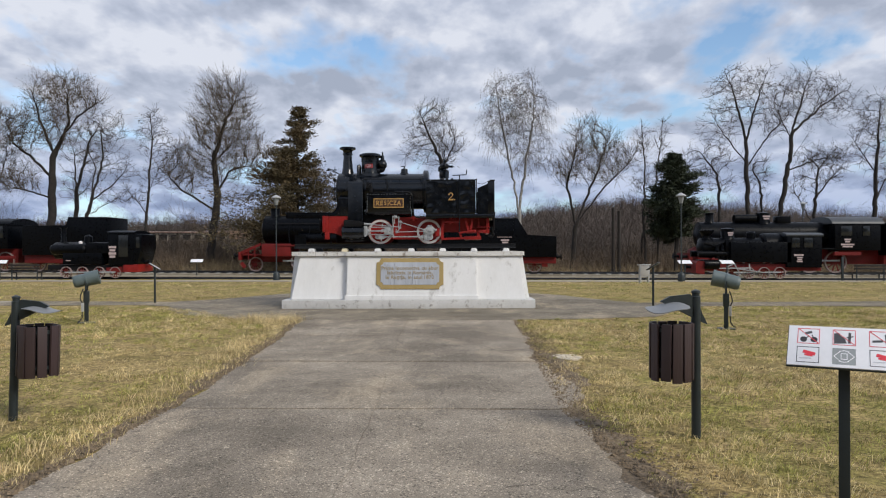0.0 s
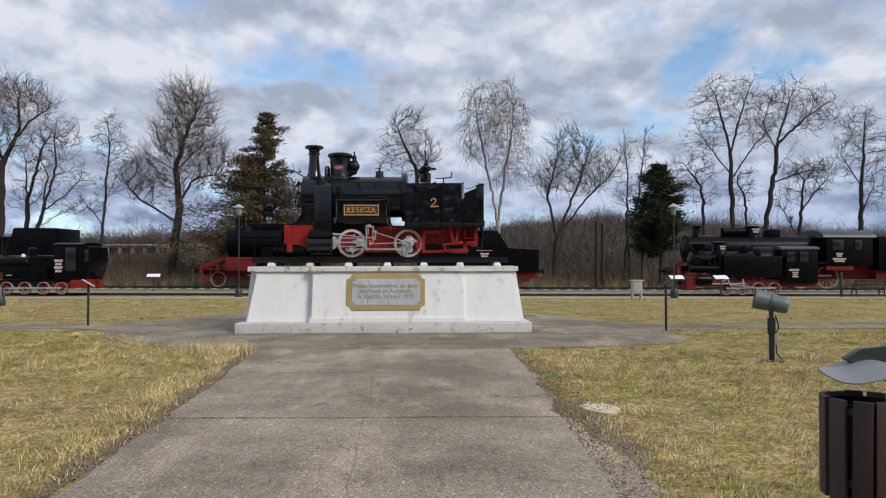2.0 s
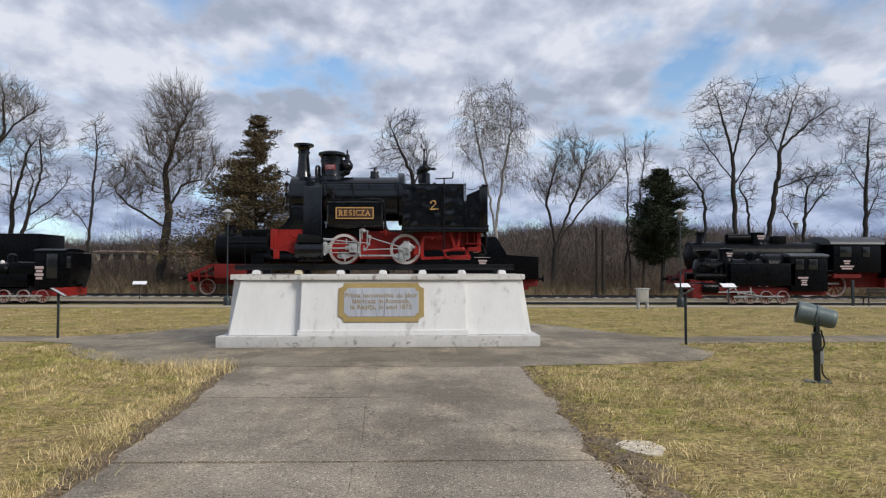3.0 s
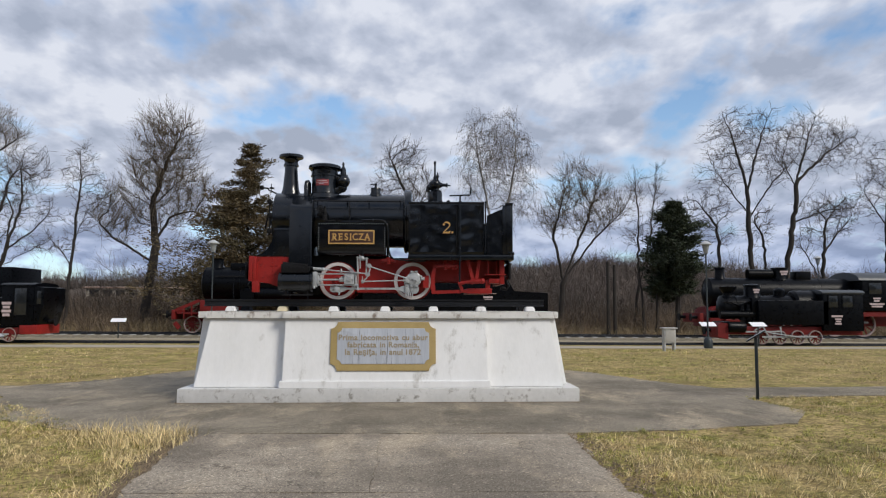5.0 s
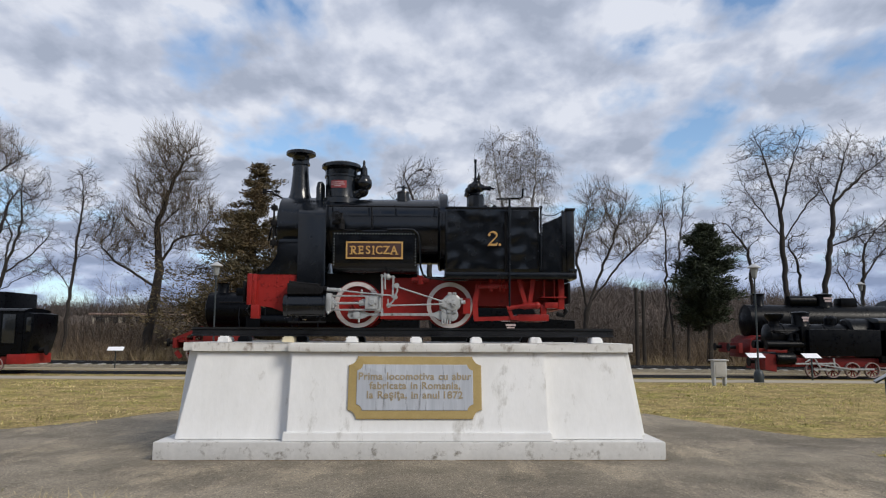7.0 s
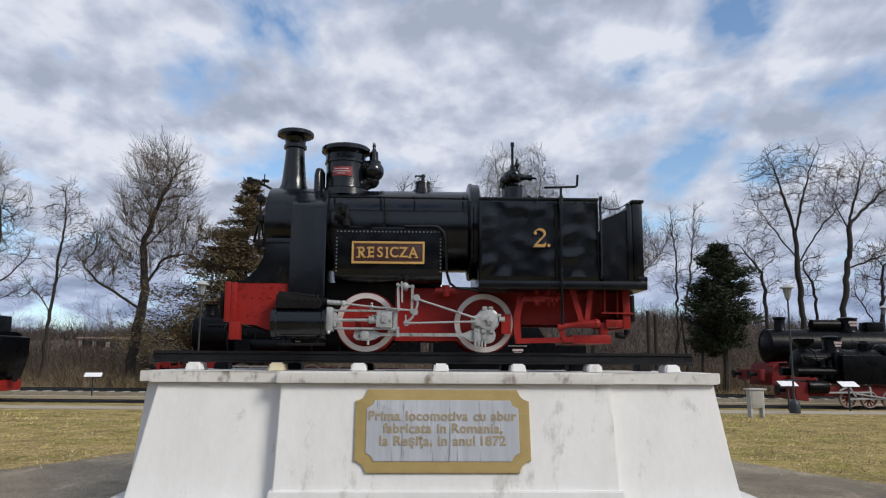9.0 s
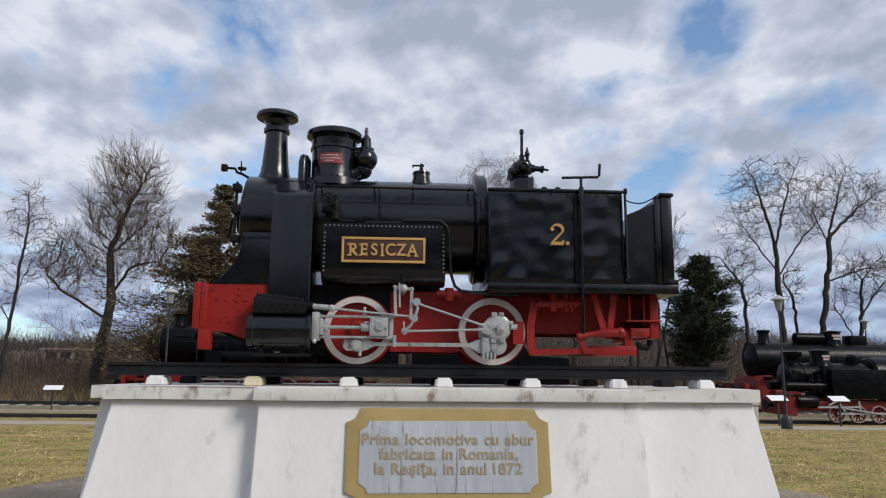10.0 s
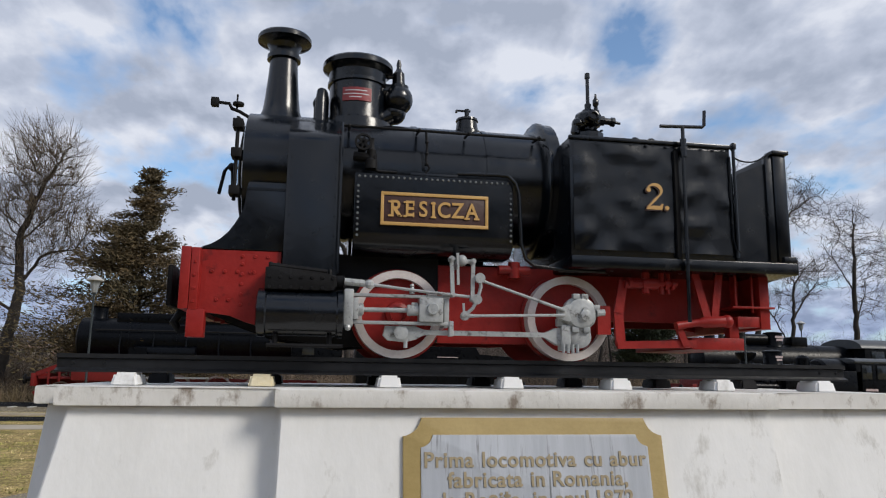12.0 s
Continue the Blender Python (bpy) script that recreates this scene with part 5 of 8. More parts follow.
def serif_word(word, x, z, h, y, step):
    """Raised capitals with slab serifs, one mesh a letter."""
    feet = {"R": (-0.032,), "I": (0,), "A": (-0.040, 0.040)}
    for k, ch in enumerate(word):
        o = loco_text("letter", "P" if ch == "R" else ch, h * 1.38, x + step[k], y, z, M_YELLOW, 0.0025)
        bm = bmesh.new()
        bm.from_mesh(o.data)
        lo, hi, d = -h / 2, h / 2, 0.0042
        if ch == "R":
            bar(bm, (-0.002, 0.0, 0), (0.040, lo + 0.004, 0), 0.026, 2 * d, (0, 0, 1))
            box(bm, 0.026, 0.058, lo, lo + 0.013, -d, d)
        for fx in feet.get(ch, ()):
            box(bm, fx - 0.022, fx + 0.022, lo, lo + 0.013, -d, d)
        if ch in "RI":
            box(bm, feet[ch][0] - 0.022, feet[ch][0] + 0.016, hi - 0.013, hi, -d, d)
        if ch == "E":
            box(bm, -0.048, -0.02, lo, lo + 0.013, -d, d)
            box(bm, -0.048, -0.02, hi - 0.013, hi, -d, d)
            box(bm, 0.026, 0.037, lo, lo + 0.034, -d, d)
            box(bm, 0.026, 0.037, hi - 0.034, hi, -d, d)
        for v in bm.verts:
            v.co.x *= 0.90
        bm.to_mesh(o.data)
        bm.free()
        o.parent, o.matrix_parent_inverse = nameplate, Matrix()


serif_word("RESICZA", -1.87, 2.70, 0.115, 18.803, (-0.29, -0.185, -0.087, -0.012, 0.065, 0.165, 0.27))

def numeral_two(name, x, y, z, h, material, grow):
    """A bold painted figure two with a ball terminal, and its full stop."""
    mid, wide = [], []
    for k in range(13):
        a = radians(168 - 215 * k / 12)
        mid.append((0.27 * math.cos(a) * h + 0.02 * h, 0.215 * h + 0.235 * math.sin(a) * h))
        wide.append((0.055 + 0.085 * math.sin(math.pi * min(1, max(0, (k - 2) / 10.0)))) * h)
    for f in (0.33, 0.66, 1.0):
        mid.append((mid[12][0] * (1 - f) - 0.26 * h * f, mid[12][1] * (1 - f) - 0.43 * h * f))
        wide.append((0.10 - 0.035 * f) * h)
    bm = bmesh.new()
    cols = []
    for k, (px, pz) in enumerate(mid):
        a, b = mid[max(0, k - 1)], mid[min(len(mid) - 1, k + 1)]
        d = Vector((b[0] - a[0], 0, b[1] - a[1])).normalized()
        s = Vector((-d.z, 0, d.x)) * (wide[k] / 2 + grow)
        c, e = Vector((x + px, y, z + pz)), Vector((0, 0.0014, 0))
        cols.append([bm.verts.new(c + s - e), bm.verts.new(c - s - e), bm.verts.new(c - s + e), bm.verts.new(c + s + e)])
    for c0, c1 in zip(cols, cols[1:]):
        for q in range(4):
            bm.faces.new([c0[q], c1[q], c1[(q + 1) % 4], c0[(q + 1) % 4]])
    bm.faces.new(cols[0])
    bm.faces.new(cols[-1][::-1])
    lathe(bm, (x + mid[0][0] + 0.04 * h, y, z + mid[0][1] - 0.02 * h), [(0, -0.0015), (0.085 * h + grow, -0.0015), (0.085 * h + grow, 0.0015)], "y", 18)
    lathe(bm, (x + 0.50 * h, y, z - 0.42 * h), [(0, -0.0015), (0.085 * h + grow, -0.0015), (0.085 * h + grow, 0.0015)], "y", 18)
    g = grow
    prism(bm, [(x - 0.34 * h - g, z - 0.5 * h - g), (x + 0.30 * h + g, z - 0.5 * h - g), (x + 0.36 * h + g, z - 0.28 * h + g), (x + 0.30 * h - g, z - 0.28 * h + g), (x + 0.22 * h, z - 0.36 * h + g), (x - 0.05 * h, z - 0.35 * h + g), (x - 0.24 * h, z - 0.41 * h + g)], "y", y - 0.0012, y + 0.0012)
    bmesh.ops.recalc_face_normals(bm, faces=bm.faces)
    return lp(name, bm, material)


numeral_two("numeral_shadow", -0.262, 18.6575, 2.852, 0.20, M_BROWN, 0.006)
numeral_two("numeral", -0.257, 18.6525, 2.855, 0.20, M_YELLOW, 0.0)
# feed pipe in front of the tank
bm = bmesh.new()
tube(bm, [(-1.70, 18.86, 3.0), (-1.40, 18.84, 3.0), (-1.33, 18.80, 2.985), (-1.275, 18.79, 2.93), (-1.25, 18.79, 2.85), (-1.235, 18.79, 2.48), (-1.20, 18.79, 2.37), (-1.14, 18.79, 2.325), (-0.90, 18.79, 2.30), (-0.60, 18.79, 2.295)], 0.015, 10)
lp("feed_pipe", bm, M_BLACK)

# cab tank and rear bunker
rng = random.Random(7)
bm = bmesh.new()
box(bm, -0.895, 0.385, 18.68, mirrored(18.68), 2.395, 3.285, 0.012)
top_v = list(bm.verts)
rivets(bm, [(-0.84 + 0.105 * k, 18.679, 2.425) for k in range(12)] + [(-0.84 + 0.15 * k, 18.679, 3.255) for k in range(9)] + [(0.36, 18.679, 2.5 + 0.15 * k) for k in range(6)], 0.008)
lp("cab_tank", bm, M_BLACK)
bm = bmesh.new()
N = 26
grid = [[bm.verts.new((-0.87 + 1.235 * i / N, 18.678 - 0.004 - 0.026 * max(0, noise.noise((i * 0.30, j * 0.33, 4.0))) - 0.006 * noise.noise((i * 0.9, j * 0.9, 8.0)) ** 2, 2.44 + 0.80 * j / 18)) for j in range(19)] for i in range(N + 1)]
for i in range(N):
    for j in range(18):
        bm.faces.new([grid[i][j], grid[i + 1][j], grid[i + 1][j + 1], grid[i][j + 1]])
edge = [grid[i][0] for i in range(N + 1)] + [grid[N][j] for j in range(1, 19)] + [grid[i][18] for i in range(N - 1, -1, -1)] + [grid[0][j] for j in range(17, 0, -1)]
back = [bm.verts.new((v.co.x, 18.682, v.co.z)) for v in edge]
for k in range(len(edge)):
    bm.faces.new([edge[k], back[k], back[(k + 1) % len(edge)], edge[(k + 1) % len(edge)]])
lp("cab_side_plate", bm, M_BLACK, None, "dented black side plate")
bm = bmesh.new()
box(bm, -0.90, 0.885, 18.655, mirrored(18.655), 2.305, 2.395, 0.012)
lp("floor_beam", bm, M_BLACK)
bm = bmesh.new()
box(bm, -0.90, 0.39, 18.665, 18.70, 3.265, 3.295, 0.006)
for hx in (-0.35, -0.22):
    lathe(bm, (hx, 18.75, 0), [(0.03, 3.28), (0.03, 3.32), (0.02, 3.33)], "z", 10)
for hx in (-0.42, -0.30, -0.14, 0.02, 0.14, 0.24, 0.32):
    lathe(bm, (hx, 18.672, 3.245), [(0.0, -0.012), (0.010, -0.012), (0.012, 0.0)], "y", 8)
lp("top_rim", bm, M_BLACK)
bm = bmesh.new()
box(bm, -0.09, -0.055, 18.645, 18.675, 2.40, 3.22, 0.008)
lp("column_guide", bm, M_SOOT)
bm = bmesh.new()
prism(bm, [(0.435, 2.395), (0.76, 2.395), (0.76, 3.21), (0.435, 3.07)], "y", 18.735, 18.755)
lp("bunker_side", bm, M_BLACK)
bm = bmesh.new()
prism(bm, [(0.435, 2.395), (0.76, 2.395), (0.76, 3.21), (0.435, 3.07)], "y", mirrored(18.755), mirrored(18.735))
lp("bunker_side", bm, M_BLACK)
bm = bmesh.new()
box(bm, 0.755, 0.875, 18.70, mirrored(18.70), 2.395, 3.27, 0.035)
box(bm, 0.70, 0.76, 18.715, 18.76, 2.395, 3.25, 0.01)
lp("rear_plate", bm, M_BLACK)
bm = bmesh.new()
box(bm, 0.745, 0.885, 18.68, 18.79, 3.25, 3.285, 0.01)
lp("corner_cap", bm, M_BLACK)
bm = bmesh.new()
box(bm, 0.79, 0.895, 18.68, 18.80, 2.395, 2.45, 0.008)
lp("corner_foot", bm, M_BLACK)
bm = bmesh.new()
tube(bm, [(0.405, 18.665, 3.29), (0.405, 18.665, 2.50), (0.395, 18.665, 2.42)], 0.013, 8)
tube(bm, [(0.368, 18.66, 3.20), (0.368, 18.66, 2.56), (0.385, 18.66, 2.48), (0.42, 18.66, 2.46)], 0.008, 6)
box(bm, 0.395, 0.425, 18.65, 18.69, 3.26, 3.31, 0.004)
lp("grab_rail", bm, M_BLACK)
bm = bmesh.new()
tube(bm, [(0.42, 18.68, 3.20)] + [(0.42 + 0.30 * k / 6, 18.69, 3.20 + 0.055 * (k / 6) - 0.05 * math.sin(math.pi * k / 6)) for k in range(1, 7)], 0.006, 6)
lp("safety_chain", bm, M_SOOT)
# hand brake column
bm = bmesh.new()
tube(bm, [(-0.035, 18.62, 1.93), (-0.03, 18.62, 2.6), (-0.025, 18.62, 3.40)], 0.014, 10)
lathe(bm, (-0.025, 18.62, 0), [(0.024, 3.16), (0.024, 3.30)], "z", 12)
box(bm, -0.055, 0.005, 18.615, 18.685, 3.20, 3.24, 0.004)
box(bm, -0.055, 0.005, 18.615, 18.665, 2.33, 2.37, 0.004)
column = lp("brake_column", bm, M_BLACK)
bm = bmesh.new()
tube(bm, [(-0.205, 18.62, 3.39), (0.135, 18.62, 3.405), (0.150, 18.62, 3.42), (0.158, 18.62, 3.535)], 0.013, 10)
lp("brake_crank", bm, M_BLACK, column)

# frames, beams and buffers
for s in (0, 1):
    ya, yb = (19.09, 19.115) if s == 0 else (mirrored(19.115), mirrored(19.09))
    bm = bmesh.new()
    prism(bm, [(-1.80, 2.345), (0.70, 2.345), (0.70, 1.93), (0.44, 1.96), (0.02, 1.955), (-0.44, 1.96), (-0.50, 1.83), (-0.62, 1.80), (-1.22, 1.765), (-1.80, 1.765)], "y", ya, yb)
    lp("main_frame", bm, M_RED)
    bm = bmesh.new()
    prism(bm, [(-3.42, 2.40), (-1.795, 2.40), (-1.795, 1.77), (-2.50, 1.72), (-3.0, 1.78), (-3.42, 1.93)], "y", ya, yb)
    lp("front_frame", bm, M_SOOT)
    ya, yb = (18.875, 18.905) if s == 0 else (mirrored(18.905), mirrored(18.875))
    bm = bmesh.new()
    prism(bm, [(-3.48, 2.365), (-2.94, 2.365), (-2.94, 1.85), (-3.06, 1.845), (-3.16, 1.872), (-3.27, 1.915), (-3.40, 1.93), (-3.48, 1.93)], "y", ya, yb)
    if s == 0:
        rivets(bm, [(-3.20 + 0.085 * k, 18.874, 2.325) for k in range(3)] + [(-3.40 + 0.085 * k, 18.874, 2.215) for k in range(4)] + [(-3.20, 18.874, 2.27 - 0.07 * k) for k in range(5)] + [(-3.36, 18.874, 2.02), (-3.28, 18.874, 2.02), (-3.02, 18.874, 2.22), (-3.12, 18.874, 2.215)], 0.015)
    lp("front_plate", bm, M_RED)
bm = bmesh.new()
box(bm, -3.60, -3.535, 18.82, mirrored(18.82), 1.95, 2.375, 0.006)
lp("front_beam", bm, M_RED)
for s in (18.82, mirrored(18.92)):
    bm = bmesh.new()
    box(bm, -3.532, -3.475, s, s + 0.1, 1.945, 2.37, 0.006)
    if s < CY:
        box(bm, -3.54, -3.425, s + 0.003, s + 0.097, 1.762, 1.95, 0.006)
    rivets(bm, [(-3.505, s - 0.001, 2.0 + 0.09 * k) for k in range(4)], 0.012)
    lp("beam_foot", bm, M_RED)
for bx, d in ((-3.60, -1), (0.74, 1)):
    bm = bmesh.new()
    lathe(bm, (bx, CY, 2.16), [(0.09, 0), (0.09, 0.13 * d)], "x", 20)
    box(bm, min(bx + 0.12 * d, bx + 0.16 * d), max(bx + 0.12 * d, bx + 0.16 * d), CY - 0.26, CY + 0.26, 2.0, 2.30, 0.012)
    buffer = lp("buffer", bm, M_SOOT)
    bm = bmesh.new()
    tube(bm, [(bx, CY, 1.98), (bx + 0.10 * d, CY, 1.97), (bx + 0.14 * d, CY, 1.90), (bx + 0.10 * d, CY, 1.84), (bx, CY, 1.86)], 0.035, 10)
    lp("coupling_hook", bm, M_SOOT, buffer)
bm = bmesh.new()
box(bm, 0.66, 0.74, 18.83, mirrored(18.83), 1.905, 2.31, 0.006)
lp("rear_beam", bm, M_RED)
bm = bmesh.new()
box(bm, 0.455, 0.475, 18.83, 18.90, 2.06, 2.31, 0.003)
box(bm, 0.60, 0.615, 18.84, 18.86, 2.03, 2.31, 0.003)
box(bm, 0.42, 0.765, 18.80, 19.10, 2.06, 2.075, 0.002)
box(bm, 0.475, 0.66, 18.84, 19.09, 1.92, 2.0, 0.004)
lp("footstep_bracket", bm, M_RED)
bm = bmesh.new()
box(bm, 0.10, 0.53, 18.86, 19.86, 1.745, 1.835, 0.006)
box(bm, 0.42, 0.50, 18.87, 18.95, 1.83, 1.97, 0.006)
lp("ashpan_box", bm, M_RED)
bm = bmesh.new()
bar(bm, (-0.44, 18.84, 2.24), (-0.485, 18.84, 2.0), 0.07, 0.03)
bar(bm, (-0.485, 18.844, 2.01), (-0.47, 18.844, 1.76), 0.07, 0.03)
bar(bm, (-0.50, 18.836, 1.765), (0.12, 18.836, 1.785), 0.055, 0.03)
bar(bm, (-0.60, 18.85, 2.05), (-0.60, 18.85, 1.84), 0.10, 0.05)
lp("spring_hanger", bm, M_RED)
bm = bmesh.new()
bar(bm, (0.115, 18.80, 2.31), (0.205, 18.80, 1.97), 0.058, 0.02)
lp("hanger_bar", bm, M_RED)
bm = bmesh.new()
bar(bm, (0.31, 18.80, 2.31), (0.26, 18.80, 1.97), 0.058, 0.02)
lp("hanger_bar", bm, M_RED)
bm = bmesh.new()
tube(bm, [(-0.05, 18.80, 1.91), (0.05, 18.80, 1.93), (0.15, 18.80, 1.942), (0.17, 18.80, 1.945), (0.36, 18.80, 1.957)], [0.034, 0.028, 0.03, 0.042, 0.042], 14)
ball(bm, (0.36, 18.80, 1.957), 0.05, 14)
bar(bm, (-0.02, 18.82, 1.90), (0.03, 18.82, 1.77), 0.05, 0.03)
lp("brake_shaft", bm, M_RED)
bm = bmesh.new()
tube(bm, [(-0.44, 18.82, 2.215), (-0.30, 18.82, 2.22)], 0.032, 12)
tube(bm, [(-0.30, 18.82, 2.22), (-0.18, 18.82, 2.225)], 0.045, 12)
tube(bm, [(-0.18, 18.82, 2.225), (-0.02, 18.82, 2.232)], 0.026, 12)
injector = lp("injector", bm, M_RED)
for vx, r in ((-0.27, 0.03), (-0.145, 0.02), (-0.09, 0.014)):
    bm = bmesh.new()
    tube(bm, [(vx, 18.82, 2.15), (vx, 18.82, 2.325)], r, 10)
    lp("valve_stem", bm, M_RED, injector)
for vx in (-0.40, -0.06, -0.11):
    bm = bmesh.new()
    lathe(bm, (0, 18.82, 2.224), [(0.042, vx - 0.012), (0.042, vx + 0.012)], "x", 12)
    lp("collar_nut", bm, M_RED, injector)
bm = bmesh.new()
tube(bm, [(-1.36, 18.98, 2.31), (-1.12, 18.98, 2.31)], 0.035, 12)
tube(bm, [(-1.24, 18.98, 2.25), (-1.24, 18.98, 2.37)], 0.045, 12)
lp("check_valve", bm, M_RED)
bm = bmesh.new()
box(bm, -2.5, 0.6, 19.16, 19.80, 2.26, 2.37)
lp("firebox_underside", bm, M_SOOT)

# wheels on their axles
for wx in (-2.105, -0.83):
    for side in (0, 1):
        def wy(y):
            return y if side == 0 else mirrored(y)
        d = 1 if side == 0 else -1
        bm = bmesh.new()
        lathe(bm, (wx, wy(19.01), 1.96), [(0.262, -0.01 * d), (0.25, 0.012 * d), (0.10, 0.0), (0.085, -0.04 * d), (0.055, -0.055 * d), (0.05, -0.03 * d), (0, -0.03 * d)], "y", 36)
        wheel = lp("wheel", bm, M_RED, None, "red disc wheel with white tyre")
        bm = bmesh.new()
        ring(bm, (wx, 0, 1.96), 0.316, 0.260, wy(18.945), wy(19.055), 48)
        lp("tyre", bm, M_WHEEL, wheel, "white-painted tyre")
        bm = bmesh.new()
        ring(bm, (wx, 0, 1.96), 0.338, 0.25, wy(19.055), wy(19.075), 48)
        lp("flange", bm, M_RED, wheel)
    bm = bmesh.new()
    tube(bm, [(wx, 19.0, 1.96), (wx, mirrored(19.0), 1.96)], 0.06, 14)
    lp("axle", bm, M_SOOT)

# cylinders and valve gear
for side in (0, 1):
    def cyv(y):
        return y if side == 0 else mirrored(y)
    bm = bmesh.new()
    lathe(bm, (0, cyv(18.80), 1.935), [(0.13, -3.08), (0.165, -3.07), (0.165, -3.02), (0.155, -3.01), (0.155, -2.55), (0.165, -2.54), (0.165, -2.505), (0.12, -2.50)], "x", 32)
    lp("cylinder", bm, M_BLACK)
    bm = bmesh.new()
    prism(bm, [(-3.03, 2.085), (-2.58, 2.085), (-2.55, 2.12), (-2.56, 2.19), (-2.62, 2.205), (-2.98, 2.245), (-3.03, 2.235)], "y", min(cyv(18.70), cyv(19.05)), max(cyv(18.70), cyv(19.05)), 0.012)
    for k in range(4):
        bar(bm, (-2.97 + 0.11 * k, cyv(18.71), 2.225 - 0.008 * k), (-2.97 + 0.11 * k, cyv(19.0), 2.265 - 0.008 * k), 0.035, 0.03, (1, 0, 0))
    tube(bm, [(-3.0, cyv(18.72), 2.25), (-2.62, cyv(18.72), 2.215)], 0.018, 8)
    tube(bm, [(-2.60, cyv(18.82), 2.155), (-2.50, cyv(18.80), 2.155)], 0.05, 14)
    for k in range(9):
        lathe(bm, (-3.0 + 0.05 * k, cyv(18.74), 0), [(0.014, 2.20), (0.014, 2.268 - 0.005 * k), (0.009, 2.275 - 0.005 * k), (0, 2.275 - 0.005 * k)], "z", 8)
    for z in (2.10, 2.17):
        rivets(bm, [(-3.0 + 0.07 * k, cyv(18.70), z) for k in range(7)], 0.014, (0, -1 if side == 0 else 1, 0))
    lp("valve_chest", bm, M_SOOT)
for k in range(2):
    bm = bmesh.new()
    tube(bm, [(-2.95 + 0.36 * k, 18.76, 1.71), (-2.95 + 0.36 * k, 18.76, 1.80)], 0.018, 8)
    lp("drain_cock", bm, M_SOOT)
bm = bmesh.new()
tube(bm, [(-3.0, 18.72, 1.715), (-2.5, 18.72, 1.715)], 0.014, 8)
lp("drain_pipe", bm, M_SOOT)
bm = bmesh.new()
box(bm, -2.50, -2.435, 18.70, 18.88, 1.85, 2.105, 0.012)
box(bm, -2.435, -2.40, 18.73, 18.85, 1.90, 2.05, 0.01)
lathe(bm, (0, 18.79, 1.972), [(0.045, -2.41), (0.045, -2.37), (0.03, -2.36)], "x", 14)
ball(bm, (-2.47, 18.69, 1.84), 0.022, 8)
lp("cylinder_cover", bm, M_ROD)
for z, x0, x1 in ((2.072, -2.435, -1.76), (1.884, -2.435, -1.735)):
    bm = bmesh.new()
    box(bm, x0, x1, 18.76, 18.82, z - 0.011, z + 0.011, 0.004)
    lp("slide_bar", bm, M_ROD)
bm = bmesh.new()
box(bm, -1.765, -1.735, 18.75, 18.83, 1.80, 1.905, 0.004)
box(bm, -1.80, -1.765, 18.77, 19.1, 1.86, 2.10, 0.004)
lp("slide_bar_bracket", bm, M_ROD)
bm = bmesh.new()
tube(bm, [(-2.38, 18.79, 1.972), (-2.02, 18.79, 1.975)], 0.017, 12)
lp("piston_rod", bm, M_ROD)
bm = bmesh.new()
lathe(bm, (0, 18.79, 1.975), [(0.036, -2.06), (0.04, -2.05), (0.036, -1.97)], "x", 14)
box(bm, -1.98, -1.81, 18.735, 18.85, 1.895, 2.062, 0.008)
lathe(bm, (-1.885, 18.735, 1.985), [(0.042, 0), (0.042, -0.012), (0.036, -0.018)], "y", 20)
box(bm, -2.03, -1.985, 18.77, 18.81, 2.005, 2.03, 0.004)
tube(bm, [(-2.03, 18.77, 2.09), (-2.03, 18.77, 2.135)], [0.022, 0.012], 8)
ball(bm, (-2.03, 18.77, 2.145), 0.016, 8)
lp("crosshead", bm, M_ROD)
bm = bmesh.new()
tube(bm, [(-2.50, 18.76, 2.16), (-2.36, 18.76, 2.15)], 0.026, 10)
ball(bm, (-2.33, 18.75, 2.145), 0.034, 10)
tube(bm, [(-2.33, 18.75, 2.145), (-2.0, 18.75, 2.11), (-1.74, 18.75, 2.088), (-1.58, 18.75, 2.075)], 0.011, 10)
lp("valve_rod", bm, M_ROD)


def lever(x0, z0, x1, z1, y, wide, name):
    bm = bmesh.new()
    bar(bm, (x0, y, z0), (x1, y, z1), wide, 0.022)
    for x, z in ((x0, z0), (x1, z1)):
        lathe(bm, (x, y, z), [(wide * 0.72, -0.02), (wide * 0.72, 0.02)], "y", 16)
        lathe(bm, (x, y, z), [(wide * 0.4, -0.03), (wide * 0.4, -0.015)], "y", 12)
    lp(name, bm, M_ROD)


lever(-1.755, 2.345, -1.745, 2.09, 18.75, 0.027, "rocker_arm")
lever(-1.60, 2.33, -1.605, 2.06, 18.745, 0.027, "rocker_arm")
lever(-1.755, 2.345, -1.60, 2.33, 18.775, 0.028, "rocker_link")
bm = bmesh.new()
bar(bm, (-1.715, 18.735, 2.385), (-1.708, 18.735, 2.16), 0.018, 0.015)
ball(bm, (-1.68, 18.76, 2.335), 0.042, 12)
tube(bm, [(-1.68, 18.76, 2.335), (-1.68, 19.1, 2.335)], 0.025, 10)
lp("rocker_shaft", bm, M_ROD)
bm = bmesh.new()
arc = [(-1.555, 2.215), (-1.545, 2.15), (-1.565, 2.08), (-1.60, 2.0), (-1.655, 1.95), (-1.665, 1.93)]
tube(bm, [(a, 18.735, b) for a, b in arc], 0.013, 8)
lathe(bm, (-1.575, 18.73, 2.06), [(0.036, -0.01), (0.036, 0.012)], "y", 16)
lathe(bm, (-1.555, 18.73, 2.21), [(0.036, -0.02), (0.036, 0.02)], "y", 14)
lathe(bm, (-1.66, 18.73, 1.942), [(0.032, -0.02), (0.032, 0.02)], "y", 14)
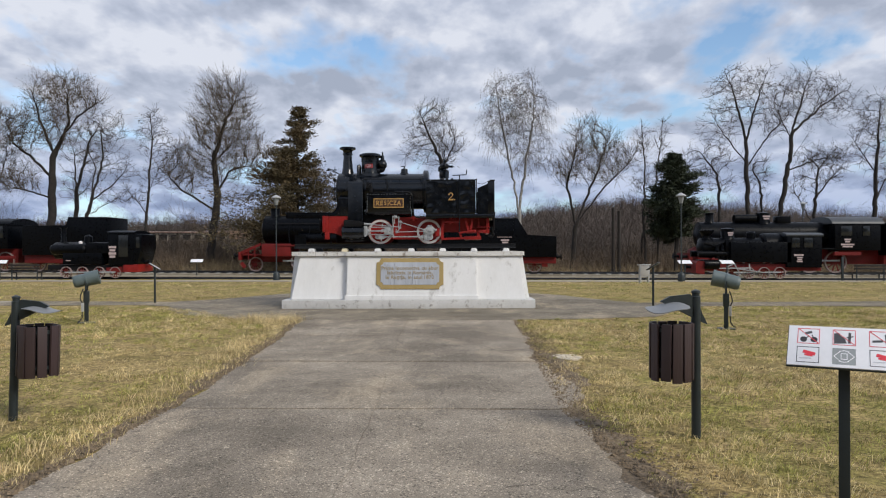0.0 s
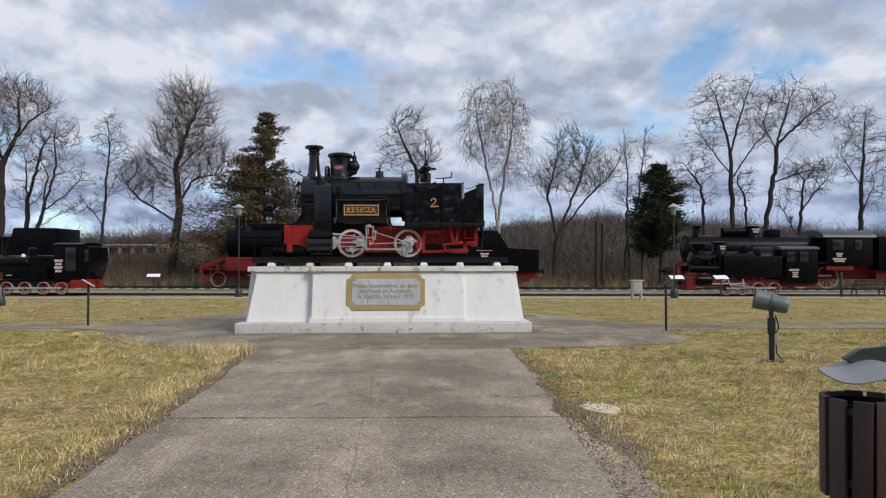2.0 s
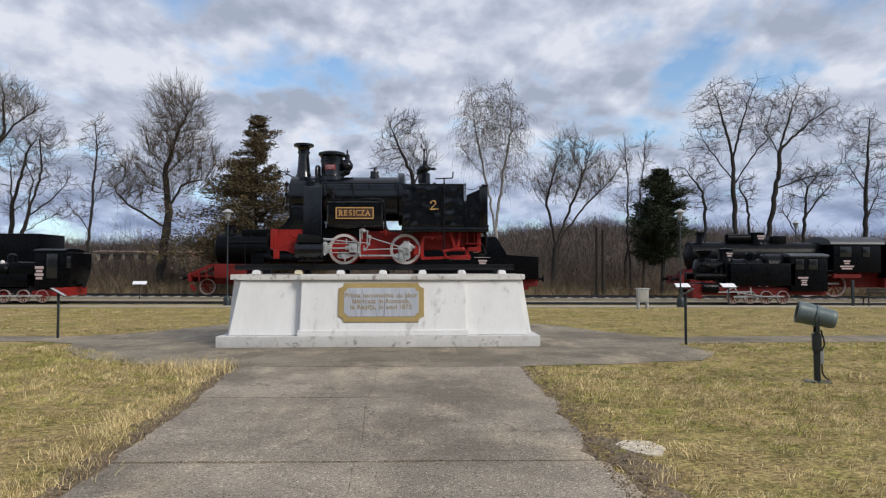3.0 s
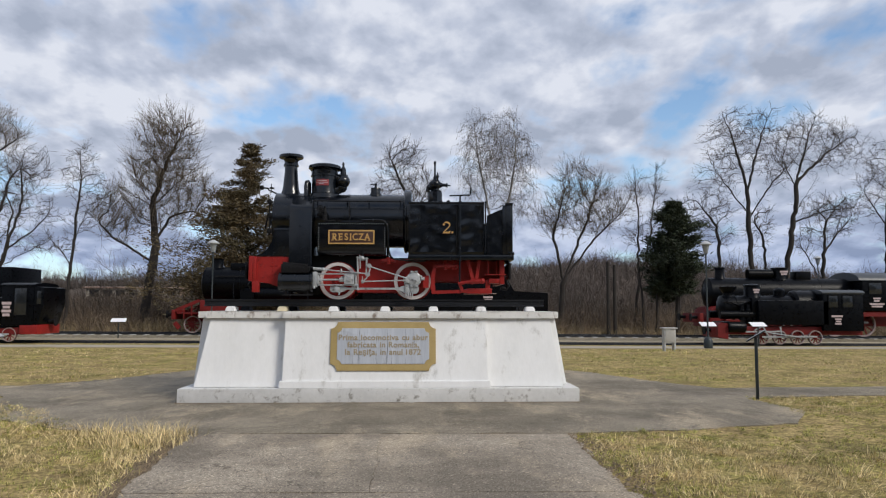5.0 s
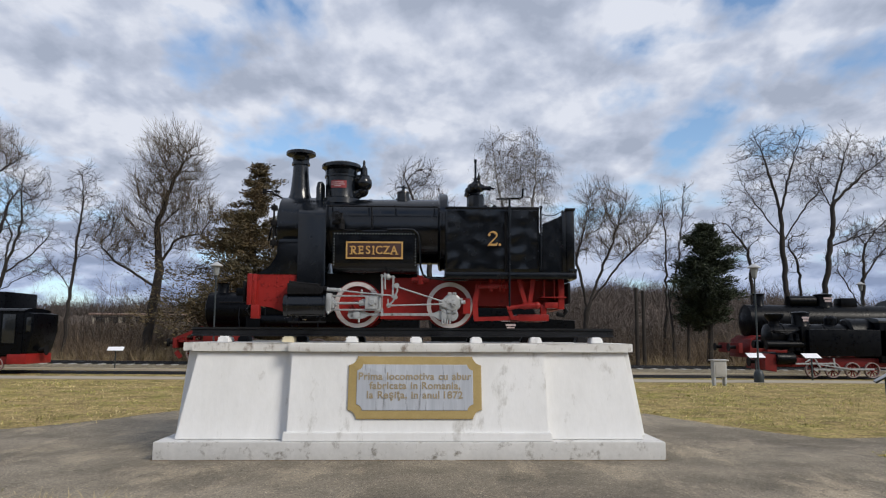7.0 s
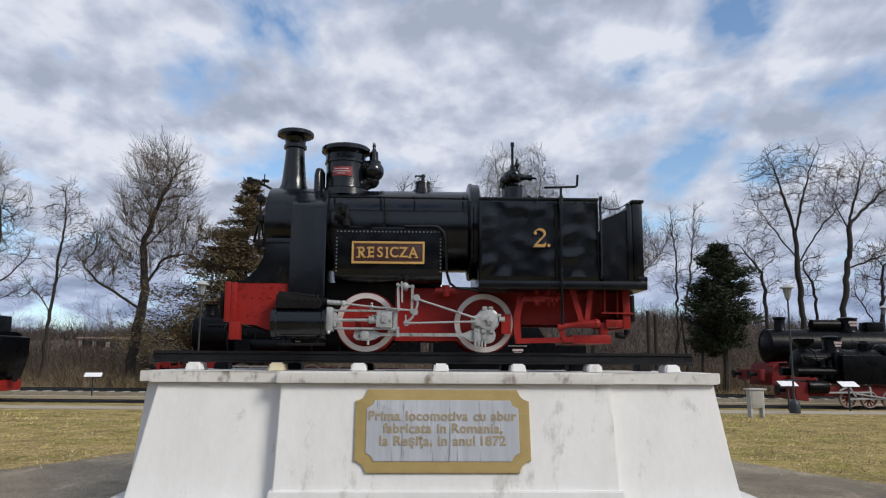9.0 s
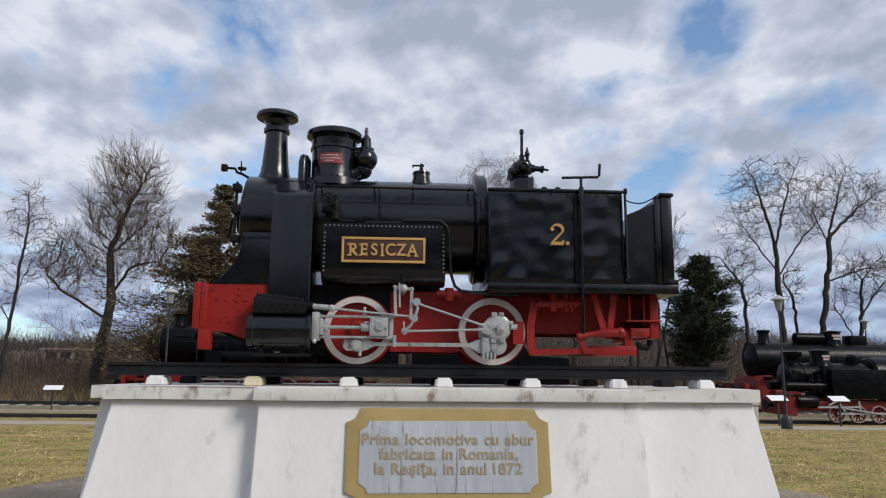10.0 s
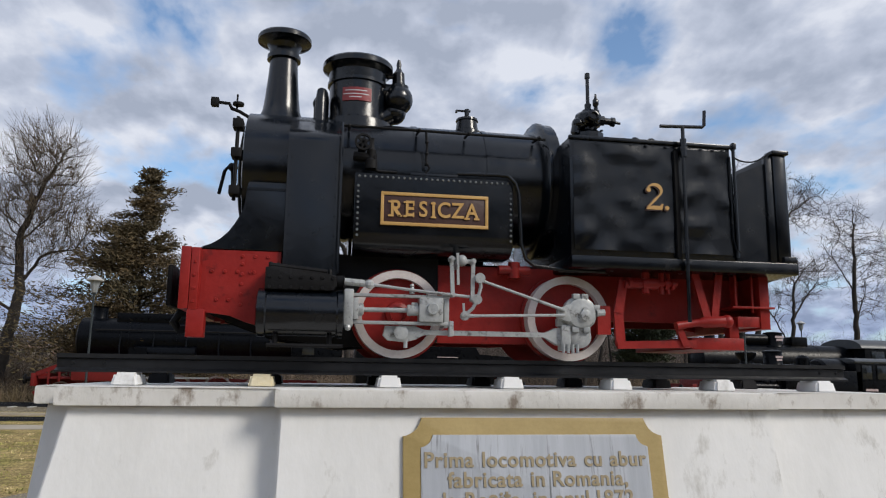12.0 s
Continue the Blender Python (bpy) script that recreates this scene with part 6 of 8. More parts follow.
bar(bm, (-1.665, 18.735, 1.95), (-1.67, 18.735, 2.03), 0.016, 0.012)
lp("expansion_link", bm, M_ROD)
bm = bmesh.new()
tube(bm, [(-1.56, 18.73, 2.205), (-1.50, 18.73, 2.18), (-0.93, 18.735, 2.0)], [0.015, 0.010, 0.012], 10)
lp("eccentric_rod", bm, M_ROD)
bm = bmesh.new()
tube(bm, [(-1.66, 18.73, 1.942), (-1.55, 18.73, 1.945), (-0.93, 18.735, 1.965)], [0.016, 0.010, 0.011], 10)
lp("eccentric_rod", bm, M_ROD)
bm = bmesh.new()
prism(bm, [(-2.21, 1.865), (-2.0, 1.87), (-1.93, 1.836), (-1.06, 1.836), (-0.99, 1.875), (-0.86, 1.89), (-0.86, 1.745), (-0.98, 1.755), (-1.06, 1.814), (-1.93, 1.814), (-1.99, 1.775), (-2.06, 1.755), (-2.19, 1.765), (-2.225, 1.80)], "y", 18.80, 18.845, 0.006)
lathe(bm, (-2.10, 18.80, 1.82), [(0.05, 0), (0.05, -0.02), (0.03, -0.025)], "y", 16)
tube(bm, [(-2.065, 18.80, 1.76), (-2.065, 18.80, 1.715)], 0.014, 8)
lp("coupling_rod", bm, M_ROD)
bm = bmesh.new()
lathe(bm, (-0.80, 18.78, 1.985), [(0.125, 0.05), (0.125, 0.0), (0.105, -0.01), (0.105, -0.03), (0.09, -0.035), (0, -0.036)], "y", 28)
lathe(bm, (-0.775, 18.745, 1.97), [(0.04, 0), (0.04, -0.02), (0.022, -0.025)], "y", 16)
lathe(bm, (-0.775, 18.745, 2.01), [(0.02, 0), (0.02, -0.015)], "y", 12)
prism(bm, [(-0.98, 1.945), (-0.90, 1.92), (-0.86, 1.93), (-0.86, 2.04), (-0.90, 2.045), (-0.98, 2.005)], "y", 18.745, 18.79, 0.004)
for a in (20, 75, 105, 170, 250, 290):
    box(bm, -0.80 + 0.125 * math.cos(radians(a)) - 0.025, -0.80 + 0.125 * math.cos(radians(a)) + 0.025, 18.755, 18.80, 1.985 + 0.125 * math.sin(radians(a)) - 0.02, 1.985 + 0.125 * math.sin(radians(a)) + 0.02, 0.005)
tube(bm, [(-0.68, 18.77, 1.99), (-0.62, 18.77, 1.995)], 0.026, 10)
tube(bm, [(-0.80, 18.78, 1.985), (-0.80, 18.96, 1.985)], 0.06, 14)
lp("eccentric_sheave", bm, M_ROD)
bm = bmesh.new()
box(bm, -0.945, -0.875, 18.77, 18.87, 1.715, 1.90, 0.008)
for k in range(4):
    tube(bm, [(-0.935 + 0.035 * k, 18.765, 1.70), (-0.935 + 0.035 * k, 18.765, 1.76)], 0.012, 8)
lathe(bm, (-0.80, 18.81, 1.82), [(0.085, 0.03), (0.085, -0.02), (0.07, -0.03)], "y", 20)
box(bm, -0.97, -0.86, 18.79, 18.84, 1.89, 1.945, 0.006)
lp("big_end", bm, M_ROD)

# ---- park furniture ----
def litter_bin(m, label, lid_turn, lid_yaw=0):
    """Slatted tub hung on a post with a tilting curved lid. The tub hangs along +x."""
    t = thing("litter_bin", m, label, "litter bin", "litter bins beside the path")
    bm = bmesh.new()
    lathe(bm, (0, 0, 0), [(0.036, -0.1), (0.036, 1.12), (0.03, 1.125), (0.03, 1.145), (0.036, 1.15), (0.034, 1.165), (0, 1.18)], "z", 16)
    part("post", bm, M_POST, t)
    bm = bmesh.new()
    c = 0.202
    lathe(bm, (c, 0, 0), [(0.132, 0.49), (0.139, 0.50), (0.139, 0.895), (0.132, 0.895), (0.132, 0.51), (0, 0.51)], "z", 28)
    liner = part("liner", bm, M_SOOT, t)
    bm = bmesh.new()
    for z in (0.54, 0.85):
        k = 24
        rr = [[bm.verts.new((c + r * math.cos(2 * math.pi * i / k), r * math.sin(2 * math.pi * i / k), h)) for i in range(k)] for r, h in ((0.140, z), (0.145, z), (0.145, z + 0.03), (0.140, z + 0.03))]
        for a in range(4):
            for i in range(k):
                bm.faces.new([rr[a][i], rr[a][(i + 1) % k], rr[(a + 1) % 4][(i + 1) % k], rr[(a + 1) % 4][i]])
    box(bm, 0.03, 0.07, -0.03, 0.03, 0.48, 0.86, 0.004)
    tube(bm, [(0.02, -0.02, 0.9), (0.07, -0.02, 0.88), (0.07, -0.02, 0.82)], 0.01, 6)
    part("hoop", bm, M_POST, liner)
    rg = random.Random(3)
    for i in range(11):
        a = 2 * math.pi * (i + 0.5) / 11
        bm = bmesh.new()
        z0, z1 = 0.475 + rg.uniform(-0.012, 0.012), 0.915 + rg.uniform(-0.003, 0.003)
        box(bm, -0.011, 0.011, -0.038, 0.038, z0, z1, 0.004)
        s = part("slat", bm, M_SLAT, t)
        s.matrix_local = pose(c + 0.157 * math.cos(a), 0.157 * math.sin(a), 0, rg.uniform(-1.2, 1.2), 0, math.degrees(a))
    bm = bmesh.new()
    rows = []
    for i in range(13):
        u = i / 12
        half = 0.13 * math.sqrt(max(0.02, 1 - (2 * u - 1) ** 2)) + 0.015
        x = 0.07 + 0.33 * u
        rows.append([bm.verts.new((x, half * v, 1.065 + 0.018 * math.sin(u * 5.5) - 0.03 * (half * v) ** 2 / 0.05 - off)) for off in (0, 0.006) for v in (-1, -0.5, 0, 0.5, 1)])
    for r0, r1 in zip(rows, rows[1:]):
        for k in range(4):
            bm.faces.new([r0[k], r1[k], r1[k + 1], r0[k + 1]])
            bm.faces.new([r0[5 + k], r0[6 + k], r1[6 + k], r1[5 + k]])
        bm.faces.new([r0[0], r0[5], r1[5], r1[0]])
        bm.faces.new([r0[4], r1[4], r1[9], r0[9]])
    lid = part("lid", bm, M_LID, t, "grey sheet-metal lid")
    lid.matrix_local = pose(0, 0, 0, lid_turn, 0, lid_yaw)
    bm = bmesh.new()
    prism(bm, [(-0.09, 0.90), (-0.03, 0.925), (0.10, 0.99), (0.29, 1.085), (0.21, 1.125), (0.05, 1.14), (-0.02, 1.06), (-0.05, 0.98)], "y", -0.015, 0.015)
    part("lid_bracket", bm, M_POST, t)
    return t


litter_bin(pose(1.855, 5.78, 0, 0, 0, 187), "dark brown slatted litter bin on a post in the grass", -9, -16)
litter_bin(pose(-3.95, 6.30, -0.07, 0, 1.6, 4), "dark brown slatted litter bin on a leaning post", 1)


def floodlight(m, label):
    """Barrel floodlight on a short post; the barrel points along +x and up."""
    t = thing("floodlight", m, label, "floodlight", "floodlights in the lawn")
    bm = bmesh.new()
    box(bm, -0.16, 0.16, -0.13, 0.13, -0.02, 0.018, 0.004)
    part("base_plate", bm, M_POST, t)
    bm = bmesh.new()
    box(bm, -0.04, 0.04, -0.035, 0.035, 0.0, 0.62, 0.006)
    box(bm, -0.055, 0.055, -0.06, 0.06, 0.42, 0.66, 0.01)
    part("post", bm, M_POST, t)
    bm = bmesh.new()
    bar(bm, (0, -0.13, 0.66), (0, -0.13, 0.90), 0.04, 0.01)
    bar(bm, (0, 0.13, 0.66), (0, 0.13, 0.90), 0.04, 0.01)
    box(bm, -0.02, 0.02, -0.135, 0.135, 0.655, 0.67)
    part("yoke", bm, M_POST, t)
    bm = bmesh.new()
    lathe(bm, (0, 0, 0), [(0, -0.25), (0.10, -0.245), (0.122, -0.22), (0.128, -0.18), (0.13, 0.0), (0.145, 0.06), (0.148, 0.20), (0.152, 0.21), (0.152, 0.245), (0.14, 0.25), (0.135, 0.235)], "x", 28)
    barrel = part("barrel", bm, M_SPOT, t, "grey-green painted barrel")
    barrel.matrix_local = pose(0, 0, 0.90, 0, -13, 0)
    bm = bmesh.new()
    lathe(bm, (0, 0, 0), [(0.151, -0.01), (0.151, 0.02)], "x", 28)
    part("strap", bm, M_SPOT, barrel)
    bm = bmesh.new()
    lathe(bm, (0, 0, 0), [(0.136, 0.236), (0.136, 0.24), (0, 0.243)], "x", 28)
    part("lens", bm, M_GLASS, barrel)
    bm = bmesh.new()
    tube(bm, [(-0.06, -0.05, 0.70), (-0.10, -0.09, 0.58), (-0.11, -0.09, 0.50), (-0.07, -0.07, 0.42), (-0.07, -0.07, 0.30), (-0.075, -0.07, 0.12), (-0.12, -0.09, 0.05), (-0.16, -0.10, 0.03)], 0.011, 8)
    part("cable", bm, M_CABLE, t)
    bm = bmesh.new()
    box(bm, -0.095, -0.045, -0.085, -0.04, 0.24, 0.42, 0.005)
    part("junction_box", bm, M_GALV, t)
    return t


floodlight(pose(4.93, 13.62, 0, 0, 0, 160), "grey-green barrel floodlight on a post in the lawn")
floodlight(pose(-7.70, 14.75, 0, 0, 0, 22), "grey-green barrel floodlight tilted up on a post")


def flat(bm, pts, z0, z1):
    prism(bm, pts, "z", z0, z1)


def frame_sq(bm, x, y, w, h, th, z0, z1):
    for a in ((x - w, x + w, y + h - th, y + h), (x - w, x + w, y - h, y - h + th)):
        box(bm, a[0], a[1], a[2], a[3], z0, z1)
    for a in ((x - w, x - w + th, y - h + th, y + h - th), (x + w - th, x + w, y - h + th, y + h - th)):
        box(bm, a[0], a[1], a[2], a[3], z0, z1)


# rules sign with pictograms
rules = thing("notice_sign", pose(1.995, 3.83, 0.165, 0, 0, -28) @ Matrix.Scale(0.89, 4), "white tilted notice board with prohibition pictograms on a post", "sign")
bm = bmesh.new()
box(bm, -0.03, 0.03, -0.02, 0.02, -0.4, 0.90, 0.004)
part("post", bm, M_POST, rules)
BRD = pose(0.0, -0.02, 0.918, 40, 0, 0) @ Matrix.Diagonal((0.87, 1, 1, 1))
bm = bmesh.new()
box(bm, -0.345, 0.345, -0.165, 0.165, -0.012, 0.0, 0.004)
b = part("backing", bm, M_POST, rules)
b.matrix_local = BRD
bm = bmesh.new()
box(bm, -0.34, 0.34, -0.16, 0.16, 0.0, 0.006, 0.002)
b = part("board", bm, M_SIGN, rules, "white printed board")
b.matrix_local = BRD
for k, (cx, cy, red) in enumerate(((-0.215, 0.075, 0), (0.0, 0.075, 0), (0.215, 0.075, 0), (-0.215, -0.075, 1), (0.0, -0.075, 2), (0.215, -0.075, 1))):
    bm = bmesh.new()
    frame_sq(bm, cx, cy, 0.068, 0.062, 0.0035, 0.0061, 0.0075)
    if red == 0:
        bar(bm, (cx - 0.06, cy + 0.055, 0.0068), (cx + 0.06, cy - 0.055, 0.0068), 0.005, 0.001, (0, 0, 1))
    o = part("pictogram_frame", bm, M_SIGNGREY if red == 2 else M_SIGNRED if red == 0 else M_SIGNDARK, rules)
    o.matrix_local = BRD
    bm = bmesh.new()
    if k == 0:
        for wx in (-0.03, 0.034):
            lathe(bm, (cx + wx, cy - 0.028, 0), [(0.022, 0.0064), (0.022, 0.0072), (0.017, 0.0072), (0.017, 0.0064)], "z", 16)
        bar(bm, (cx - 0.03, cy - 0.028, 0.0068), (cx + 0.005, cy + 0.0, 0.0068), 0.006, 0.001, (0, 0, 1))
        bar(bm, (cx + 0.034, cy - 0.028, 0.0068), (cx + 0.02, cy + 0.012, 0.0068), 0.006, 0.001, (0, 0, 1))
        bar(bm, (cx - 0.02, cy + 0.02, 0.0068), (cx + 0.02, cy + 0.035, 0.0068), 0.018, 0.001, (0, 0, 1))
    elif k == 1:
        flat(bm, [(cx - 0.06, cy - 0.052), (cx + 0.015, cy - 0.045), (cx + 0.005, cy - 0.01), (cx - 0.02, cy + 0.01), (cx - 0.03, cy + 0.035), (cx - 0.06, cy + 0.03)], 0.0063, 0.0073)
        bar(bm, (cx + 0.03, cy - 0.045, 0.0068), (cx + 0.034, cy + 0.04, 0.0068), 0.016, 0.001, (0, 0, 1))
        bar(bm, (cx + 0.015, cy + 0.0, 0.0068), (cx + 0.055, cy + 0.012, 0.0068), 0.008, 0.001, (0, 0, 1))
    elif k == 2:
        bar(bm, (cx - 0.05, cy - 0.02, 0.0068), (cx + 0.01, cy - 0.015, 0.0068), 0.016, 0.001, (0, 0, 1))
        bar(bm, (cx + 0.035, cy - 0.045, 0.0068), (cx + 0.03, cy + 0.04, 0.0068), 0.018, 0.001, (0, 0, 1))
    elif red == 1:
        bar(bm, (cx - 0.03, cy + 0.025, 0.0068), (cx + 0.045, cy + 0.005, 0.0068), 0.024, 0.001, (0, 0, 1))
        bar(bm, (cx - 0.02, cy + 0.0, 0.0068), (cx + 0.03, cy - 0.008, 0.0068), 0.014, 0.001, (0, 0, 1))
    else:
        flat(bm, [(cx - 0.066, cy - 0.06), (cx + 0.066, cy - 0.06), (cx + 0.066, cy + 0.06), (cx - 0.066, cy + 0.06)], 0.0061, 0.0068)
    o = part("pictogram", bm, M_SIGNGREY if red == 2 else M_SIGNRED if red == 1 else M_SIGNDARK, rules)
    o.matrix_local = BRD
    bm = bmesh.new()
    if red == 2:
        frame_sq(bm, cx, cy, 0.02, 0.024, 0.005, 0.0069, 0.0076)
        for sx in (-1, 1):
            for sy in (-1, 1):
                bar(bm, (cx + sx * 0.06, cy, 0.0072), (cx + sx * 0.02, cy + sy * 0.04, 0.0072), 0.005, 0.001, (0, 0, 1))
                bar(bm, (cx, cy + sy * 0.045, 0.0072), (cx + sx * 0.03, cy + sy * 0.038, 0.0072), 0.005, 0.001, (0, 0, 1))
    elif red == 1:
        bar(bm, (cx - 0.05, cy - 0.03, 0.0068), (cx + 0.02, cy - 0.028, 0.0068), 0.007, 0.001, (0, 0, 1))
    if bm.faces:
        o = part("pictogram_mark", bm, M_SIGN if red == 2 else M_SIGNFAINT, rules)
        o.matrix_local = BRD
    else:
        bm.free()


def lectern(x, y, turn, label, h=1.0, white=False, w=0.42):
    """A small sloping information panel on a thin post; it slopes down along +x."""
    t = thing("information_panel", pose(x, y, land(x, y), 0, 0, turn), label, "sign", "information panels")
    bm = bmesh.new()
    box(bm, -0.025, 0.025, -0.025, 0.025, -0.1, h - 0.03, 0.004)
    part("post", bm, M_POST, t)
    bm = bmesh.new()
    box(bm, -0.17, 0.17, -w / 2, w / 2, -0.02, 0.0, 0.004)
    panel = part("panel", bm, M_POST, t)
    panel.matrix_local = pose(0, 0, h, 0, 32, 0)
    bm = bmesh.new()
    box(bm, -0.16, 0.16, -w / 2 + 0.01, w / 2 - 0.01, 0.0, 0.006, 0.002)
    part("panel_face", bm, M_SIGN if white else M_GALV, panel)


lectern(-8.62, 20.25, 16, "grey information panel on a black post at the path corner", 1.04, False, 0.32)
lectern(4.83, 18.36, 154, "grey information panel on a black post at the lawn corner", 1.06, False, 0.32)
for sx, sy in ((-15.7, 45.0 - 2.2), (11.3, 36.9), (13.3, 36.6), (-23.6, 36.6)):
    lectern(sx, sy, -80, "white information panel on a post before a locomotive", 0.95, True, 0.72)


def lamp_post(x, y, h, label):
    t = thing("lamp_post", pose(x, y, land(x, y)), label, "lamp post", "park lamps")
    bm = bmesh.new()
    lathe(bm, (0, 0, 0), [(0.16, -0.05), (0.17, 0.02), (0.17, 0.32), (0.12, 0.42), (0.05, 0.46), (0.034, 0.55), (0.028, h - 0.5), (0.06, h - 0.48), (0.06, h - 0.45)], "z", 14)
    part("pole", bm, M_POST, t)
    bm = bmesh.new()
    lathe(bm, (0, 0, 0), [(0.08, h - 0.45), (0.15, h - 0.12), (0.15, h - 0.10)], "z", 8)
    lantern = part("lantern", bm, M_LAMPGLASS, t, "pale lantern glass")
    bm = bmesh.new()
    lathe(bm, (0, 0, 0), [(0.24, h - 0.10), (0.24, h - 0.07), (0.10, h + 0.02), (0.03, h + 0.06)], "z", 16)
    part("hood", bm, M_GALV, lantern)


lamp_post(-9.25, 36.2, 4.25, "slim dark park lamp with a pale lantern")
lamp_post(10.55, 35.0, 4.2, "slim dark park lamp beside the gravel path")
lamp_post(23.4, 50.2, 4.9, "slim dark park lamp behind a locomotive")

cabinet = thing("electric_cabinet", pose(8.15, 32.5, land(8, 32.5), 0, 0, 4), "small pale grey electric cabinet on legs", "electric box")
bm = bmesh.new()
box(bm, -0.21, 0.21, -0.12, 0.12, 0.28, 0.80, 0.01)
part("body", bm, M_GALV, cabinet)
bm = bmesh.new()
box(bm, -0.17, 0.17, -0.135, -0.121, 0.32, 0.76, 0.006)
part("door", bm, M_CONC, cabinet)
bm = bmesh.new()
box(bm, -0.27, 0.27, -0.16, 0.16, 0.80, 0.84, 0.006)
part("roof", bm, M_GALV, cabinet)
for sx in (-0.18, 0.18):
    bm = bmesh.new()
    box(bm, sx - 0.03, sx + 0.03, -0.1, 0.1, -0.05, 0.28, 0.004)
    part("leg", bm, M_GALV, cabinet)

for k, px in enumerate((10.55, 10.95)):
    bm = bmesh.new()
    lathe(bm, (px, 50.5, 0), [(0.13, -0.5), (0.11, 2.0), (0.10, 4.3 - 0.2 * k)], "z", 10)
    solo("timber_post", bm, M_BARK, "weathered dark timber post by the brush", "post", "twin timber posts")
bm = bmesh.new()
box(bm, 18.65, 18.75, 36.0, 36.1, -0.3, 1.05, 0.01)
solo("timber_post", bm, M_POST, "short dark post at the track side", "post")


def bench(x, y, turn, label):
    t = thing("bench", pose(x, y, land(x, y), 0, 0, turn), label, "bench", "benches by the track")
    for k in range(3):
        bm = bmesh.new()
        box(bm, -0.8, 0.8, -0.2 + 0.14 * k, -0.09 + 0.14 * k, 0.42, 0.46, 0.006)
        part("seat_slat", bm, M_BARK, t)
    for k in range(2):
        bm = bmesh.new()
        box(bm, -0.8, 0.8, 0.24 + 0.02 * k, 0.28 + 0.02 * k, 0.58 + 0.15 * k, 0.68 + 0.15 * k, 0.006)
        part("back_slat", bm, M_BARK, t)
    for sx in (-0.65, 0.65):
        bm = bmesh.new()
        box(bm, sx - 0.025, sx + 0.025, -0.2, -0.15, -0.05, 0.42, 0.004)
        box(bm, sx - 0.025, sx + 0.025, 0.2, 0.24, -0.05, 0.85, 0.004)
        box(bm, sx - 0.025, sx + 0.025, -0.2, 0.24, 0.38, 0.42, 0.004)
        part("leg", bm, M_POST, t)


bench(19.9, 36.0, 180, "weathered slatted bench beside the track")
bench(21.9, 36.2, 180, "weathered slatted bench beside the track")
bench(-22.0, 36.3, 180, "weathered slatted bench beside the track")

# ---- locomotives on the tracks behind ----
def spoked(x, y, z, r, parent, material_rim, near=True):
    """A spoked wheel with pale tyre; the face looks to -y."""
    bm = bmesh.new()
    lathe(bm, (x, y, z), [(r * 0.2, -0.05), (r * 0.2, 0.05)], "y", 12)
    for k in range(10):
        a = math.pi * 2 * k / 10
        bar(bm, (x + r * 0.15 * math.cos(a), y, z + r * 0.15 * math.sin(a)), (x + r * 0.9 * math.cos(a), y, z + r * 0.9 * math.sin(a)), r * 0.1, 0.04)
    w = part("wheel", bm, M_REDDARK, parent, "red spoked wheel with pale tyre")
    bm = bmesh.new()
    ring(bm, (x, y, z), r, r * 0.88, -0.06, 0.08, 28)
    part("tyre", bm, material_rim, w)


def plate_bars(parent, x, y, z, w, h, rows):
    """Lettering too small to read, as plain pale bars on a face towards -y."""
    for k in range(rows):
        bm = bmesh.new()
        ww = w * (1 - 0.25 * (k % 2))
        zz = z + h / 2 - (k + 0.5) * h / rows
        box(bm, x - ww / 2, x + ww / 2, y - 0.012, y - 0.004, zz - h / rows * 0.36, zz + h / rows * 0.36)
        part("lettering_bar", bm, M_PLATEPINK, parent)


def cab_part(parent, x0, x1, y0, y1, z0, z1, windows, roof_mat, arch=0.16, over=0.12):
    """A driver's cab with window openings glazed dark and an arched roof."""
    bm = bmesh.new()
    box(bm, x0, x1, y0, y1, z0, z1, 0.02)
    cab = part("cab", bm, M_BACKBLACK, parent)
    bm = bmesh.new()
    sec = [(y0 - 0.06, z1 - 0.03)] + [((y0 + y1) / 2 - (y1 - y0 + 0.12) / 2 * math.cos(math.pi * k / 8), z1 + arch * math.sin(math.pi * k / 8)) for k in range(9)] + [(y1 + 0.06, z1 - 0.03)]
    prism(bm, sec, "x", x0 - over, x1 + over)
    part("cab_roof", bm, roof_mat, parent)
    for wx, wz, ww, wh in windows:
        bm = bmesh.new()
        box(bm, wx - ww / 2, wx + ww / 2, y0 - 0.012, y0 - 0.003, wz - wh / 2, wz + wh / 2, 0.002)
        part("window", bm, M_GLASS, cab)
        bm = bmesh.new()
        frame_sq_y(bm, wx, wz, ww / 2 + 0.03, wh / 2 + 0.03, 0.035, y0 - 0.022, y0 - 0.004)
        part("window_frame", bm, M_BACKBLACK, cab)


def frame_sq_y(bm, x, z, w, h, th, y0, y1):
    box(bm, x - w, x + w, y0, y1, z + h - th, z + h)
    box(bm, x - w, x + w, y0, y1, z - h, z - h + th)
    box(bm, x - w, x - w + th, y0, y1, z - h + th, z + h - th)
    box(bm, x + w - th, x + w, y0, y1, z - h + th, z + h - th)


def buffers(parent, x, d, y, z, half):
    for s in (-1, 1):
        bm = bmesh.new()
        lathe(bm, (x, y + s * half, z), [(0.09, 0), (0.08, 0.3 * d), (0.2, 0.32 * d), (0.2, 0.37 * d)], "x", 16)
        part("buffer", bm, M_SOOT, parent)


def rods(parent, x0, x1, y, z, th=0.07):
    bm = bmesh.new()
    bar(bm, (x0, y, z), (x1, y, z + 0.02), th, 0.05)
    part("coupling_rod", bm, M_ROD, parent)


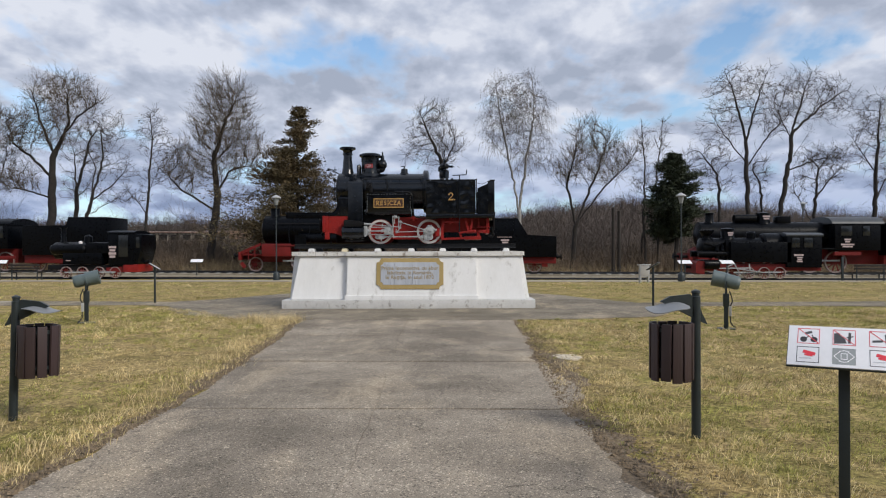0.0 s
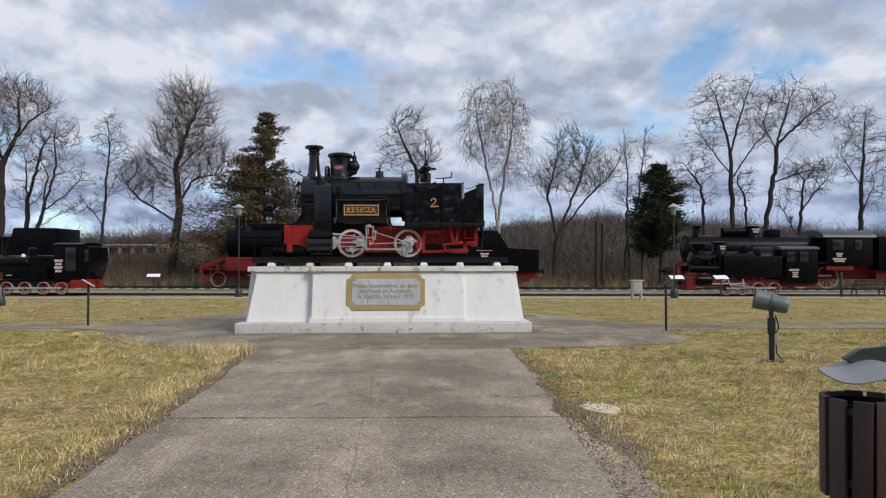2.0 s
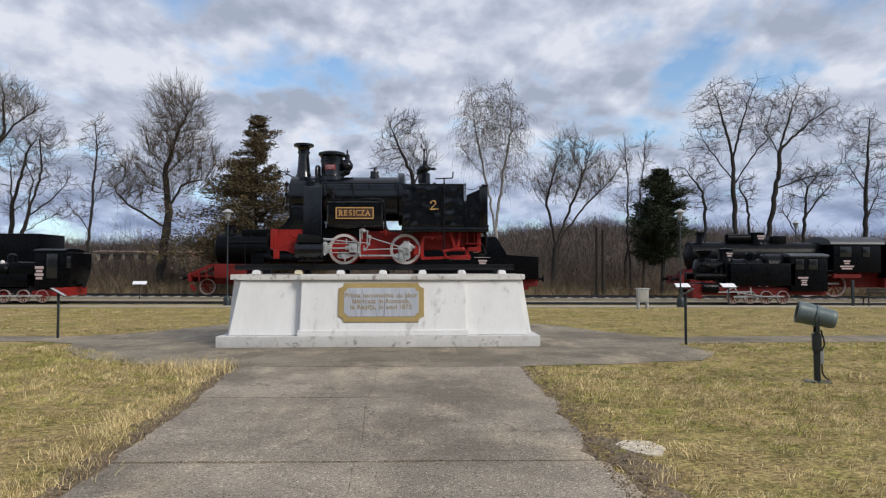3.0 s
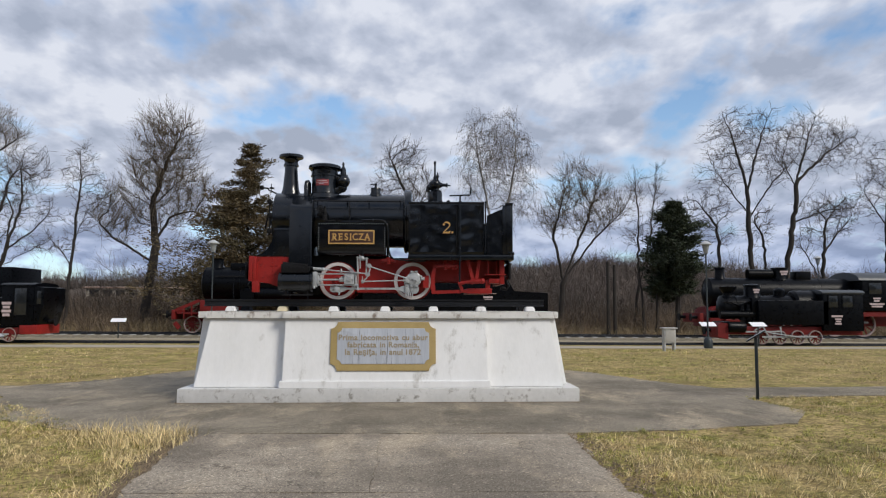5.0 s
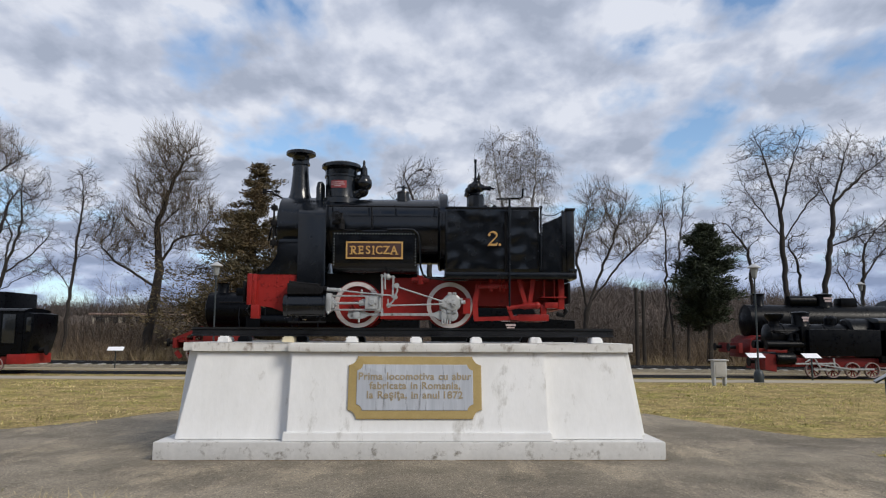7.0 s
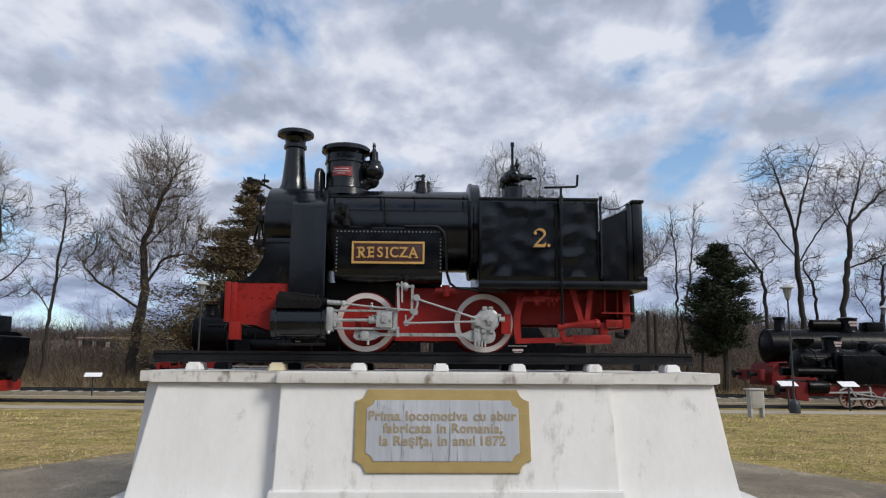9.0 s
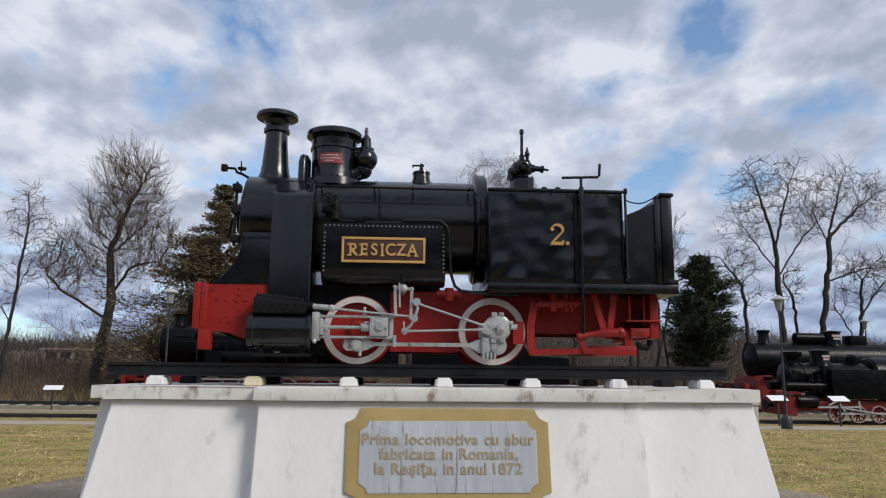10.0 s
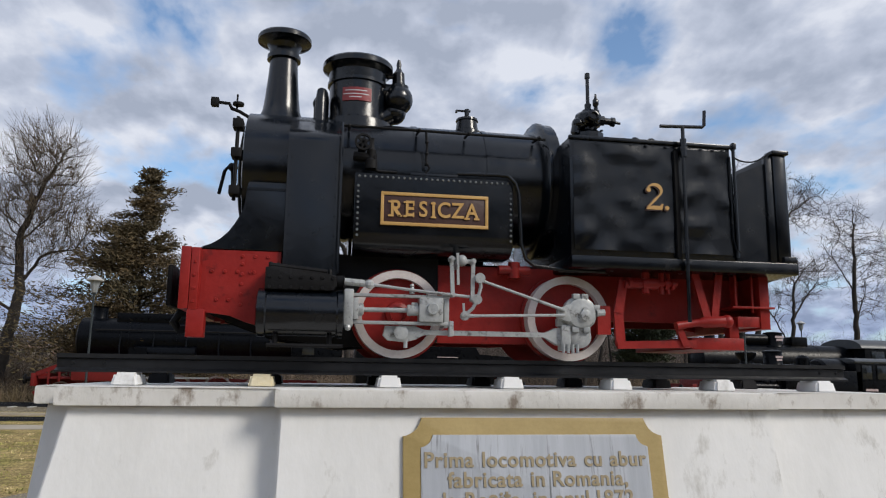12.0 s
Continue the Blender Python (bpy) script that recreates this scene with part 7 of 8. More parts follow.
def narrow_right():
    """Four-axle tank engine, chimney to -x."""
    t = thing("tank_locomotive", pose(15.25, 39.2, land(15.25, 39.2) + 0.09, 0, 0.22, 0), "black narrow-gauge tank locomotive with red frames and spoked wheels", "locomotive", "locomotives on the tracks")
    N = -0.95
    bm = bmesh.new()
    lathe(bm, (0, 0, 1.62), [(0, -2.58), (0.3, -2.55), (0.50, -2.46), (0.53, -2.45), (0.55, 1.6)], "x", 28)
    part("boiler", bm, M_BACKBLACK, t)
    for bx in (-1.9, -1.2, -0.2):
        bm = bmesh.new()
        lathe(bm, (0, 0, 1.62), [(0.56, bx), (0.56, bx + 0.06)], "x", 28)
        part("boiler_band", bm, M_BACKBLACK, t)
    bm = bmesh.new()
    lathe(bm, (-2.1, 0, 0), [(0.30, 2.05), (0.22, 2.16), (0.22, 2.26), (0.37, 2.46), (0.38, 2.56), (0.30, 2.58), (0.28, 2.5)], "z", 18)
    part("chimney", bm, M_BACKBLACK, t)
    bm = bmesh.new()
    lathe(bm, (-1.0, 0, 0), [(0.40, 2.05), (0.34, 2.16), (0.34, 2.56), (0.37, 2.58), (0.37, 2.63), (0.2, 2.68), (0, 2.7)], "z", 18)
    part("steam_dome", bm, M_BACKBLACK, t)
    bm = bmesh.new()
    lathe(bm, (0.25, 0, 0), [(0.25, 2.1), (0.25, 2.4), (0.15, 2.5), (0, 2.52)], "z", 18)
    part("sand_dome", bm, M_BACKBLACK, t)
    for s in (-1, 1):
        bm = bmesh.new()
        box(bm, -1.15, 2.0, min(s * 0.95, s * 0.4), max(s * 0.95, s * 0.4), 0.86, 1.93, 0.03)
        part("side_tank", bm, M_BACKBLACK, t)
        bm = bmesh.new()
        lathe(bm, (0, s * 0.8, 0.75), [(0.22, -2.5), (0.24, -2.48), (0.24, -1.75), (0.22, -1.72)], "x", 18)
        part("cylinder", bm, M_BACKBLACK, t)
        bm = bmesh.new()
        tube(bm, [(-2.75, s * 0.62, 1.30), (-1.2, s * 0.62, 1.30)], 0.17, 14)
        part("air_reservoir", bm, M_BACKBLACK, t)
    bm = bmesh.new()
    box(bm, -1.35, -1.0, -0.75, -0.5, 1.2, 2.05, 0.03)
    part("air_pump", bm, M_BACKBLACK, t)
    cab_part(t, 1.75, 3.55, -0.95, 0.95, 0.60, 2.30, ((2.2, 1.90, 0.42, 0.52), (2.85, 1.90, 0.46, 0.52)), M_GREYROOF, 0.14, 0.06)
    bm = bmesh.new()
    box(bm, -2.9, 3.6, -0.75, 0.75, 0.42, 0.78, 0.02)
    part("frame", bm, M_REDDARK, t)
    bm = bmesh.new()
    prism(bm, [(-2.95, 0.3), (-2.5, 0.22), (-2.5, 0.9), (-2.8, 0.95), (-2.95, 0.85)], "y", -0.9, 0.9)
    part("front_beam", bm, M_REDDARK, t)
    bm = bmesh.new()
    lathe(bm, (-2.95, 0, 0.6), [(0.08, 0), (0.08, -0.25), (0.2, -0.26), (0.2, -0.3)], "x", 16)
    part("buffer", bm, M_SOOT, t)
    for k in range(4):
        spoked(-0.98 + 0.80 * k, -0.80, 0.31, 0.31, t, M_WHEELDIM)
    rods(t, -1.0, 1.45, -0.90, 0.33)
    rods(t, -1.75, -0.2, -0.94, 0.55, 0.06)
    bm = bmesh.new()
    bar(bm, (-1.35, -0.95, 0.62), (-0.98, -0.95, 0.80), 0.05, 0.04)
    bar(bm, (-0.98, -0.95, 0.80), (-0.75, -0.95, 0.40), 0.05, 0.04)
    bar(bm, (-0.2, -0.95, 0.78), (-0.15, -0.95, 0.40), 0.06, 0.04)
    bar(bm, (-0.75, -0.96, 0.52), (0.55, -0.96, 0.34), 0.05, 0.04)
    part("valve_gear", bm, M_ROD, t)
    plate_bars(t, 2.35, N, 1.25, 0.5, 0.12, 1)
    plate_bars(t, 2.4, N, 1.02, 0.3, 0.3, 3)
    plate_bars(t, -0.95, -0.345, 2.36, 0.3, 0.22, 2)
    bm = bmesh.new()
    box(bm, 1.72, 3.58, -0.962, 0.962, 2.22, 2.31, 0.02)
    part("cab_cornice", bm, M_GREYROOF, t)
    bm = bmesh.new()
    lathe(bm, (0, 0, 1.70), [(0.62, 0.75), (0.70, 0.85), (0.70, 1.74)], "x", 24)
    part("firebox_hood", bm, M_BACKBLACK, t)
    for k in range(3):
        bm = bmesh.new()
        lathe(bm, (-1.75 + 0.28 * k, -0.62, 0), [(0.13, 1.05), (0.14, 1.5), (0.10, 1.55), (0.09, 1.75)], "z", 12)
        part("pump_cylinder", bm, M_BACKBLACK, t)
    bm = bmesh.new()
    tube(bm, [(-2.4, -0.5, 1.9), (-1.9, -0.66, 1.7), (-1.3, -0.66, 1.95), (-0.9, -0.62, 2.1)], 0.035, 8)
    part("steam_pipe", bm, M_BACKBLACK, t)
    bm = bmesh.new()
    tube(bm, [(-2.6, -0.6, 1.85), (1.6, -0.6, 1.85)], 0.02, 6)
    part("handrail", bm, M_SOOT, t)


def narrow_left():
    """Small tank engine with the cab to +x."""
    t = thing("tank_locomotive", pose(-19.0, 38.7, land(-19.0, 39.2) + 0.09, 0, 0.22, 0), "small black narrow-gauge tank locomotive with red buffer beam", "locomotive", "locomotives on the tracks")
    bm = bmesh.new()
    lathe(bm, (0, 0, 1.45), [(0, -3.0), (0.25, -2.97), (0.42, -2.85), (0.45, -2.8), (0.45, 0.5)], "x", 24)
    part("boiler", bm, M_BACKBLACK, t)
    bm = bmesh.new()
    lathe(bm, (0, -0.7, 1.52), [(0, -2.75), (0.2, -2.7), (0.3, -2.55), (0.3, -0.9), (0.2, -0.8), (0, -0.78)], "x", 22)
    part("air_reservoir", bm, M_BACKBLACK, t)
    bm = bmesh.new()
    lathe(bm, (-1.1, 0, 0), [(0.22, 1.8), (0.2, 2.2), (0.1, 2.28), (0, 2.3)], "z", 16)
    part("steam_dome", bm, M_BACKBLACK, t)
    bm = bmesh.new()
    lathe(bm, (-1.15, -0.7, 0), [(0.1, 1.8), (0.1, 1.9), (0.05, 1.95), (0, 1.96)], "z", 12)
    part("filler_cap", bm, M_PLATEWHITE, t)
    bm = bmesh.new()
    lathe(bm, (-2.45, 0, 0), [(0.17, 1.8), (0.13, 2.0), (0.12, 2.6), (0.18, 2.64), (0.18, 2.7)], "z", 16)
    part("chimney", bm, M_BACKBLACK, t)
    for s in (-1, 1):
        bm = bmesh.new()
        box(bm, -2.0, 0.1, min(s * 0.92, s * 0.4), max(s * 0.92, s * 0.4), 0.72, 1.32 if s < 0 else 1.7, 0.03)
        part("side_tank", bm, M_BACKBLACK, t)
        bm = bmesh.new()
        box(bm, -0.75, 0.44, min(s * 0.93, s * 0.4), max(s * 0.93, s * 0.4), 1.3, 1.85, 0.03)
        part("coal_box", bm, M_BACKBLACK, t)
    cab_part(t, 0.45, 1.80, -0.95, 0.95, 0.68, 2.40, ((1.25, 1.70, 0.52, 1.15),), M_BACKBLACK, 0.12, 0.05)
    bm = bmesh.new()
    box(bm, -2.9, 1.2, -0.75, 0.75, 0.42, 0.68, 0.02)
    part("frame", bm, M_SOOT, t)
    bm = bmesh.new()
    prism(bm, [(0.3, 0.36), (1.3, 0.30), (1.3, 0.62), (0.3, 0.55)], "y", -0.85, 0.85)
    part("rear_frame", bm, M_REDDARK, t)
    bm = bmesh.new()
    prism(bm, [(1.802, 0.75), (1.98, 0.75), (2.2, 1.6), (2.2, 2.30), (1.802, 2.36)], "y", -0.93, 0.93, 0.02)
    bunker = part("bunker", bm, M_BACKBLACK, t)
    bm = bmesh.new()
    box(bm, 1.92, 2.10, -0.942, -0.931, 1.60, 2.15, 0.003)
    part("window", bm, M_GLASS, bunker)
    bm = bmesh.new()
    box(bm, 1.25, 2.0, -0.95, 0.95, 0.32, 0.72, 0.02)
    part("rear_beam", bm, M_RED, t, "bright red rear buffer beam")
    bm = bmesh.new()
    lathe(bm, (2.0, 0, 0.85), [(0.1, 0), (0.1, 0.25), (0.2, 0.27), (0.2, 0.3)], "x", 16)
    part("buffer", bm, M_SOOT, t)
    for wx in (-1.87, -1.0, -0.11, 0.77):
        spoked(wx, -0.80, 0.30, 0.30, t, M_WHEELDIM)
    rods(t, -1.9, 0.8, -0.9, 0.3)
    plate_bars(t, 0.68, -0.965, 1.38, 0.40, 0.66, 4)
    plate_bars(t, -1.7, -0.93, 0.92, 0.25, 0.06, 1)


def big_middle():
    """Tender engine, front to -x, seen behind the pedestal."""
    t = thing("tender_locomotive", pose(-4.2, 46.3, land(-4.2, 46.3) + 0.24, 0, 0.286, 0), "black standard-gauge tender locomotive with red running gear", "locomotive", "locomotives on the tracks")
    N = -1.45
    bm = bmesh.new()
    lathe(bm, (0, 0, 2.65), [(0, -8.5), (0.5, -8.45), (0.85, -8.3), (0.9, -8.28), (0.9, 0.5)], "x", 28)
    part("boiler", bm, M_BACKBLACK, t)
    for bx in (-6.4, -4.5, -2.6):
        bm = bmesh.new()
        lathe(bm, (0, 0, 2.65), [(0.915, bx), (0.915, bx + 0.1)], "x", 28)
        part("boiler_band", bm, M_BACKBLACK, t)
    bm = bmesh.new()
    lathe(bm, (-7.7, 0, 0), [(0.35, 3.4), (0.28, 3.6), (0.3, 3.95), (0.36, 4.0)], "z", 18)
    part("chimney", bm, M_BACKBLACK, t)
    bm = bmesh.new()
    box(bm, -6.9, 0.2, -0.55, 0.55, 3.35, 3.75, 0.05)
    part("boiler_casing", bm, M_BACKBLACK, t)
    for s in (-1, 1):
        bm = bmesh.new()
        box(bm, -7.4, 1.2, min(s * 1.45, s * 0.8), max(s * 1.45, s * 0.8), 1.58, 1.68, 0.01)
        part("running_board", bm, M_REDDARK, t)
        bm = bmesh.new()
        box(bm, -8.2, -6.4, min(s * 1.42, s * 0.9), max(s * 1.42, s * 0.9), 0.95, 1.75, 0.05)
        part("cylinder", bm, M_REDDARK, t, "red-painted cylinder block")
        bm = bmesh.new()
        tube(bm, [(-6.0, s * 0.9, 2.1), (-3.6, s * 0.9, 2.1)], 0.28, 16)
        part("air_reservoir", bm, M_BACKBLACK, t)
    bm = bmesh.new()
    box(bm, -9.7, -9.55, -1.3, 1.3, 0.72, 1.22, 0.02)
    part("front_beam", bm, M_REDDARK, t)
    for sy in (-1.15, 1.15):
        bm = bmesh.new()
        bar(bm, (-9.56, sy, 1.18), (-8.3, sy, 1.72), 0.16, 0.06)
        bar(bm, (-9.56, sy, 0.55), (-9.3, sy, 0.25), 0.22, 0.06)
        bar(bm, (-9.1, sy, 1.36), (-9.1, sy, 0.75), 0.07, 0.05)
        bar(bm, (-8.7, sy, 1.52), (-8.7, sy, 0.9), 0.07, 0.05)
        part("beam_strut", bm, M_REDDARK, t)
    bm = bmesh.new()
    box(bm, -9.5, -8.3, -1.1, 1.1, 1.0, 1.08, 0.01)
    part("footplate", bm, M_REDDARK, t)
    buffers(t, -9.7, -1, 0, 0.98, 0.88)
    bm = bmesh.new()
    box(bm, -9.2, 1.4, -0.55, 0.55, 0.6, 1.1, 0.02)
    part("frame", bm, M_REDDARK, t)
    spoked(-8.75, -0.75, 0.45, 0.45, t, M_WHEELDIM)
    bm = bmesh.new()
    tube(bm, [(-7.6, -0.95, 3.0), (-4.0, -0.95, 3.02), (0.2, -0.95, 3.0)], 0.03, 6)
    part("handrail", bm, M_SOOT, t)
    for k in range(5):
        bm = bmesh.new()
        tube(bm, [(-6.6 + 1.3 * k, -0.86, 2.95), (-6.6 + 1.3 * k, -1.0, 2.3), (-6.5 + 1.3 * k, -1.1, 1.68)], 0.035, 6)
        part("sand_pipe", bm, M_BACKBLACK, t)
    for k in range(4):
        spoked(-5.9 + 1.62 * k, -0.75, 0.62, 0.62, t, M_WHEELDIM)
    rods(t, -7.0, -1.0, -0.9, 0.68, 0.11)
    rods(t, -6.6, -3.0, -1.0, 1.1, 0.08)
    bm = bmesh.new()
    box(bm, -6.1, -5.4, -1.5, -1.44, 1.7, 2.3)
    part("sand_pipe_guard", bm, M_BACKBLACK, t)
    cab_part(t, 0.3, 2.4, N, 1.45, 1.5, 3.0, ((1.0, 2.45, 0.5, 0.6),), M_BACKBLACK, 0.25, 0.2)
    tt = thing("tender", pose(2.0, 46.3, land(2.0, 46.3) + 0.24, 0, 0.286, 0), "black coal tender coupled behind a locomotive", "tender", "locomotives on the tracks")
    bm = bmesh.new()
    prism(bm, [(-3.2, 0.95), (3.9, 0.95), (3.9, 2.25), (2.1, 2.3), (1.5, 3.35), (-3.2, 3.35)], "y", -1.45, 1.45, 0.03)
    part("body", bm, M_BACKBLACK, tt)
    bm = bmesh.new()
    frame_sq_y(bm, 0.0, 2.85, 1.3, 0.4, 0.06, -1.47, -1.455)
    part("panel_frame", bm, M_BACKBLACK, tt)
    bm = bmesh.new()
    box(bm, -3.2, 3.9, -1.2, 1.2, 0.55, 0.95, 0.02)
    part("frame", bm, M_REDDARK, tt)
    for wx in (-2.4, -0.8, 1.2, 2.6):
        spoked(wx, -0.78, 0.48, 0.48, tt, M_WHEELDIM)
    for wx in (-1.8, 0.9, 3.2):
        bm = bmesh.new()
        box(bm, wx - 0.18, wx + 0.18, -1.15, -1.05, 0.35, 0.85, 0.02)
        part("axle_box", bm, M_REDDARK, tt)
    plate_bars(tt, 0.7, -1.46, 2.18, 0.9, 0.04, 1)
    plate_bars(tt, 0.72, -1.46, 1.92, 0.5, 0.28, 2)
    buffers(tt, 3.9, 1, 0, 0.98, 0.88)


def big_right():
    """Tender engine on the far track, front to -x."""
    t = thing("tender_locomotive", pose(20.8, 46.3, land(20.8, 46.3) + 0.24, 0, 0.286, 0), "large black tender locomotive with grey cab roof and red frames", "locomotive", "locomotives on the tracks")
    bm = bmesh.new()
    lathe(bm, (0, 0, 2.35), [(0, -6.05), (0.4, -6.0), (0.78, -5.85), (0.82, -5.83), (0.82, 3.0)], "x", 28)
    part("boiler", bm, M_BACKBLACK, t)
    for bx in (-3.9, -2.0, 0.2, 2.0):
        bm = bmesh.new()
        lathe(bm, (0, 0, 2.35), [(0.835, bx), (0.835, bx + 0.08)], "x", 28)
        part("boiler_band", bm, M_BACKBLACK, t)
    bm = bmesh.new()
    lathe(bm, (-5.1, 0, 0), [(0.34, 3.05), (0.26, 3.2), (0.25, 3.62), (0.31, 3.66), (0.31, 3.74), (0.25, 3.75)], "z", 18)
    part("chimney", bm, M_BACKBLACK, t)
    bm = bmesh.new()
    tube(bm, [(-3.6, -0.1, 3.38), (-2.25, -0.1, 3.38)], 0.27, 18)
    part("feedwater_heater", bm, M_BACKBLACK, t)
    bm = bmesh.new()
    lathe(bm, (-1.75, 0, 0), [(0.46, 3.05), (0.42, 3.15), (0.42, 3.66), (0.46, 3.68), (0.46, 3.73), (0.2, 3.78), (0, 3.79)], "z", 24)
    part("steam_dome", bm, M_BACKBLACK, t)
    bm = bmesh.new()
    box(bm, -1.0, -0.15, -0.35, 0.35, 3.05, 3.55, 0.06)
    part("sand_dome", bm, M_BACKBLACK, t)
    plate_bars(t, -1.7, -0.425, 3.45, 0.45, 0.28, 2)
    cab_part(t, 2.0, 4.75, -1.48, 1.48, 1.4, 3.05, ((2.7, 2.6, 0.7, 0.6), (3.9, 2.6, 0.45, 0.6)), M_GREYROOF, 0.46, 0.2)
    bm = bmesh.new()
    box(bm, -6.0, 6.2, -0.6, 0.6, 0.55, 1.45, 0.02)
    part("frame", bm, M_REDDARK, t)
    for s in (-1, 1):
        bm = bmesh.new()
        box(bm, -5.8, 3.4, min(s * 1.45, s * 0.7), max(s * 1.45, s * 0.7), 1.45, 1.55, 0.01)
        part("running_board", bm, M_BACKBLACK, t)
        bm = bmesh.new()
        lathe(bm, (0, s * 1.1, 0.85), [(0.3, -5.4), (0.32, -5.38), (0.32, -4.2), (0.3, -4.18)], "x", 18)
        part("cylinder", bm, M_REDDARK, t)
    bm = bmesh.new()
    prism(bm, [(-6.75, 0.72), (-6.55, 0.72), (-6.55, 1.22), (-6.75, 1.22)], "y", -1.3, 1.3, 0.02)
    part("front_beam", bm, M_REDDARK, t)
    buffers(t, -6.75, -1, 0, 1.0, 0.88)
    bm = bmesh.new()
    prism(bm, [(-6.2, 0.5), (-5.4, 0.5), (-5.4, 1.6), (-5.75, 1.6), (-6.1, 1.4)], "y", -1.2, 1.2, 0.02)
    part("buffer_plate", bm, M_REDDARK, t)
    bm = bmesh.new()
    prism(bm, [(2.0, 1.1), (3.6, 1.1), (3.6, 1.32), (2.0, 1.32)], "y", -1.46, -1.2)
    part("step_box", bm, M_REDDARK, t)
    for wx in (-5.2, -2.6, -0.9, 0.8, 2.4):
        r = 0.45 if wx < -4 else 0.68
        spoked(wx, -0.75, r, r, t, M_WHEELDIM)
    rods(t, -4.2, 2.6, -0.9, 0.75, 0.1)
    plate_bars(t, 2.75, -1.5, 2.0, 0.4, 0.26, 2)
    plate_bars(t, 2.75, -1.5, 1.70, 0.8, 0.26, 2)
    tt = thing("tender", pose(30.1, 46.3, land(30.1, 46.3) + 0.24, 0, 0.286, 0), "black coal tender coupled behind a large locomotive", "tender", "locomotives on the tracks")
    bm = bmesh.new()
    box(bm, -4.2, 4.2, -1.45, 1.45, 1.1, 3.1, 0.05)
    part("body", bm, M_BACKBLACK, tt)
    bm = bmesh.new()
    box(bm, -4.2, 4.2, -1.2, 1.2, 0.55, 1.1, 0.02)
    part("frame", bm, M_REDDARK, tt)
    for wx in (-3.2, -1.4, 1.4, 3.2):
        spoked(wx, -0.78, 0.5, 0.5, tt, M_WHEELDIM)


def big_left():
    """Large engine with its tender behind the small one, cab and tender to +x."""
    t = thing("tender_locomotive", pose(-33.0, 46.3, land(-33.0, 46.3) + 0.24, 0, 0.286, 0), "large black locomotive with round-roofed cab and red frames", "locomotive", "locomotives on the tracks")
    bm = bmesh.new()
    lathe(bm, (0, 0, 2.4), [(0.82, -8), (0.82, 1.0)], "x", 28)
    part("boiler", bm, M_BACKBLACK, t)
    bm = bmesh.new()
    lathe(bm, (-5.0, 0, 0), [(0.35, 3.1), (0.3, 3.5), (0, 3.6)], "z", 18)
    part("steam_dome", bm, M_BACKBLACK, t)
    cab_part(t, 0.4, 4.6, -1.48, 1.48, 1.4, 2.95, ((1.2, 2.45, 0.55, 0.75), (2.2, 2.45, 0.5, 0.75), (3.2, 2.45, 0.5, 0.75), (4.1, 2.45, 0.4, 0.75)), M_BACKBLACK, 0.38, 0.2)
    bm = bmesh.new()
    box(bm, -8, 4.8, -0.7, 0.7, 0.5, 1.4, 0.02)
    part("frame", bm, M_REDDARK, t)
    bm = bmesh.new()
    box(bm, 0.0, 4.9, -1.3, -1.15, 0.75, 0.95, 0.02)
    part("running_board", bm, M_REDDARK, t)
    for wx in (-5.0, -3.2, -1.4, 0.4, 2.2, 4.0):
        spoked(wx, -0.75, 0.6, 0.6, t, M_WHEELDIM)
    rods(t, -5, 2.2, -0.9, 0.7, 0.1)
    tt = thing("tender", pose(-23.9, 46.3, land(-23.9, 46.3) + 0.24, 0, 0.286, 0), "black coal tender with a raised coal bunker", "tender", "locomotives on the tracks")
    bm = bmesh.new()
    prism(bm, [(-3.6, 1.0), (1.75, 1.0), (1.75, 3.4), (-0.7, 3.4), (-0.8, 2.85), (-3.6, 2.85)], "y", -1.45, 1.45, 0.03)
    part("body", bm, M_BACKBLACK, tt)
    bm = bmesh.new()
    box(bm, -3.6, 1.75, -1.2, 1.2, 0.5, 1.0, 0.02)
    part("frame", bm, M_REDDARK, tt)
    for wx in (-2.9, -1.5, -0.1, 1.2):
        spoked(wx, -0.78, 0.48, 0.48, tt, M_WHEELDIM)


narrow_right()
narrow_left()
big_middle()
big_right()
big_left()

# far building behind the brush
house = thing("building", pose(-45.5, 124, -1.6, 0, 0, 17), "distant brick works building with a pale upper storey", "building")
bm = bmesh.new()
box(bm, -8.5, 8.5, 0, 9, 0.0, 3.6)
part("wall", bm, M_RENDER, house)
bm = bmesh.new()
box(bm, 5.4, 9.2, -0.6, 9, 0.0, 6.4)
part("wall", bm, M_BRICK, house, "orange brick end block")
bm = bmesh.new()
box(bm, -8.5, 5.39, 0.2, 9, 3.6, 6.0)
part("wall", bm, M_RENDER, house)
bm = bmesh.new()
prism(bm, [(-0.3, 6.0), (9.3, 6.0), (9.3, 6.15), (4.5, 6.4), (-0.3, 6.15)], "x", -9, 5.3)
part("roof", bm, M_ROOF, house)
for k in range(7):
    bm = bmesh.new()
    box(bm, -8.0 + 1.9 * k, -6.7 + 1.9 * k, 0.1, 0.25, 4.0, 5.7)
    part("window", bm, M_GLASS, house)

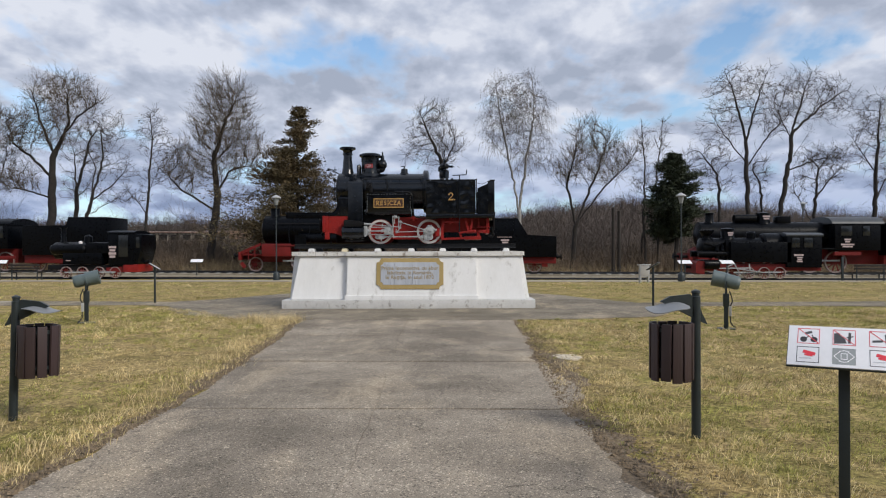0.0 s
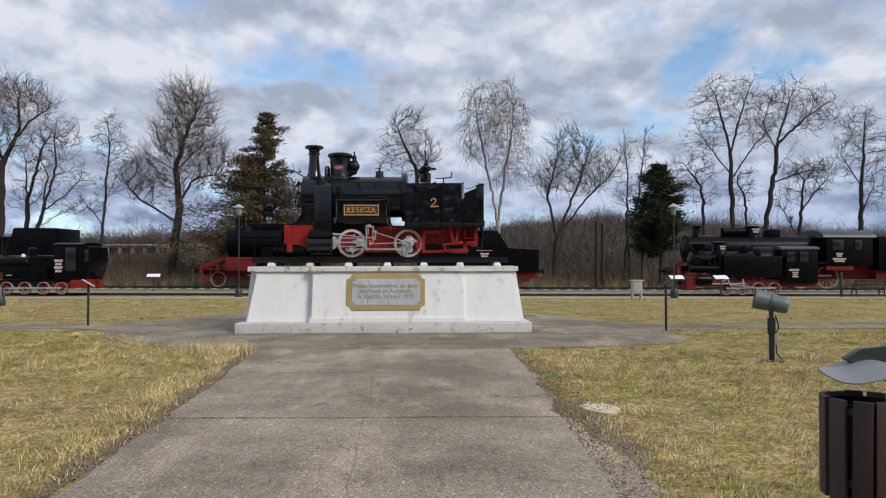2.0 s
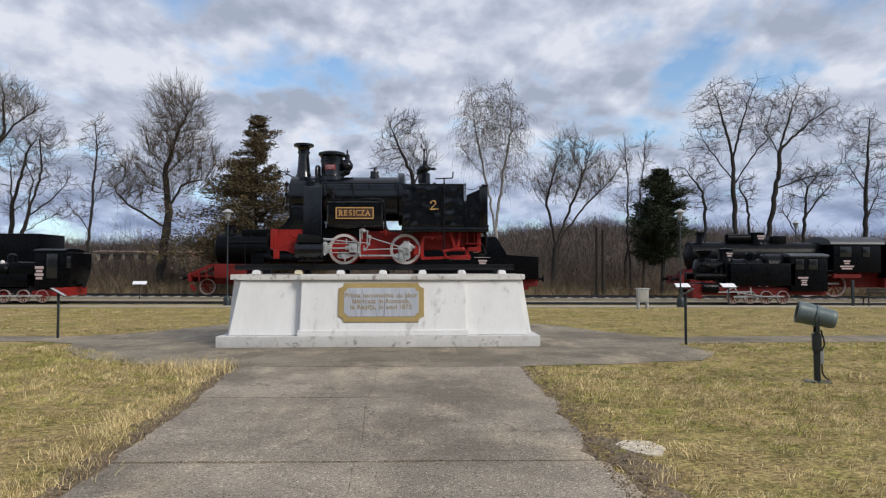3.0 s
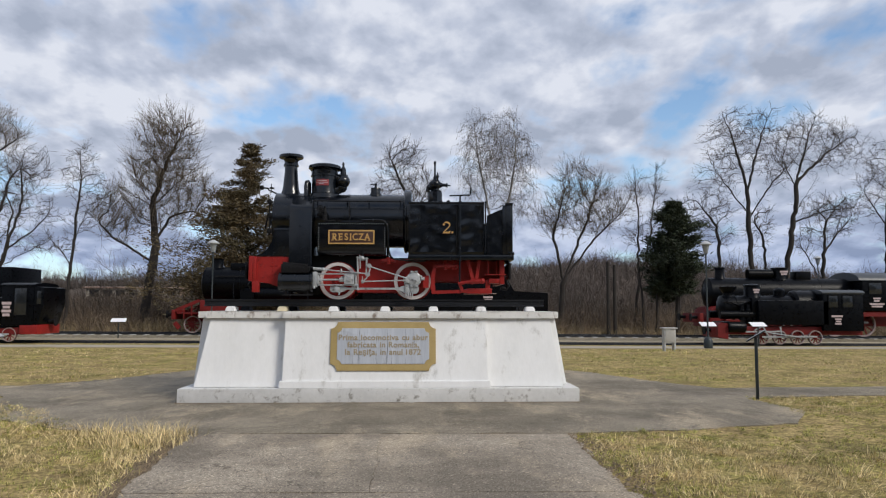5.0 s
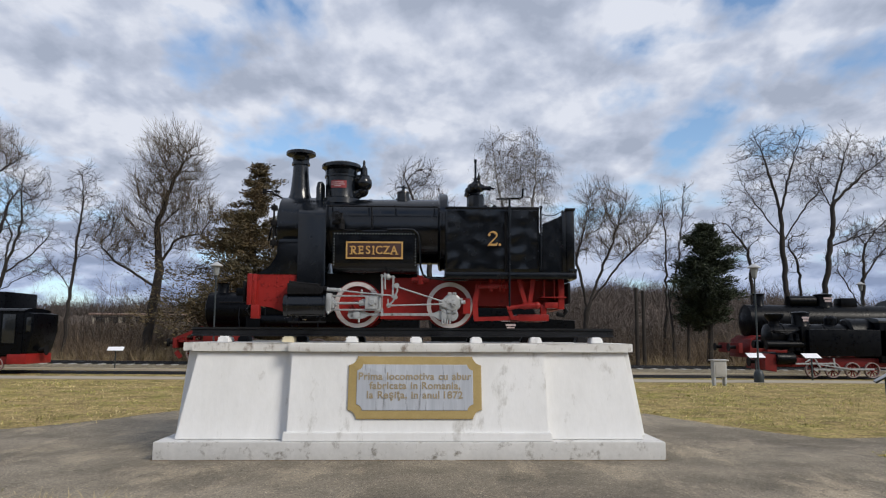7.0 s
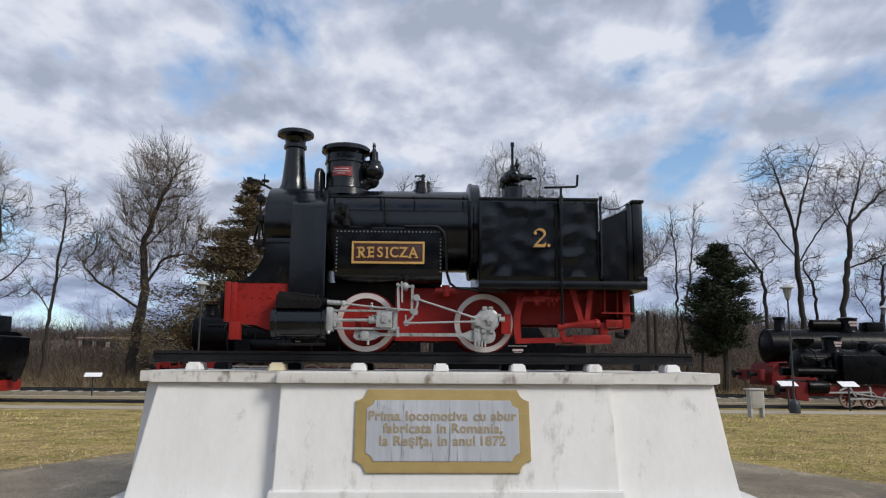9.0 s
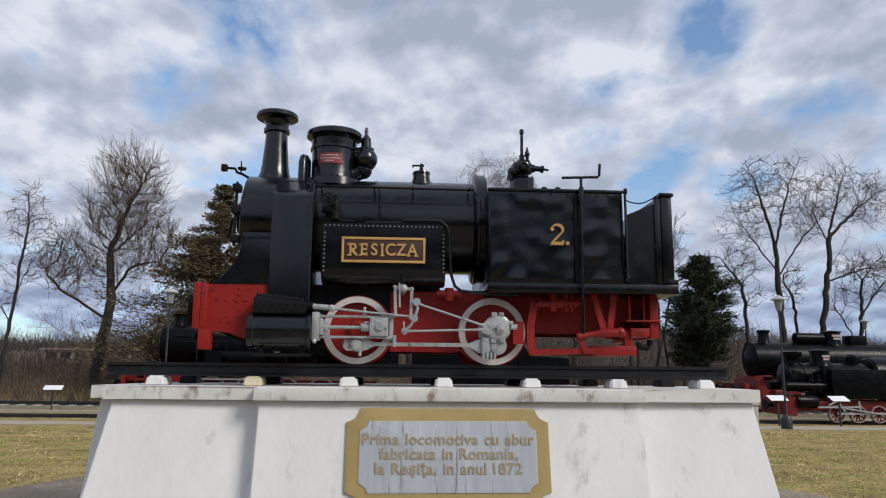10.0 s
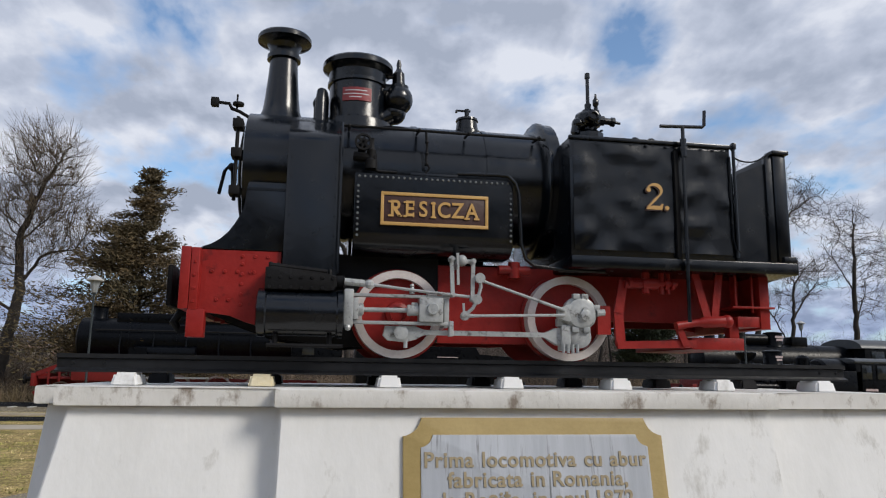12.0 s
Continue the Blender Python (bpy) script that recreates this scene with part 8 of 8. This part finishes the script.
# ---- grass blades over the near lawn ----
def on_path(x, y):
    if y < 15.3:
        k = min(4, max(0, int((y - 1.0) / 2.85)))
        f = min(1, max(0, (y - 1.0 - k * 2.85) / 2.85))
        return L_EDGE[k][0] * (1 - f) + L_EDGE[k + 1][0] * f - 0.09 < x < R_EDGE[k][0] * (1 - f) + R_EDGE[k + 1][0] * f + 0.10
    if y < 18.8:
        return -4.3 - (y - 15.4) * 1.05 < x < (1.1 + (y - 15.3) * 5.2 if y < 16 else 4.75)
    if y < 21.4:
        return True
    return -7.0 + (y - 21.4) * 0.4 < x < 4.0 - (y - 21.4) * 0.45 and y < 25.7


def green_patch(x, y):
    """Where the lawn is greener: broad uneven patches, more of them on the eastern side."""
    return noise.noise((x * 0.42, y * 0.42, 3.3)) + 0.5 * noise.noise((x * 1.1, y * 1.1, 6.1)) + (0.08 if x > 0 else -0.02)


def lawn(name, seed, count, area, h, width, blades, spread, material, label, keep):
    """Tufts of bent blades; each tuft is lodged its own way."""
    rng = np.random.default_rng(seed)
    tx = rng.uniform(area[0], area[1], count)
    ty = area[2] + (area[3] - area[2]) * rng.uniform(0, 1, count) ** 1.2
    c, size = [], []
    for px, py in zip(tx.tolist(), ty.tolist()):
        if on_path(px, py):
            continue
        clump = noise.noise((px * 0.35, py * 0.35, seed * 0.37)) + 0.7 * noise.noise((px * 1.7, py * 1.7, seed * 0.7))
        if keep(clump, px, py):
            c.append((px, py))
            size.append(0.7 + 0.6 * max(-0.6, min(1.0, clump)))
    c, size = np.array(c), np.array(size)
    n = len(c)
    flow = rng.normal(0, 0.75, (n, 2)) + (0.35, -0.15)
    tone = rng.uniform(0.55, 1.45, n)
    k = np.repeat(np.arange(n), blades)
    m = len(k)
    base = c[k] + rng.normal(0, spread, (m, 2)) * size[k][:, None]
    q = rng.uniform(h[0], h[1], m) * size[k] * tone[k]
    lean = flow[k] * 0.9 + rng.normal(0, 0.55, (m, 2))
    ang = rng.uniform(0, 6.283, m)
    w = width * (1 + base[:, 1] * 0.045)
    u = np.stack((np.cos(ang) * w, np.sin(ang) * w), 1)
    l = lean * q[:, None]
    z = np.zeros(m)
    verts = np.stack((np.column_stack((base - u, z - 0.005)), np.column_stack((base + u, z - 0.005)), np.column_stack((base + l * 0.4 + u * 0.75, q * 0.62)), np.column_stack((base + l * 0.4 - u * 0.75, q * 0.62)), np.column_stack((base + l, q * 0.80))), 1).reshape(-1, 3)
    first = (np.arange(m) * 5).tolist()
    faces = [g for i in first for g in ((i, i + 1, i + 2, i + 3), (i + 3, i + 2, i + 4))]
    joined(name, verts.tolist(), faces, material, label, "grass")


lawn("grass", 41, 22000, (-11, 10, 2.6, 20.0), (0.025, 0.075), 0.0016, 13, 0.05, M_BLADE, "dry straw-coloured grass tufts of the lawn", lambda c, x, y: c - 1.5 * green_patch(x, y) > -0.45)
lawn("grass", 42, 20000, (-11, 10, 2.6, 20.0), (0.025, 0.07), 0.0018, 13, 0.055, M_BLADEGREEN, "green grass tufts of the lawn", lambda c, x, y: c + 1.5 * green_patch(x, y) > -0.35)
lawn("grass", 43, 2200, (-9, 8, 2.6, 16.0), (0.07, 0.14), 0.0018, 16, 0.055, M_BLADE, "long lodged straw tufts in the lawn", lambda c, x, y: c - 1.2 * green_patch(x, y) > 0.05)
lawn("grass", 44, 4200, (-26, 26, 19.5, 33.0), (0.03, 0.06), 0.0026, 9, 0.15, M_BLADE, "dry straw grass of the farther lawn", lambda c, x, y: c > -0.6)
lawn("grass", 45, 4200, (-26, 26, 19.5, 33.0), (0.03, 0.06), 0.0026, 9, 0.15, M_BLADEGREEN, "green grass of the farther lawn", lambda c, x, y: c > -0.2)


def tufts(seed, spots, material, label):
    """Taller tufts along the path edges."""
    rng = random.Random(seed)
    v, f = [], []
    for x, y, r, k, h in spots:
        for _ in range(k):
            px, py = x + rng.gauss(0, r), y + rng.gauss(0, r)
            q = h * rng.uniform(0.5, 1.1)
            a = rng.uniform(0, 6.28)
            w = 0.0030
            ux, uy = math.cos(a) * w, math.sin(a) * w
            lx, ly = rng.gauss(0, 0.7) * q, rng.gauss(0, 0.7) * q
            n = len(v)
            v.extend(((px - ux, py - uy, -0.005), (px + ux, py + uy, -0.005), (px + lx * 0.4 + ux * 0.7, py + ly * 0.4 + uy * 0.7, q * 0.6), (px + lx * 0.4 - ux * 0.7, py + ly * 0.4 - uy * 0.7, q * 0.6), (px + lx, py + ly, q)))
            f.extend(((n, n + 1, n + 2, n + 3), (n + 3, n + 2, n + 4)))
    joined("grass", v, f, material, label, "grass")


rng = random.Random(9)
edge_spots = []
for k in range(230):
    y = rng.uniform(2.5, 15.2)
    i = min(4, max(0, int((y - 1.0) / 2.85)))
    g = (y - 1.0 - i * 2.85) / 2.85
    if rng.random() < 0.62:
        edge_spots.append((L_EDGE[i][0] * (1 - g) + L_EDGE[i + 1][0] * g - rng.uniform(0.14, 0.6), y, 0.10, 36, rng.uniform(0.05, 0.11)))
    else:
        edge_spots.append((R_EDGE[i][0] * (1 - g) + R_EDGE[i + 1][0] * g + rng.uniform(0.35, 0.9), y, 0.11, 30, rng.uniform(0.03, 0.08)))
for k in range(40):
    edge_spots.append((rng.uniform(-4.6, -3.3), rng.uniform(14.4, 15.4), 0.1, 26, rng.uniform(0.12, 0.26)))
tufts(51, edge_spots, M_BLADE, "tall dry straw tufts along the path edge")
# weeds in the open joints of the paving
weed = [(rng.gauss(0.35, 0.12), rng.uniform(15.4, 17.6), 0.05, 8, 0.018) for _ in range(60)] + [(rng.uniform(-4.3, 1.7), 18.03 + rng.gauss(0, 0.015), 0.025, 6, 0.02) for _ in range(70)] + [(rng.gauss(-1.12, 0.05), rng.uniform(12.6, 15.2), 0.03, 6, 0.02) for _ in range(60)] + [(rng.uniform(-2.4, 1.0), rng.gauss(15.27, 0.03), 0.03, 6, 0.022) for _ in range(70)] + [(rng.gauss(-0.05, 0.08), rng.uniform(15.4, 16.6), 0.04, 9, 0.02) for _ in range(70)] + [(rng.gauss(-2.45, 0.06), rng.uniform(15.3, 16.3), 0.04, 9, 0.02) for _ in range(50)]
tufts(52, weed, M_DRYWEED, "dry weeds in the paving joints")


def crumbs(seed, count, material, label):
    """Clods, leaf scraps and grit along the frayed path edges."""
    rng = random.Random(seed)
    v, f = [], []
    for _ in range(count):
        y = rng.uniform(2.5, 15.2)
        i = min(4, max(0, int((y - 1.0) / 2.85)))
        g = (y - 1.0 - i * 2.85) / 2.85
        if rng.random() < 0.5:
            x = L_EDGE[i][0] * (1 - g) + L_EDGE[i + 1][0] * g - abs(rng.gauss(0.04, 0.10))
        else:
            x = R_EDGE[i][0] * (1 - g) + R_EDGE[i + 1][0] * g + abs(rng.gauss(0.10, 0.18))
        s = rng.uniform(0.004, 0.016) * (2 if rng.random() < 0.06 else 1)
        n = len(v)
        c = Vector((x, y, 0.014))
        for d in ((1, 0, 0), (0, 1, 0), (-1, 0, 0), (0, -1, 0), (0, 0, 0.8)):
            v.append(c + Vector([k * s * rng.uniform(0.6, 1.3) for k in d]))
        f.extend(((n, n + 1, n + 4), (n + 1, n + 2, n + 4), (n + 2, n + 3, n + 4), (n + 3, n, n + 4)))
    joined("path_litter", v, f, material, label, "litter")


crumbs(61, 9000, M_DIRT, "brown clods and leaf scraps along the path")
